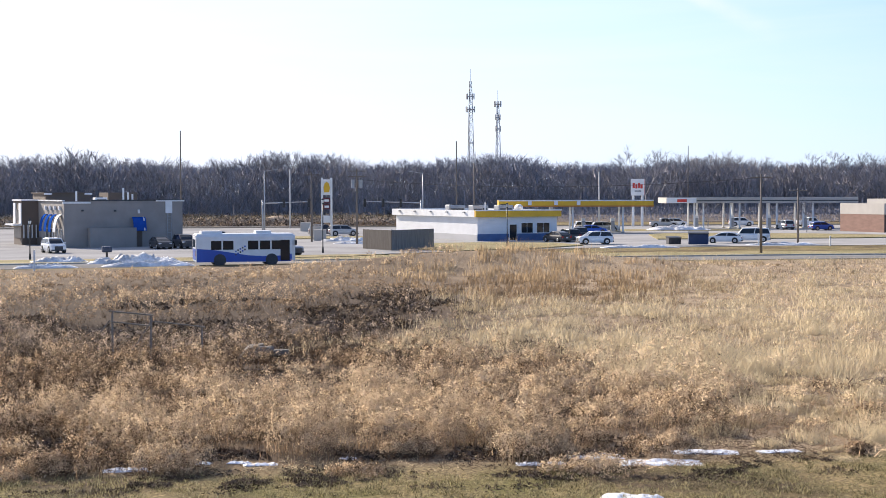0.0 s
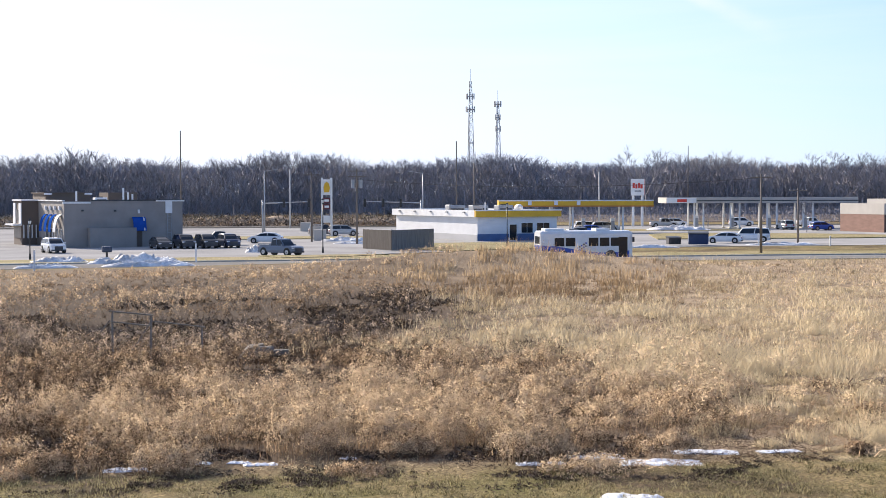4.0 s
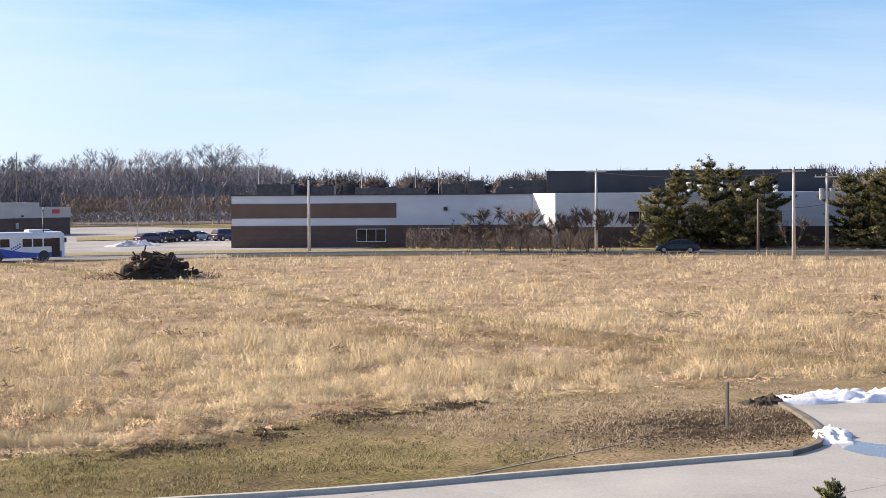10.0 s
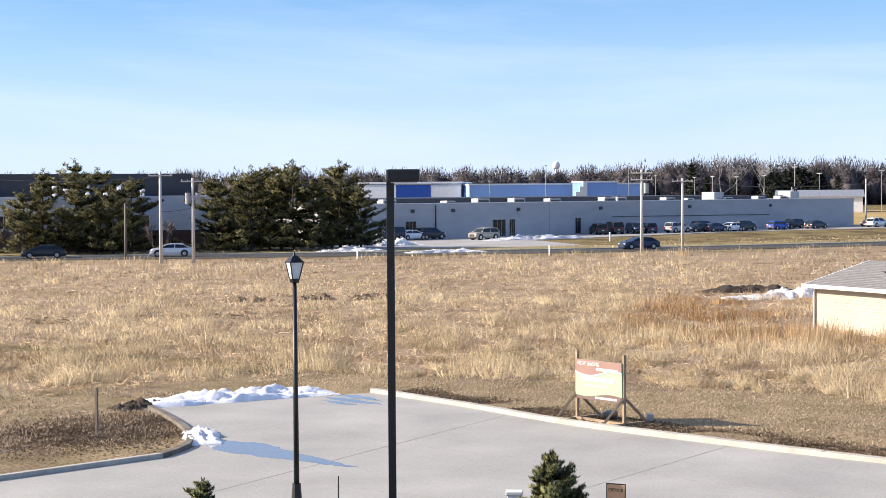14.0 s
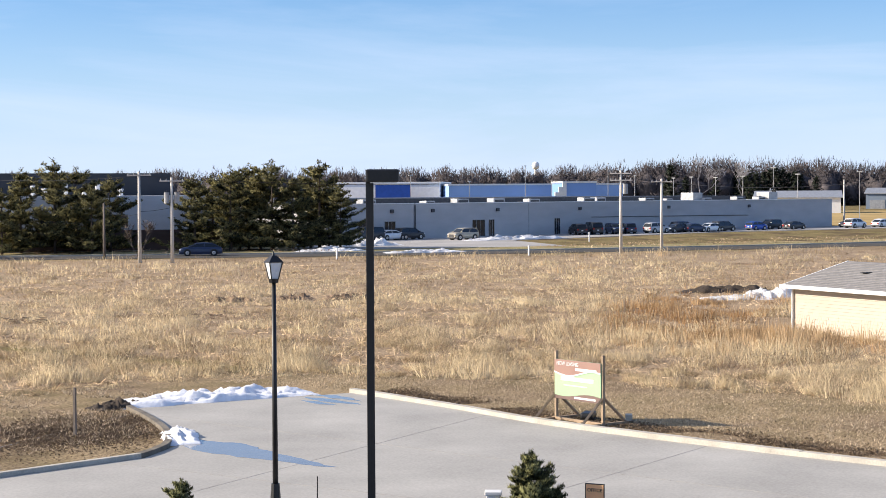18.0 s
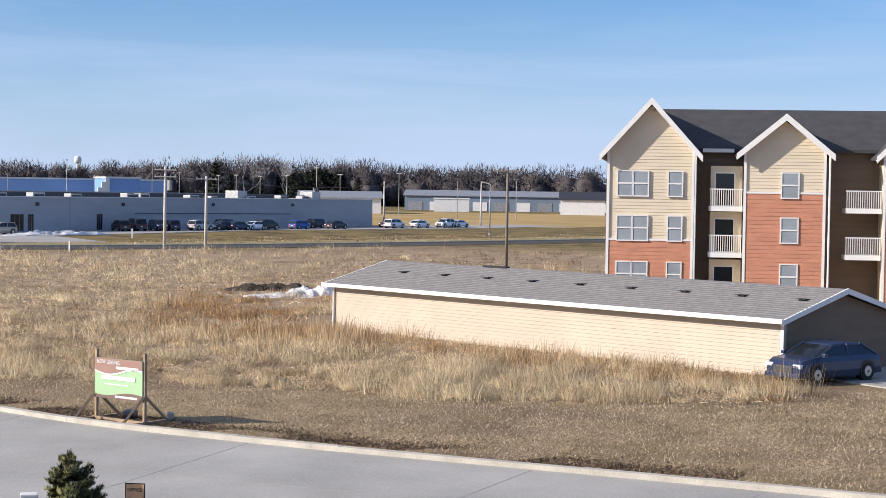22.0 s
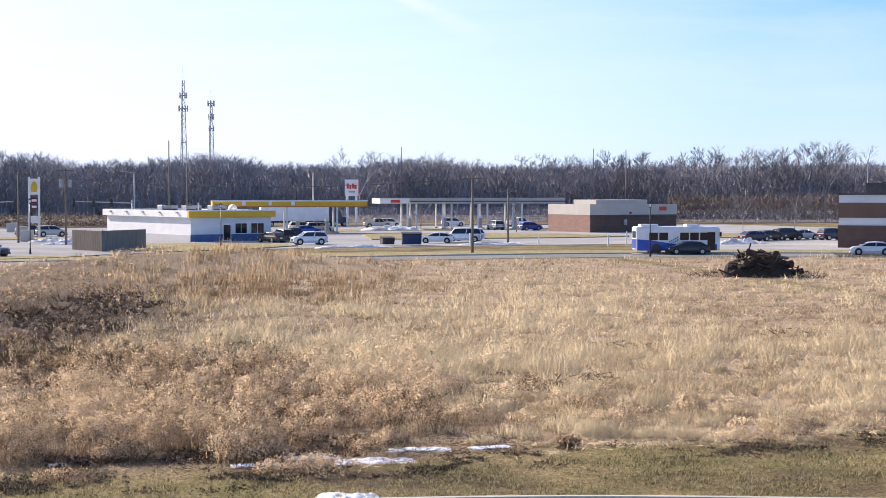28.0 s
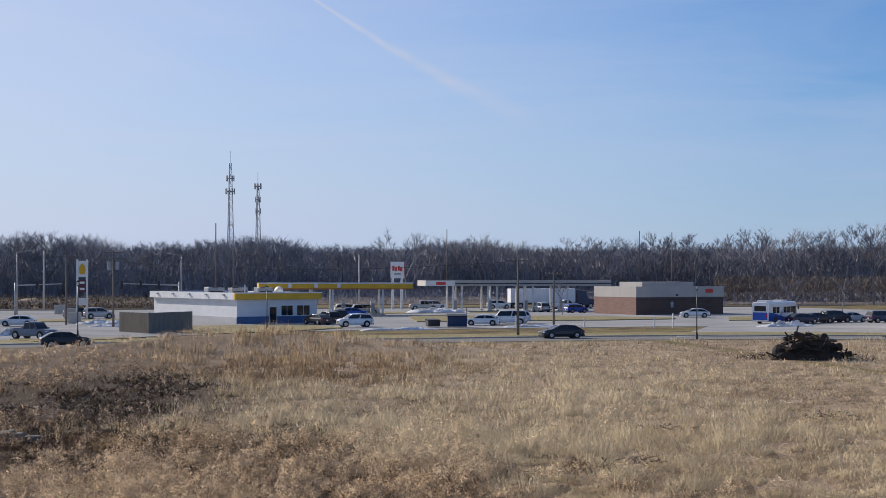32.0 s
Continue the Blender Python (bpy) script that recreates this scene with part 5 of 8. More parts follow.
C2 = fuel_canopy("fuel_canopy", pose(41.4, 312, 0.05, 0, 0, 2.5), 36, 9, 4.75, 5.8, M_CREAM, (5.5, 7.2, 12.3, 14, 19.2, 21, 26, 27.8), 4, "long pale grey filling-station canopy on paired columns", "b")
part("fascia_stripe", bx(0.1, 36, -0.06, -0.005, 5.1, 5.3), M_DARK, C2, "dark stripe")
part("fascia_sign", bx(0, 5.6, -0.09, -0.065, 4.8, 5.75), M_WHITE, C2)
part("sign_mark", bx(2.0, 3.8, -0.12, -0.095, 4.95, 5.5, bevel=0.01), M_RED, C2, "red sign mark")
for x in (6.3, 13.1, 20.1, 26.9):
    fuel_pump(pose(41.4 + x, 316.7 + x * 0.044, 0.05), "pumps under the pale canopy")

K = thing("kiosk_store", pose(73.6, 280.5, 0.05, 0, 0, 20), "low brick station store with a cream upper band", "store")
shell(K, 0, 18.5, 0, 13, 4.75, M_MAROON, M_ROOFM)
part("upper_band", bx(-0.06, 18.56, -0.08, -0.005, 3.0, 4.85), M_CREAM, K, "cream upper band")
part("upper_band", bx(-0.08, -0.005, -0.005, 13.05, 3.0, 4.85), M_CREAM, K, "cream upper band")
# the sunny side gets a lighter, pinker brick colour than the shaded walls
part("brick_face", bx(-0.07, -0.004, 0, 13, 0, 2.98), M_LITBRICK, K, "brick face coloured pinkish as sunlit")
part("band_trim", bx(-0.14, 18.6, -0.14, -0.085, 2.55, 2.7), M_DARK, K)
part("raised_roof", bx(4, 15, 4, 11, 4.3, 5.6), M_CREAM, K, "raised cream roof block")
part("wall_sign", bx(14.6, 16.2, -0.14, -0.09, 3.7, 4.4), M_RED, K, "red wall sign")
part("wall_lamp", bx(8.2, 8.6, -0.3, -0.09, 3.2, 3.5, bevel=0.03), M_DARK, K)
part("electric_box", bx(7.0, 7.6, -0.25, -0.02, 1.2, 2.2), M_GREYM, K)

# board enclosure for bins
E = thing("bin_enclosure", pose(-6.1, 200.4, 0.05, 0, 0, 58.3), "grey-brown board enclosure with gates", "enclosure")
for i in range(9):
    part("board", bx(i * 1.05, i * 1.05 + 1.03, 0, 0.1, 0, 2.42), M_TAN, E)
E2 = thing("enclosure_gate", pose(-6.1, 200.4, 0.05, 0, 0, 121.7), "brown board gate of the bin enclosure", "gate")
for i in range(14):
    part("board", bx(i * 0.5 + 0.01, i * 0.5 + 0.48, 0.01, 0.09, 0.05, 2.4 + 0.02 * (i % 2)), mat("brown_gate_board", (0.15, 0.125, 0.1), 0.2, 1.2, 0.85, stretch=(6, 6, 0.5)), E2)
part("gate_post", tb((0.2, -0.1, 0), (0.2, -0.1, 2.55), 0.09), M_PALEP, E2)

# brown and white commercial block behind the street trees
M_BLOCKW = mat("bluish_white_block", (0.66, 0.675, 0.7), 0.06, 0.25, 0.8, stretch=(1, 1, 3), bump=0.1)
B = thing("commercial_block", pose(84, 198.5, 0.05, 0, 0, heading(44, -29)), "long white and brown commercial block with a flat roof", "commercial building")
shell(B, 0, 48, 0, 30, 6.6, M_BLOCKW, M_ROOFM)
part("lower_wall", bx(-0.05, 40.9, -0.1, -0.005, 0, 2.8), M_MAROON, B, "dark brown lower wall")
part("upper_stripe", bx(-0.05, 21, -0.08, -0.004, 3.75, 5.6), mat("brown_metal_panel", (0.15, 0.09, 0.065), 0.1, 0.4, 0.6), B, "brown metal stripe")
part("lower_wall", bx(-0.1, -0.005, 0, 30, 0, 2.8), M_MAROON, B)
part("parapet_cap", bx(-0.1, 40.9, -0.14, 0.1, 6.6, 6.75), M_DARK, B)
part("side_bay", bx(41.0, 80, -4.6, 27, -0.1, 6.7), M_BLOCKW, B, "pale projecting bay")
part("splayed_wall", pr([(38.2, -0.12), (40.995, -4.6), (40.995, -0.12)], "z", 2.6, 6.7), M_WHITE, B, "white splayed wall of the bay")
part("splayed_base", pr([(38.2, -0.12), (40.995, -4.6), (40.995, -0.12)], "z", 0, 2.595), M_MAROON, B)
part("bay_base", bx(41.5, 80, -4.7, -4.605, 0, 2.5), M_MAROON, B)
part("upper_floor", bx(40, 76, 8, 26, 6.0, 9.6), mat("black_roof_screen", (0.03, 0.035, 0.045), 0.15, 0.4, 0.7), B, "black rooftop screen wall")
part("upper_floor", bx(34, 39.9, 9, 24, 6.0, 8.4), M_DARK, B, "black rooftop screen wall")
for x, y, sx, h in ((5, 4, 4.5, 1.3), (11, 6, 3, 1.0), (20, 4, 9, 0.7), (28, 5, 3, 1.2), (31, 3, 2, 1.5), (36, 3, 5, 0.6)):
    roof_unit(B, x, y, 6.1, sx, 2.2, 0.7 + h, M_DARK)
for x in (2.5, 5.5, 16, 23, 26, 30):
    part("roof_mast", tb((x, 6, 6.1), (x, 6, 10.2), 0.05, n=5), M_GREYM, B)
for x in (16, 24, 30):
    window(B, x, x + 3.6, -0.1, 0.8, 2.3, mull=2)
part("wall_vent", bx(27, 27.5, -0.2, -0.02, 4.6, 5.1), M_DARK, B)
for x in (50, 58, 66):
    window(B, x, x + 2.6, -4.6, 2.9, 4.4, mull=1)

for k, (x, y, h) in enumerate(((58, 3, 1.1), (59.5, 4, 0.8), (62, 3, 1.5), (64.5, 5, 0.9), (66, 3.5, 1.3), (69, 4, 0.7))):
    v_ = part("roof_vent", tb((x, y, 6.7), (x, y, 6.7 + h), 0.28, n=8), M_WHITE, B, "white roof vent")
    part("vent_cowl", tb((x, y, 6.7 + h), (x, y, 6.9 + h), 0.42, 0.3, 8), M_WHITE, v_)

# long grey factory
L = math.hypot(119, 22)
FA = thing("long_factory", pose(180, 161.5, 0.05, 0, 0, heading(119, -22.5)), "very long pale grey block factory with roof units", "factory")
shell(FA, 0, L + 0.5, 0, 60, 5.2, M_GREYW, M_ROOFM, parapet=0.25)
part("parapet_cap", bx(-0.1, L + 0.6, -0.12, 0.15, 5.2, 5.32), M_WHITE, FA)
part("roof_step", bx(2, L - 8, 14, 55, 4.9, 5.95), M_DARK, FA, "dark raised roof edge")
rr = random.Random(4)
for k in range(13):
    x = 6 + k * 8.6 + rr.uniform(-1.5, 1.5)
    roof_unit(FA, x, rr.uniform(3, 9), 4.95, rr.uniform(1.6, 2.8), 1.6, rr.uniform(0.6, 1.0), M_GREYM if rr.random() < 0.6 else M_GREYW)
for x in (88, 110):
    part("roof_block", bx(x, x + 2.6, 6, 9, 4.95, 6.6, bevel=0.08), M_GREYM, FA)
part("expansion_joint", bx(40.6, 40.75, -0.03, -0.004, 0, 5.2), M_GREYM, FA)
part("downspout", tb((16.8, -0.12, 0), (16.8, -0.12, 5), 0.1, n=6), M_DARK, FA)
for x in (12, 20, 33.5, 52, 74, 96):
    part("wall_vent", bx(x, x + 0.6, -0.25, -0.01, 3.9, 4.4, bevel=0.04), M_DARK, FA)
for x, w in ((6, 2.4), (11, 2.0), (28.5, 2.6), (32.0, 1.1), (46.5, 1.2)):
    window(FA, x, x + w, 0, 0.1, 2.6, mull=2, frame_mat=M_GREYM, door=True)
part("wall_pipe", tb((55, -0.1, 2.7), (96, -0.1, 2.5), 0.06, n=5), M_DARK, FA)

# blue dealership and other roofs beyond
M_BLUEW = mat("sky_blue_cladding", (0.3, 0.47, 0.78), 0.06, 0.1, 0.6)


def hall(x0, y0, x1, y1, depth, h, wall, label, cat="hall", roof=None, pitched=0.0, bays=0):
    ln = math.hypot(x1 - x0, y1 - y0)
    t = thing("hall", pose(x0, y0, 0, 0, 0, heading(x1 - x0, y1 - y0)), label, cat)
    part("wall", bx(0, ln, 0, depth, -0.1, h), wall, t)
    if pitched:
        part("roof", pr([(-0.6, h), (depth / 2, h + pitched), (depth + 0.6, h), (depth + 0.6, h + 0.25), (depth / 2, h + pitched + 0.25), (-0.6, h + 0.25)], "x", -0.6, ln + 0.6), roof or M_GREYM, t)
    else:
        part("roof", bx(-0.2, ln + 0.2, -0.2, depth + 0.2, h, h + 0.4), roof or M_WHITE, t)
    for k in range(bays):
        x = ln * (k + 0.5) / bays
        part("bay_door", bx(x - ln / bays * 0.33, x + ln / bays * 0.33, -0.12, -0.01, 0, h * 0.6), M_WHITE if k % 2 else M_GREYM, t)
    return t


def polar(az, d):
    return d * math.sin(radians(az)), d * math.cos(radians(az))


hall(*polar(52.3, 420), *polar(58.2, 430), 30, 8.6, M_BLUEW, "sky-blue clad dealership hall with a white roof edge", "dealership", bays=0)
EB = hall(*polar(56.2, 405), *polar(57.3, 407), 12, 9.0, mat("deep_blue_cladding", (0.2, 0.36, 0.72), 0.06, 0.1, 0.5), "deep blue entrance block with a stepped white edge", "dealership")
for k in range(3):
    part("white_step", bx(-0.4 - 0.9 * k, 0.6 - 0.9 * k, -0.5, 0.0, 4.5, 9.4 - 1.3 * k), M_WHITE, EB, "white stepped edge")
hall(*polar(47.6, 430), *polar(52.0, 425), 25, 9.2, M_WHITE, "white showroom with blue sign band", "showroom", bays=5)
hall(*polar(49.8, 415), *polar(51.0, 415), 8, 8.8, M_BLUE, "bright blue sign wall", "showroom")
hall(*polar(62.6, 520), *polar(65.4, 520), 30, 4.6, M_WHITE, "white warehouse with a rounded grey roof", "warehouse", roof=M_GREYM, pitched=2.0)
hall(*polar(66.2, 640), *polar(75, 640), 25, 5.5, mat("blue_grey_cladding", (0.2, 0.25, 0.32), 0.1, 0.1, 0.6), "long low blue-grey sheds", "shed", roof=M_GREYM, pitched=2.0, bays=12)
hall(*polar(67.2, 600), *polar(68.4, 600), 10, 4.5, M_WHITE, "white box trailer shed", "shed")
hall(*polar(71.5, 560), *polar(73.0, 560), 14, 5.0, M_WHITE, "distant white gabled house with dark roof", "house", roof=M_DARK, pitched=2.5)
# ---- garage and apartment house ----
M_SIDING = mat("cream_vinyl_siding", (0.465, 0.4, 0.322), 0.05, 0.5, 0.6)
M_SHING = mat("grey_shingle", (0.2, 0.195, 0.195), 0.14, 1.2, 0.9, bump=0.3, fine=10, stretch=(3, 3, 3))
M_SHINGD = mat("charcoal_shingle", (0.055, 0.055, 0.06), 0.15, 1.2, 0.9, bump=0.3, fine=10)
M_BRICK = mat("red_orange_brick", (0.56, 0.26, 0.165), 0.1, 1.0, 0.85, bump=0.3, fine=12, stretch=(1, 1, 3))
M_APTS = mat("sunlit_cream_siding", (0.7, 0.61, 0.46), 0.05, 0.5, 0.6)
M_TRIM = mat("white_trim", (0.82, 0.82, 0.8), 0.03, 2, 0.5)


def lap_siding(parent, x0, x1, y, z0, z1, top=None, pitch=0.16, boards=M_SIDING):
    """Clapboards as single proud courses on a wall that looks to -y; top(z) narrows them under a gable."""
    z = z0
    while z < z1 - 0.02:
        a, b = (x0, x1) if top is None else top(z + pitch * 0.5)
        if b - a > 0.2:
            bm = bmesh.new()
            prism(bm, [(y - 0.035, z), (y - 0.012, min(z + pitch, z1)), (y, min(z + pitch, z1)), (y, z)], "x", a, b)
            part("clapboard", bm, boards, parent)
        z += pitch


gl = math.hypot(76.6 - 65.0, 37.6 - 12.6)
G = thing("garage_block", pose(76.6, 37.6, 0, 0, 0, heading(65.0 - 76.6, 12.6 - 37.6)), "cream-sided garage block with a grey shingle roof", "garage")
GH, GD, GR = 2.3, 7.6, 0.98
part("wall", bx(0, gl, 0, 0.2, -0.1, GH), M_SIDING, G)
part("wall", bx(0, gl, GD - 0.2, GD, -0.1, GH), M_SIDING, G)
for x in (0, gl - 0.2):
    # the end gable's shade is put into a darker siding colour
    part("gable_wall", pr([(0.2, -0.1), (GD - 0.2, -0.1), (GD - 0.2, GH), (GD / 2, GH + GR - 0.1), (0.2, GH)], "x", x, x + 0.2), M_SIDING if x == 0 else mat("shaded_taupe_siding", (0.19, 0.135, 0.09), 0.08, 0.6, 0.7, stretch=(1, 1, 6)), G)
lap_siding(G, 0.05, gl - 0.05, 0, 0.05, GH)
for s in (0, 1):
    y0, y1 = (-0.45, GD / 2) if s == 0 else (GD + 0.45, GD / 2)
    zl = GH - 0.1
    part("roof_slope", pr([(y0, zl), (y1, GH + GR), (y1, GH + GR + 0.1), (y0, zl + 0.1)], "x", -0.35, gl + 0.35), M_SHING, G)
part("gutter", bx(-0.35, gl + 0.35, -0.58, -0.46, GH - 0.16, GH + 0.03, bevel=0.02), M_TRIM, G, "white gutter")
part("soffit", bx(-0.3, gl + 0.3, -0.44, -0.02, GH - 0.15, GH - 0.11), M_TRIM, G)
for x in (-0.38, gl + 0.3):
    part("barge_board", pr([(-0.5, GH - 0.2), (GD / 2, GH + GR - 0.1), (GD + 0.5, GH - 0.2), (GD + 0.5, GH + 0.0), (GD / 2, GH + GR + 0.12), (-0.5, GH + 0.0)], "x", x, x + 0.08), M_TRIM, G)
for x in (0.02, gl - 0.02):
    part("corner_board", bx(x - 0.07, x + 0.07, -0.05, -0.036, 0, GH - 0.1), M_TRIM, G)
part("downspout", tb((0.1, -0.12, 0.1), (0.1, -0.12, GH - 0.1), 0.05, n=6), M_TRIM, G)
part("splash_block", bx(-0.8, 0.2, -0.4, -0.1, 0, 0.1), M_CONC2, G)
for k in range(9):
    x = 3 + k * 3.0
    v = part("roof_vent", bx(x - 0.16, x + 0.16, 1.95, 2.3, GH + GR * 0.55, GH + GR * 0.68, bevel=0.03), M_BLACK, G)
    part("vent_hood", bx(x - 0.22, x + 0.22, 1.85, 2.35, GH + GR * 0.68, GH + GR * 0.71), M_BLACK, v)
part("ridge_vent", bx(7, 8.6, GD / 2 - 0.15, GD / 2 + 0.15, GH + GR + 0.06, GH + GR + 0.16), M_BLACK, G)
# shingle courses
for k in range(1, 17):
    u = k / 17
    y = -0.45 + u * (GD / 2 + 0.45)
    z = GH - 0.1 + u * (GR + 0.1) + 0.1
    part("shingle_course", bx(-0.36, gl + 0.36, y - 0.02, y + 0.18, z - 0.02, z + 0.022), M_SHING, G)
slab("garage_apron", [(66.2, 12.0), (63.5, 8.5), (61.5, 6.6), (70, 2), (84, -4), (84, 8)], 0.05, M_CONC, "pale concrete apron behind the garage", "driveway")

# apartment house: gabled bays with recesses between them
AX = 73.1
ax, ay = polar(AX, 103)
A = thing("apartment_house", pose(ax, ay, 0.6, 0, 0, -AX - 2), "three-storey apartment house of cream siding and red brick with gables", "apartment house")
EAVE, ST = 9.25, 2.8


def apt_window(x, z, w=1.0, pair=False):
    h = 1.45
    for k in range(2 if pair else 1):
        x0 = x + k * (w + 0.1)
        f = window(A, x0, x0 + w, YF - 0.085, z, z + h, mull=0)
        f.children[0].data.materials[0] = mat("blind_backed_glass", (0.3, 0.34, 0.38), 0.1, 0.7, 0.12)
        part("meeting_rail", bx(x0, x0 + w, YF - 0.14, YF - 0.11, z + h * 0.48, z + h * 0.54), M_TRIM, f)


def gable_bay(x0, x1, yf, brick_to, peak, depth):
    """A bay with its front at yf: brick below, clapboards above and in the gable, white rakes."""
    xm = (x0 + x1) / 2
    part("bay_wall", pr([(x0, -0.6), (x1, -0.6), (x1, EAVE), (xm, peak - 0.25), (x0, EAVE)], "y", yf, yf + 0.25), M_APTS, A)
    for x in (x0, x1 - 0.25):
        part("bay_side", bx(x, x + 0.25, yf + 0.25, yf + depth, -0.6, EAVE), M_APTS, A)
    part("brick_face", bx(x0 - 0.01, x1 + 0.01, yf - 0.06, yf - 0.004, -0.6, brick_to), M_BRICK, A, "red-orange brick facing")
    n = int((brick_to + 0.5) / 0.25)
    for k in range(n):
        part("brick_course", bx(x0 - 0.015, x1 + 0.015, yf - 0.075, yf - 0.061, -0.5 + k * 0.25, -0.5 + k * 0.25 + 0.2), M_BRICK, A)
    part("band_trim", bx(x0 - 0.05, x1 + 0.05, yf - 0.1, yf - 0.004, brick_to, brick_to + 0.12), M_TRIM, A)

    def narrow(z):
        if z < EAVE:
            return x0 + 0.02, x1 - 0.02
        u = (z - EAVE) / (peak - EAVE)
        return x0 + u * (xm - x0), x1 - u * (x1 - xm)
    lap_siding(A, x0, x1, yf, brick_to + 0.13, peak - 0.5, narrow, 0.2, M_APTS)
    for x in (x0, x1):
        part("corner_board", bx(x - 0.08, x + 0.08, yf - 0.11, yf - 0.076, -0.5, EAVE - 0.1), M_TRIM, A)
    o = 0.55
    sl = (peak - EAVE) / (xm - x0)
    for s in (-1, 1):
        xe = x0 - o if s < 0 else x1 + o
        ze = EAVE - o * sl
        part("roof_slope", pr([(xe, ze), (xm, peak), (xm, peak + 0.16), (xe, ze + 0.16)], "y", yf - 0.6, yf + 14), M_SHINGD, A, "charcoal shingle slope")
        part("rake_board", pr([(xe, ze - 0.2), (xm, peak - 0.22), (xm, peak + 0.2), (xe, ze + 0.2)], "y", yf - 0.68, yf - 0.6), M_TRIM, A, "white rake board")
        part("rake_soffit", pr([(xe, ze - 0.06), (xm, peak - 0.06), (xm, peak - 0.01), (xe, ze - 0.01)], "y", yf - 0.6, yf - 0.01), M_TRIM, A)


def balcony(x0, x1, yf, z):
    b = part("balcony_deck", bx(x0, x1, yf, yf + 2.2, z - 0.3, z), M_TRIM, A, "white balcony deck")
    part("hand_rail", bx(x0, x1, yf, yf + 0.07, z + 1.0, z + 1.07), M_TRIM, b)
    k = int((x1 - x0) / 0.13)
    for i in range(k):
        x = x0 + (i + 0.5) * (x1 - x0) / k
        part("baluster", bx(x - 0.02, x + 0.02, yf + 0.02, yf + 0.05, z, z + 1.0), M_TRIM, b)


YF = 0.0
YR = 2.6
# the recess wall's dark colour carries the shade beside the bays
part("recess_wall", bx(-0.2, 34, YR, YR + 0.3, -0.6, EAVE), mat("shaded_taupe_siding", (0.19, 0.135, 0.09), 0.08, 0.6, 0.7, stretch=(1, 1, 6)), A, "taupe recessed wall coloured dark as in shade")
part("back_wall", bx(-0.2, 34, 14, 14.3, -0.6, EAVE), M_APTS, A)
part("end_wall", bx(-0.2, 0.0, YR + 0.3, 14, -0.6, EAVE), M_APTS, A)
for s in (0, 1):
    y0 = YR - 0.6 if s == 0 else 14.9
    part("main_roof_slope", pr([(y0, EAVE - 0.1), (8.3, 11.85), (8.3, 12.05), (y0, EAVE + 0.1)], "x", 2.6, 35), M_SHINGD, A, "charcoal shingle main roof")
part("eave_gutter", bx(5.7, 7.6, YR - 0.75, YR - 0.61, EAVE - 0.15, EAVE + 0.08), M_TRIM, A)
gable_bay(0, 5.1, 0, 3.65, 12.1, 3.0)
gable_bay(8.2, 12.9, 0, 6.6, 11.2, 3.0)
gable_bay(16.4, 21.6, 0, 6.6, 11.9, 3.0)
gable_bay(25, 30, 0, 6.6, 11.6, 3.0)
for z in (0.88, 0.88 + ST, 0.78 + 2 * ST):
    apt_window(0.6, z, 0.85, True)
    apt_window(3.65, z, 0.8)
    apt_window(10.4, z, 0.95)
    apt_window(17.4, z, 0.95, True)
    apt_window(26.5, z, 0.95, True)
for z in (0.2 + ST, 0.2 + 2 * ST):
    balcony(6.1, 8.1, 0.3, z)
    balcony(14.2, 16.3, 0.3, z)
for z in (0.1, 0.2 + ST, 0.2 + 2 * ST):
    window(A, 6.5, 7.6, 1.2, z + 0.05, z + 2.0, mull=0, door=True)
    part("balcony_wall", bx(6.2, 8.1, 1.2, YR - 0.01, z, z + 2.45), M_APTS, A)
for x in (5.25, 13.2):
    part("downspout", tb((x, -0.05, -0.4), (x, -0.05, EAVE - 0.2), 0.06, n=6), M_TRIM, A)
# ---- poles, lamps, signals, masts ----
def utility_pole(x, y, h, arms=1, cans=0, pale=False, yaw=0.0, arm=1.2, thick=0.16):
    p = thing("utility_pole", pose(x, y, 0, 0, 0, yaw), "pale wooden utility pole with a crossarm" if pale else "brown wooden utility pole" + (" with transformer cans" if cans else ""), "utility pole", "utility poles")
    wood_m = M_PALEP if pale else M_WOODP
    part("shaft", tb((0, 0, -0.3), (0, 0, h), thick, thick * 0.62, 10), wood_m, p, smooth=True)
    for k in range(arms):
        z = h - 0.35 - 0.75 * k
        a = part("crossarm", bx(-arm, arm, -0.16, -0.04, z - 0.06, z + 0.06), wood_m, p)
        for s in (-0.9, -0.45, 0.45, 0.9):
            part("insulator", tb((s * arm, -0.1, z + 0.06), (s * arm, -0.1, z + 0.24), 0.05, 0.03, 6), M_GREYM, a)
    for k in range(cans):
        a = math.pi * k
        c = part("transformer", tb((0.5 * math.cos(a), -0.15, h - 2.6), (0.5 * math.cos(a), -0.15, h - 1.5), 0.27, n=12), M_GREYM, p, "grey transformer can", smooth=False)
        part("bushing", tb((0.5 * math.cos(a), -0.15, h - 1.5), (0.5 * math.cos(a), -0.15, h - 1.25), 0.05, n=6), M_DARK, c)
    return p


def street_lamp(x, y, h, yaw=0.0, reach=1.8):
    p = thing("street_lamp", pose(x, y, 0, 0, 0, yaw), "grey steel street lamp with a curved arm", "street lamp", "street lamps")
    part("shaft", tb((0, 0, -0.2), (0, 0, h), 0.13, 0.07, 10), M_STEEL, p, smooth=True)
    part("arm", tb((0, 0, h - 0.1), (reach, 0, h + 0.25), 0.05, 0.04, 8), M_STEEL, p)
    part("lamp_head", bx(reach - 0.1, reach + 0.65, -0.14, 0.14, h + 0.16, h + 0.34, bevel=0.05), M_GREYM, p)
    part("base_flange", tb((0, 0, 0), (0, 0, 0.25), 0.22, 0.2, 10), M_STEEL, p)
    return p


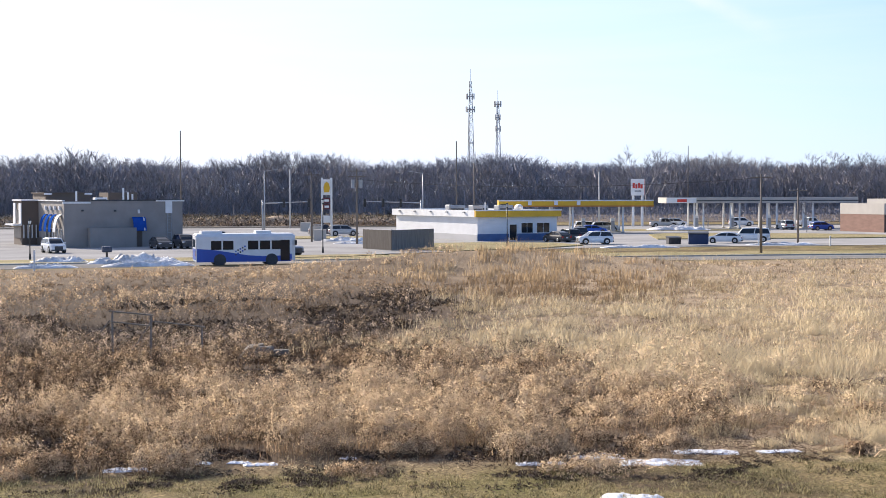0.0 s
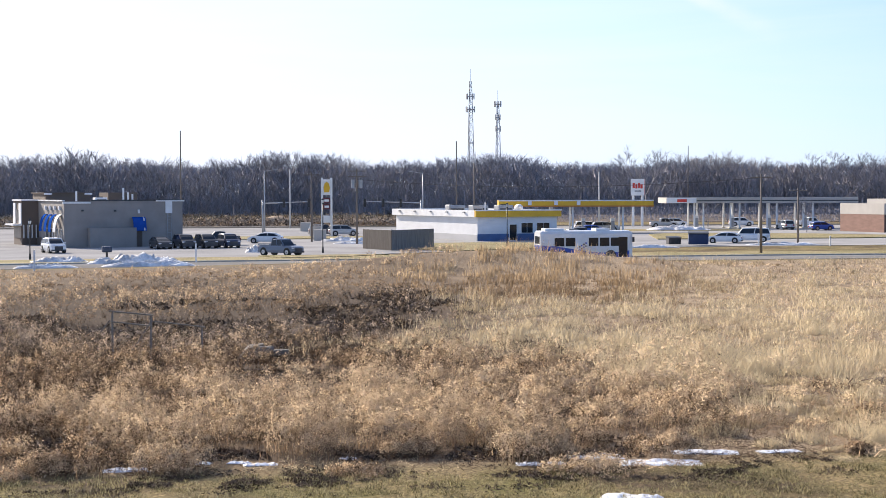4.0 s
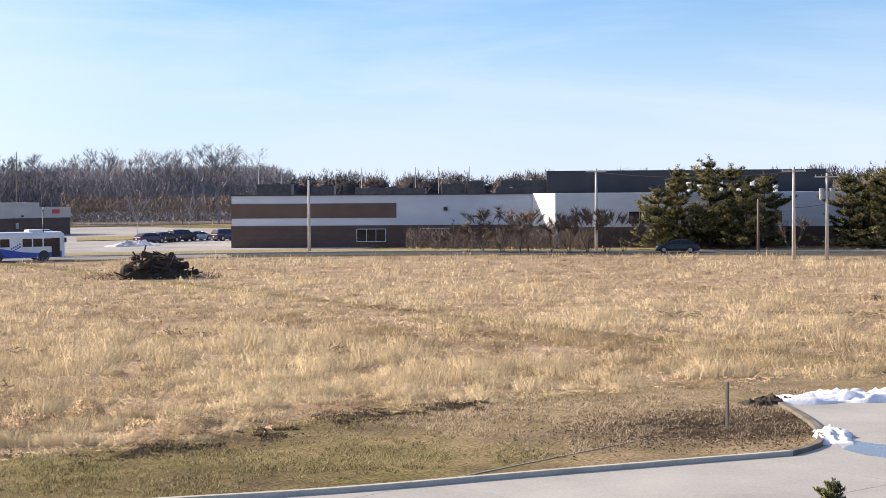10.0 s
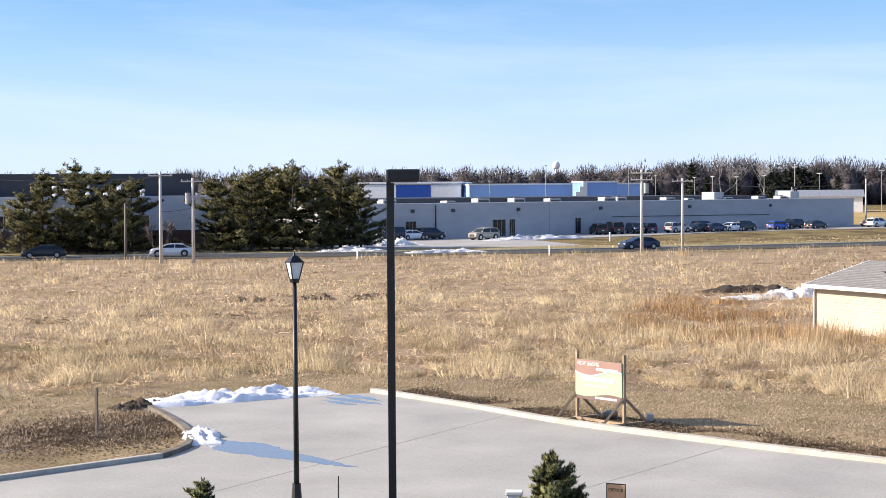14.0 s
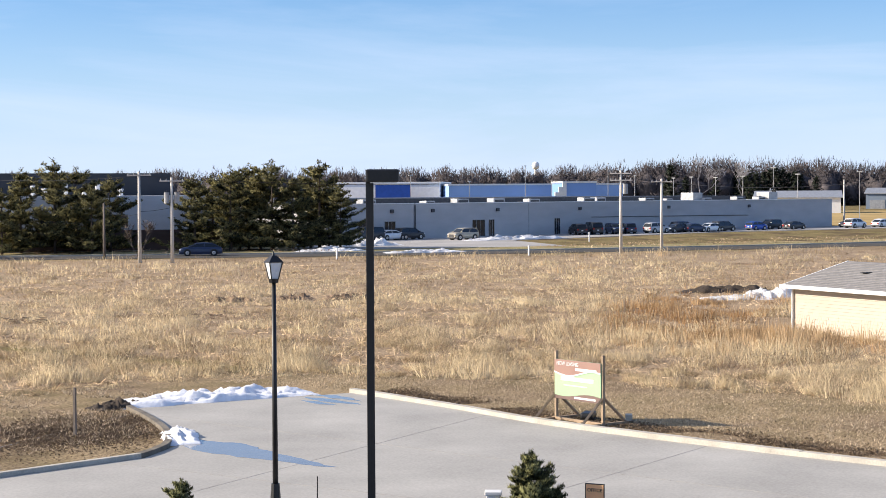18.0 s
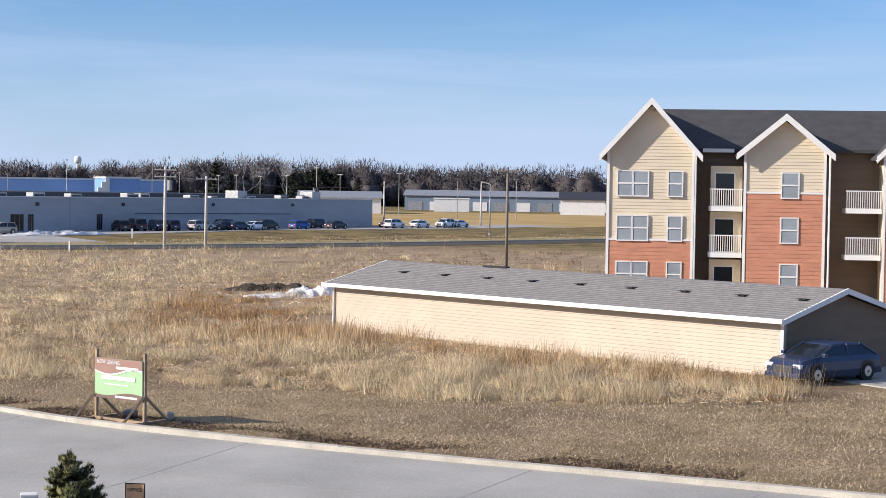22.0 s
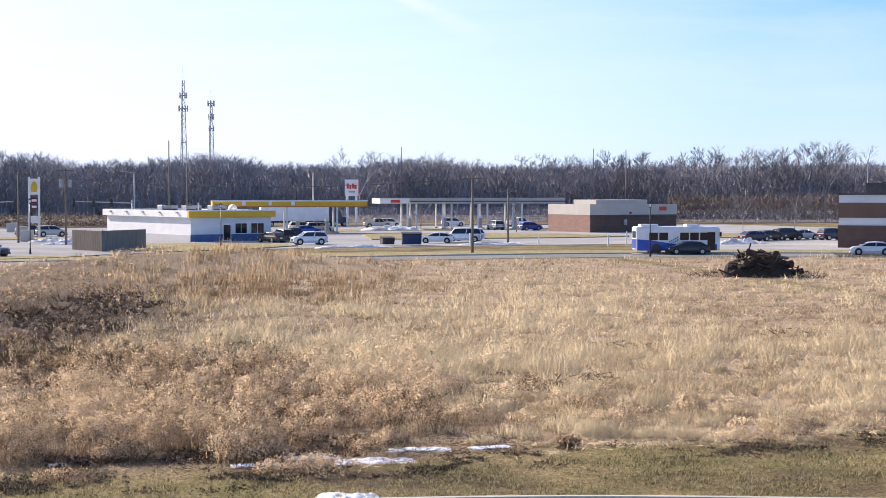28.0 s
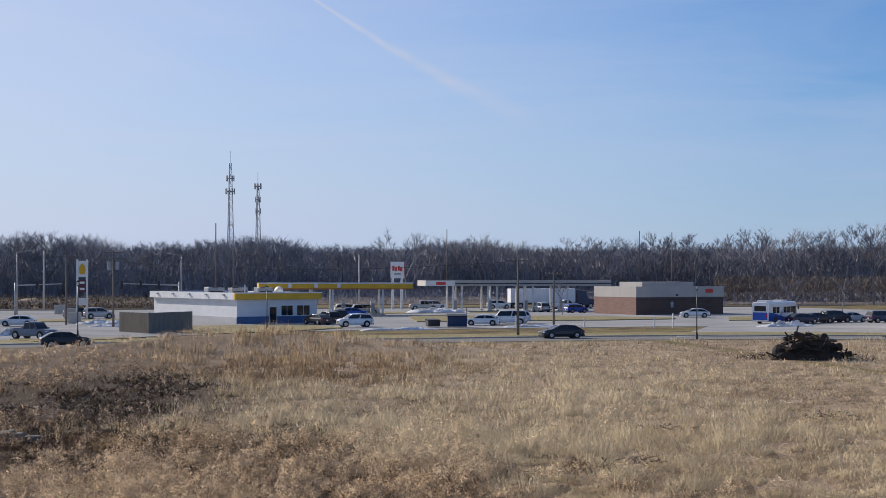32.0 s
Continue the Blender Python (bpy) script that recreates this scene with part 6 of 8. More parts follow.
def lantern_post(x, y, h, label="black lantern post with a glazed four-sided head"):
    p = thing("lantern_post", pose(x, y, 0, 0, 0, 20), label, "lantern post", "lantern posts")
    part("shaft", tb((0, 0, 0), (0, 0, h - 0.55), 0.065, 0.045, 10), M_BLACK, p, smooth=True)
    part("foot", tb((0, 0, 0), (0, 0, 0.7), 0.14, 0.09, 10), M_BLACK, p)
    part("collar", tb((0, 0, h - 0.62), (0, 0, h - 0.53), 0.1, 0.12, 8), M_BLACK, p)
    head = part("lantern_glass", tb((0, 0, h - 0.53), (0, 0, h - 0.18), 0.11, 0.2, 4), mat("frosted_lantern_glass", (0.75, 0.76, 0.76), 0.05, 4, 0.25), p, "frosted lantern glass")
    for k in range(4):
        a = math.pi / 2 * k
        part("glazing_bar", tb((0.115 * math.cos(a), 0.115 * math.sin(a), h - 0.53), (0.205 * math.cos(a), 0.205 * math.sin(a), h - 0.18), 0.014, n=5), M_BLACK, head)
    part("hood", tb((0, 0, h - 0.18), (0, 0, h - 0.03), 0.24, 0.07, 4), M_BLACK, p)
    part("finial", tb((0, 0, h - 0.03), (0, 0, h + 0.06), 0.035, 0.01, 6), M_BLACK, p)
    return p


def flood_pole(x, y, h):
    p = thing("parking_lot_light", pose(x, y, 0, 0, 0, -52), "tall black square pole with a shoebox floodlight", "lot light")
    part("shaft", bx(-0.075, 0.075, -0.075, 0.075, 0, h, bevel=0.012), M_BLACK, p)
    part("footing", tb((0, 0, -0.1), (0, 0, 0.6), 0.3, n=16), M_CONC2, p)
    part("base_plate", bx(-0.16, 0.16, -0.16, 0.16, 0.6, 0.64), M_BLACK, p)
    hd = part("shoebox_head", bx(-0.06, 0.58, -0.24, 0.24, h - 0.24, h + 0.01, bevel=0.03), M_BLACK, p)
    part("lens", bx(0.02, 0.52, -0.2, 0.2, h - 0.26, h - 0.242), M_LAMPW, hd)


def signal(x, y, h, reach, yaw, heads):
    p = thing("traffic_signal", pose(x, y, 0, 0, 0, yaw), "steel traffic signal with a long mast arm", "traffic signal", "traffic signals")
    part("shaft", tb((0, 0, -0.2), (0, 0, h), 0.17, 0.13, 10), M_STEEL, p, smooth=True)
    part("mast_arm", tb((0, 0, h - 0.5), (reach, 0, h - 0.2), 0.11, 0.06, 8), M_STEEL, p)
    for u in heads:
        hd = part("signal_head", bx(reach * u - 0.2, reach * u + 0.2, -0.2, 0.12, h - 1.2, h + 0.25, bevel=0.03), M_BLACK, p)
        for k in range(3):
            part("signal_lens", tb((reach * u, -0.21, h - 0.05 - 0.42 * k), (reach * u, -0.24, h - 0.05 - 0.42 * k), 0.13, n=10), M_DARK, hd)
    return p


for x, y, h, arms, cans, pale in [(-18.5, 237, 9.8, 1, 0, False), (-11.6, 226.6, 10.2, 2, 2, False), (35.5, 187.8, 8.9, 1, 0, False), (46.8, 221.8, 7.4, 1, 0, False), (-50, 321, 18.8, 0, 0, False), (67.4, 463, 19.5, 0, 0, False),
                                  (2.6, 325, 16.8, 0, 0, False), (5.9, 320, 12.5, 0, 0, False), (-30, 330, 11.5, 0, 0, True), (31.5, 340, 11, 0, 0, True), (119.5, 452, 19, 0, 0, False), (110.5, 388, 17, 0, 0, False),
                                  (114.9, 128.2, 9.2, 1, 0, True), (116.9, 125.6, 8.6, 1, 2, True), (120.6, 140.2, 6.0, 0, 0, False), (113.7, 160.6, 9.6, 1, 0, True), (158.9, 98.8, 9.3, 2, 1, True), (167.7, 98.8, 8.4, 1, 0, True),
                                  (140.5, 52, 9.3, 1, 0, False), (86.5, 181, 8.5, 0, 0, True), (-135, 330, 14, 1, 0, True), (305, 139, 9, 0, 0, True), (330, 128, 9, 0, 0, True)]:
    utility_pole(x, y, h, arms, cans, pale, yaw=-math.degrees(math.atan2(x, y)), thick=0.2 if pale else 0.16)
for x, y, h, yaw in [(-31.6, 298, 10.8, 0), (-3.6, 300, 10.4, 180), (262, 100, 8.5, 60), (251, 62, 7.0, 0)]:
    street_lamp(x, y, h, yaw)
signal(-31.3, 292, 5.6, 8.2, 0, (0.45, 0.98))
signal(-3.9, 297, 5.6, 10.2, 180, (0.35, 0.65, 0.97))
signal(345, 175, 7.5, 9, 20, (0.5, 0.95))
lantern_post(-13.8, 193, 6.3)
lantern_post(-43, 175, 4.3)
lantern_post(8.1, 212.7, 5.6)
lantern_post(52.7, 175.4, 5.9)
lantern_post(26.4, 25.2, 5.68)
flood_pole(25.15, 21.4, 7.44)
for az, d, h in [(51.0, 400, 12.5), (53.0, 400, 11.0), (54.9, 395, 14.5), (55.8, 390, 11.2), (57.7, 390, 14.8), (58.6, 390, 12), (59.9, 400, 11.5), (60.5, 410, 11.8), (61.3, 405, 11.6), (62.2, 420, 12), (63.2, 420, 14), (64.0, 430, 12.5), (66, 430, 13), (68, 440, 12), (70, 440, 12)]:
    x, y = polar(az, d)
    t = thing("lot_lamp", pose(x, y, 0, 0, 0, az * 7), "slim white car-lot lamp post", "lamp post", "car-lot lamps")
    h -= 1.5
    part("shaft", tb((0, 0, 0), (0, 0, h), 0.11, 0.07, 6), M_GREYM, t)
    part("lamp_bar", bx(-0.7, 0.7, -0.12, 0.12, h - 0.1, h + 0.1), M_GREYM, t)


def tower(x, y, h, w, label, rings):
    t = thing("radio_tower", pose(x, y, 0, 0, 0, 15), label, "radio tower", "radio towers")
    legs = [(math.cos(2.094 * k), math.sin(2.094 * k)) for k in range(3)]

    def wid(z):
        return w * (1 - 0.75 * z / h)
    for c, s in legs:
        part("leg", tb((c * w, s * w, 0), (c * wid(h), s * wid(h), h), 0.16, 0.1, 6), M_STEEL, t)
    bm = bmesh.new()
    n = int(h / 2.4)
    for k in range(n):
        z0, z1 = h * k / n, h * (k + 1) / n
        for i in range(3):
            a, b = legs[i], legs[(i + 1) % 3]
            tube(bm, (a[0] * wid(z0), a[1] * wid(z0), z0), (b[0] * wid(z1), b[1] * wid(z1), z1), 0.06, n=4, caps=False)
            tube(bm, (a[0] * wid(z1), a[1] * wid(z1), z1), (b[0] * wid(z1), b[1] * wid(z1), z1), 0.05, n=4, caps=False)
    part("lattice", bm, M_STEEL, t)
    for z, r, k in rings:
        ring = part("antenna_mount", tb((0, 0, z - 0.1), (0, 0, z + 0.1), r, n=12), M_STEEL, t)
        for i in range(k):
            a = 6.283 * i / k
            part("panel_antenna", bx(r * math.cos(a) - 0.13, r * math.cos(a) + 0.13, r * math.sin(a) - 0.13, r * math.sin(a) + 0.13, z - 0.9, z + 1.0, bevel=0.03), M_PALEP, ring)
    part("whip", tb((0, 0, h), (0, 0, h + 4), 0.06, n=5), M_STEEL, t)
    return t


tower(9.0, 549, 43, 1.7, "tall grey lattice radio tower with panel antennas", [(38, 1.25, 9), (33.8, 1.45, 9), (23, 0.9, 3)])
tower(17.9, 549, 36, 1.5, "shorter grey lattice radio tower with antennas", [(35.5, 1.1, 6), (31.2, 0.8, 4), (27.5, 0.9, 3)])

# ---- pylon signs ----
PY = thing("price_pylon", pose(-18, 260.6, 0, 0, 0, 4), "white filling-station pylon with a yellow emblem and dark price panels", "pylon sign")
for x in (-0.72, 0.72):
    part("post", bx(x - 0.16, x + 0.16, -0.2, 0.2, 0, 9.25, bevel=0.03), M_WHITE, PY)
part("emblem_panel", bx(-0.55, 0.55, -0.15, 0.15, 6.6, 9.0, bevel=0.03), M_WHITE, PY)
part("emblem", pr([(-0.38, 7.0), (0.38, 7.0), (0.5, 7.7), (0.32, 8.4), (0, 8.65), (-0.32, 8.4), (-0.5, 7.7)], "y", -0.2, -0.155), M_YEL, PY, "plain yellow shell shape")
for k, z in enumerate((5.3, 4.35)):
    b = part("price_panel", bx(-0.55, 0.55, -0.15, 0.15, z, z + 0.85, bevel=0.02), mat("maroon_panel", (0.12, 0.025, 0.035), 0.1, 1, 0.5), PY)
    part("digit_bar", bx(-0.35, 0.35, -0.18, -0.155, z + 0.25, z + 0.6), M_WHITE, b)
part("lower_panel", bx(-0.55, 0.55, -0.12, 0.12, 2.3, 3.4, bevel=0.02), M_WHITE, PY)
P2 = thing("store_pylon", pose(38.9, 336.4, 0, 0, 0, -8), "white box sign with red lettering bars on two posts", "pylon sign")
part("sign_box", bx(-1.35, 1.35, -0.5, 0.5, 6.2, 9.5, bevel=0.05), M_WHITE, P2)
part("side_panel", bx(1.36, 1.42, -0.45, 0.45, 6.3, 9.4), M_RED, P2)
for k, (a, b) in enumerate(((-1.0, -0.55), (-0.45, -0.05), (0.1, 0.5), (0.55, 1.0))):
    part("lettering_bar", bx(a, b, -0.54, -0.505, 7.7 - 0.1 * (k % 2), 8.7 - 0.25 * (k % 2)), M_RED, P2)
part("lettering_bar", bx(-0.6, 0.7, -0.54, -0.505, 6.9, 7.25), M_GREYM, P2)
for x in (-0.9, 0.9):
    part("post", tb((x, 0, 0), (x, 0, 6.2), 0.25, n=10), M_WHITE, P2)

# ---- leasing sign on timber posts ----
sx, sy = 42.5, 27.9
SG = thing("leasing_sign", pose(sx, sy, 0, 0, 0, -104), "green and maroon leasing sign on a braced timber frame", "sign")
SG.scale = (0.85, 1, 1)
for x in (-1.22, 1.22):
    pst = part("post", bx(x - 0.045, x + 0.045, -0.045, 0.045, 0, 2.12), M_LUMB, SG)
    for s in (-1, 1):
        part("brace", tb((x, 0, 0.86), (x, s * 0.95, 0.04), 0.05, n=4), M_LUMB, pst)
    part("foot_board", bx(x - 0.05, x + 0.05, -1.0, 1.0, 0.0, 0.09), M_LUMB, SG)
part("rail", bx(-1.3, 1.3, -0.12, -0.05, 0.02, 0.11), M_LUMB, SG)
pn = part("panel", bx(-1.2, 1.2, -0.085, -0.05, 0.68, 1.88), mat("green_sign_face", (0.34, 0.52, 0.3), 0.04, 1, 0.5), SG, "bright green sign face")
wave = [(-1.2 + 2.4 * k / 12, 1.52 - 0.1 * math.sin(k / 12 * 5.5)) for k in range(13)]
part("top_band", pr(wave + [(1.2, 1.88), (-1.2, 1.88)], "y", -0.095, -0.087), mat("maroon_sign_face", (0.3, 0.18, 0.145), 0.05, 1, 0.5), pn, "maroon wavy top band")
wave2 = [(-1.2 + 2.4 * k / 12, 0.83 - 0.06 * math.sin(k / 12 * 5.5 + 0.5)) for k in range(13)]
part("bottom_band", pr([(1.2, 0.68), (-1.2, 0.68)][::-1] + wave2[::-1], "y", -0.095, -0.087), mat("brown_sign_face", (0.17, 0.11, 0.095), 0.05, 1, 0.5), pn)
part("white_swoosh", pr([(x, z - 0.045) for x, z in wave] + [(x, z) for x, z in wave[::-1]], "y", -0.1, -0.096), M_WHITE, pn)
for a, b, z0, z1 in ((-0.1, 1.0, 1.58, 1.66), (-0.85, 0.85, 1.25, 1.37), (-0.15, 0.95, 0.73, 0.79), (-0.7, 0.5, 1.1, 1.13)):
    part("lettering_bar", bx(a, b, -0.1, -0.088 - 0.007, z0, z1), M_WHITE, pn)


def lettering(name, text, size, m, material, parent, label=""):
    c = bpy.data.curves.new(name, "FONT")
    c.body, c.size, c.extrude, c.align_x = text, size, 0.003, "CENTER"
    tmp = bpy.data.objects.new(name, c)
    me = bpy.data.meshes.new_from_object(tmp)
    bpy.data.objects.remove(tmp)
    me.materials.append(material)
    ob = new(name, me)
    ob.parent, ob.matrix_basis = parent, m
    return tagged(ob, label) if label else ob


lettering("lettering", "NOW LEASING", 0.17, pose(-0.5, -0.102, 1.71, 90), M_WHITE, pn)
solo("sandbag", bx(-0.35, 0.35, -0.2, 0.2, 0, 0.22, bevel=0.08), M_BLACK, "black sandbag lying behind the sign frame", "sandbag", pose(43.3, 28.1, 0.02, 0, 0, 20))
solo("paver_block", bx(-0.2, 0.2, -0.1, 0.1, 0, 0.19, bevel=0.01), M_CONC2, "grey concrete block lying beside the sign frame", "block", pose(43.7, 26.9, 0.02, 0, 0, 35))
OS = thing("office_sign", pose(27.77, 17.87, 0, 0, 0, -76), "small orange office sign on a stake", "sign")
part("stake", bx(-0.02, 0.02, 0, 0.03, 0, 1.2), M_LUMB, OS)
op = part("panel", bx(-0.2, 0.2, -0.02, -0.002, 0.75, 1.26), M_BLACK, OS)
part("face", bx(-0.18, 0.18, -0.026, -0.021, 0.77, 1.24), mat("orange_sign_face", (0.85, 0.47, 0.24), 0.05, 2, 0.5), op)
lettering("lettering", "OFFICE", 0.095, pose(0, -0.03, 1.1, 90), M_BLACK, op)
part("arrow_bar", bx(-0.1, 0.1, -0.03, -0.0265, 0.92, 0.97), M_BLACK, op)
solo("marker_post", bx(-0.04, 0.04, -0.04, 0.04, -0.1, 1.42, bevel=0.008), M_WOODP, "slim brown timber marker post in the lawn", "post", pose(31.6, 38.1, 0, 0, 0, 20))
solo("stake", tb((0, 0, 0), (0.02, 0, 1.25), 0.018, 0.012, 6), M_BLACK, "thin black stake in a planting bed", "stake", pose(25.2, 22.9, 0))
UB = thing("utility_pedestal", pose(26.98, 19.77, -0.1, 0, 0, -55), "white utility pedestal with a cap", "utility box")
part("cabinet", bx(-0.14, 0.14, -0.12, 0.12, 0, 1.05, bevel=0.02), M_WHITE, UB)
part("cap", bx(-0.17, 0.17, -0.15, 0.15, 1.05, 1.13, bevel=0.02), M_WHITE, UB)
slab("planting_bed", [(21, 27.5), (25.2, 26.2), (29.5, 18), (30.5, 12), (20, 12)], 0.1, M_SOIL, "dark mulch planting bed", "planting bed")

# ---- evergreens ----
M_NEEDLE = mat("pine_needles", (0.033, 0.047, 0.027), 0.3, 0.4, 0.7, fine=2, island=0.5, second=(0.19, 0.172, 0.075), spec=0.2, sheer=0.35)
M_SPRUCE = mat("spruce_needles", (0.014, 0.022, 0.018), 0.3, 0.2, 0.8, fine=1, island=0.5, second=(0.045, 0.055, 0.038), spec=0.1)
M_DWARF = mat("dwarf_conifer_needles", (0.035, 0.05, 0.022), 0.3, 3, 0.7, fine=12, island=0.6, second=(0.2, 0.2, 0.085), spec=0.2, sheer=0.2)
M_PBARK = mat("pine_bark", (0.07, 0.05, 0.04), 0.2, 2, 0.9, bump=0.4)


def pine_mesh(h, seed, spread=0.36, whorls=14, fine=1.0, power=0.85, up=0.1, slim=0.27):
    """Tiers of boughs, each a flat spray of needle tufts swept up at its end; open gaps between the tiers, uneven outline."""
    r = np.random.default_rng(seed)
    pts = []
    lean = r.uniform(0, 6.283)
    for k in range(whorls):
        u = (k + 0.5 + r.uniform(-0.2, 0.2)) / whorls
        z = h * (0.03 + 0.88 * u)
        reach0 = h * spread * (1 - u) ** power * (0.8 + 0.4 * r.random()) + 0.05 * h
        for b in range(int(r.integers(6, 10))):
            a = r.uniform(0, 6.283)
            reach = reach0 * r.uniform(0.45, 1.2) * (1 + 0.18 * math.cos(a - lean))
            m = max(3, int(reach / h * 34 * fine))
            s = np.repeat(np.linspace(0.3, 1, m), 4)
            side = r.uniform(-1, 1, len(s)) * 0.36 * reach * s * (1.1 - s) ** 0.5
            zz = z + reach * (-0.05 + 0.4 * u) * s + 0.22 * reach * s ** 3 + r.normal(0, 0.005 * h, len(s))
            pts.append(np.stack([np.cos(a) * reach * s - np.sin(a) * side, np.sin(a) * reach * s + np.cos(a) * side, zz], 1))
    tip = np.stack([r.normal(0, 0.008 * h, 16), r.normal(0, 0.008 * h, 16), np.linspace(0.84 * h, h, 16)], 1)
    c = np.concatenate(pts + [tip])
    per = 6
    c = np.repeat(c, per, 0) + r.normal(0, 1, (len(c) * per, 3)) * np.array((0.013, 0.013, 0.006)) * h
    n = len(c)
    d = r.normal(0, 1, (n, 3))
    d[:, 2] = np.abs(d[:, 2]) * 0.6 + up
    d /= np.linalg.norm(d, axis=1, keepdims=True)
    ln = h * r.uniform(0.018, 0.046, (n, 1)) * (1 + 0.4 * up)
    out = np.stack([c[:, 0], c[:, 1], 0.12 * h + 0.1 * c[:, 2]], 1)
    out = out / np.linalg.norm(out, axis=1, keepdims=True)
    # the tufts spread flat to the crown's outside, fronts outward
    q = np.cross(d, out + r.normal(0, 0.3, (n, 3)))
    q /= np.linalg.norm(q, axis=1, keepdims=True)
    v = np.stack([c - q * ln * slim, c + q * ln * slim, c + d * ln], 1).reshape(-1, 3)
    out = out + r.normal(0, 0.3, (n, 3))
    return v, np.arange(3 * n).reshape(-1, 3), np.repeat(out / np.linalg.norm(out, axis=1, keepdims=True), 3, 0)


def pine(m, h, seed, label, spread=0.42, whorls=10, cat="pine tree", name="pine_tree", fine=1.0, power=0.62, up=0.1, needles=None):
    t = thing(name, m, label, cat, "evergreens")
    v, f, soft_n = pine_mesh(h, seed, spread, whorls, fine, power, up, 0.13 if up > 0.5 else 0.2)
    c = mass("crown", v, f, needles or M_NEEDLE, "", "", "", t, smooth=True)
    c.data.attributes.new("custom_normal", "FLOAT_VECTOR", "POINT").data.foreach_set("vector", soft_n.astype(np.float32).ravel())
    part("trunk", tb((0, 0, -0.3), (0, 0, h * 0.95), h * 0.022, 0.02, 8), M_PBARK, t)
    return t


PINES = [pine(pose(*polar(39.1, 201), 0), 11.0, 1, "dark green white pine beside the street"), pine(pose(*polar(46.3, 204), 0), 11.0, 2, "dark green white pine beside the street"),
         pine(pose(*polar(44.9, 202), 0), 10.2, 3, "dark green white pine beside the street", 0.38)]
for k, (az, d, s) in enumerate([(47.6, 213, 0.85), (48.2, 211, 0.7), (45.2, 212, 0.8), (38.0, 202, 0.9), (39.8, 206, 0.93), (40.9, 204, 0.9), (40.3, 198, 0.72), (37.4, 199, 0.7), (43.7, 202, 0.9), (45.5, 208, 0.95), (47.9, 209, 1.0), (47.0, 202, 0.9), (48.6, 206, 0.68), (44.3, 209, 0.85), (45.9, 206, 0.92)]):
    x, y = polar(az, d)
    copy_thing(PINES[k % 3], pose(x, y, 0, 0, 0, 67 * k)).scale = (s, s, s)
spruce = pine(pose(*polar(62.0, 770), 0), 17, 9, "dark conical spruce in a distant row", 0.26, 14, "spruce tree", "spruce_tree", 0.6, 0.95, needles=M_SPRUCE)
for k, (az, d, s) in enumerate([(59.8, 745, 1.15), (60.3, 750, 0.8), (62.2, 752, 0.9), (62.65, 745, 0.9), (63.1, 750, 1.0), (63.5, 748, 1.0), (63.9, 745, 0.95), (62.4, 748, 1.0), (62.9, 755, 0.95), (63.3, 745, 1.05), (63.7, 750, 0.9), (64.1, 748, 0.85), (64.6, 745, 0.8), (61.3, 755, 0.8)]):
    x, y = polar(az, d)
    copy_thing(spruce, pose(x, y, 0, 0, 0, 50 * k)).scale = (s, s, s)
pine(pose(27.05, 18.9, 0.08), 1.82, 21, "bushy dark green dwarf conifer in a planting bed", 0.33, 22, "conifer shrub", "dwarf_conifer", 1.8, 0.62, 0.9, M_DWARF)
pine(pose(22.6, 24.1, 0.08), 1.35, 22, "bushy dark green dwarf conifer in a planting bed", 0.3, 18, "conifer shrub", "dwarf_conifer", 1.8, 0.6, 0.9, M_DWARF)

M_SHRUB = mat("bare_shrub_twigs", (0.14, 0.105, 0.085), 0.25, 0.6, 0.9, island=0.4)
thicket("shrub_border", 9000, 28.8, 35.2, lambda a: 204 - 1.2 * (a - 30) + 1.5 * np.sin(a * 9), 4, 2.6, 0.03, "brown twiggy shrub border before the dark wall", M_SHRUB, (0.2, 0.5))
for k, (az, d, h) in enumerate([(30.4, 197, 3.8), (30.9, 194, 3.6), (32.7, 192, 4.0), (34.4, 191, 4.4), (35.6, 190, 4.2), (31.4, 196, 5.0), (32.2, 195, 5.4), (33.0, 194, 4.8), (33.8, 193, 4.4), (35.0, 192, 5.0), (36.2, 192, 4.6), (41.9, 190, 4.0)]):
    x, y = polar(az, d)
    v, f = bare_tree(h * 1.1, 40 + k, 2.6, 0.0045)
    v[:, :2] *= 1.5
    v[:, 2] = (v[:, 2] - 0.28 * h) * 1.35
    t = thing("bare_shrub", pose(x, y, 0.1, 0, 0, 33 * k), "bare brown twiggy ornamental shrub", "shrub", "bare shrubs")
    mass("crown", v, f, M_SHRUB, "", "", "", t)
for k, (az, d, h) in enumerate([(6.9, 470, 21), (22.5, 395, 20), (19.8, 300, 7), (21.5, 290, 7), (12.2, 290, 6.5), (8.95, 255, 6)]):
    x, y = polar(az, d)
    v, f = bare_tree(h, 60 + k, 1.3)
    t = thing("bare_tree", pose(x, y, 0, 0, 0, 41 * k), "leafless grey deciduous tree with a spreading crown", "tree", "bare trees")
    mass("crown", v, f, M_BARK, "", "", "", t)

# ---- brush pile, old gate and rubble in the field ----
bp = random.Random(12)
BP = thing("brush_pile", pose(49.2, 133, 0, 0, 0, -20), "dark heap of uprooted stumps and brush in the field", "brush pile")
bm = bmesh.new()
grid = []
for i in range(25):
    row = []
    for j in range(13):
        u, v = i / 12 - 1, j / 6 - 1
        e = max(0, 1 - u * u) ** 0.5 * max(0, 1 - v * v) ** 0.7
        row.append(bm.verts.new((2.9 * u, 1.7 * v, 2.0 * e * (0.55 + 0.75 * noise.noise((u * 2.6, v * 2, 4.2)) + 0.35) - 0.1)))
    grid.append(row)
for i in range(24):
    for j in range(12):
        bm.faces.new((grid[i][j], grid[i + 1][j], grid[i + 1][j + 1], grid[i][j + 1]))
part("soil_core", bm, M_SOIL, BP, "dark earth core")
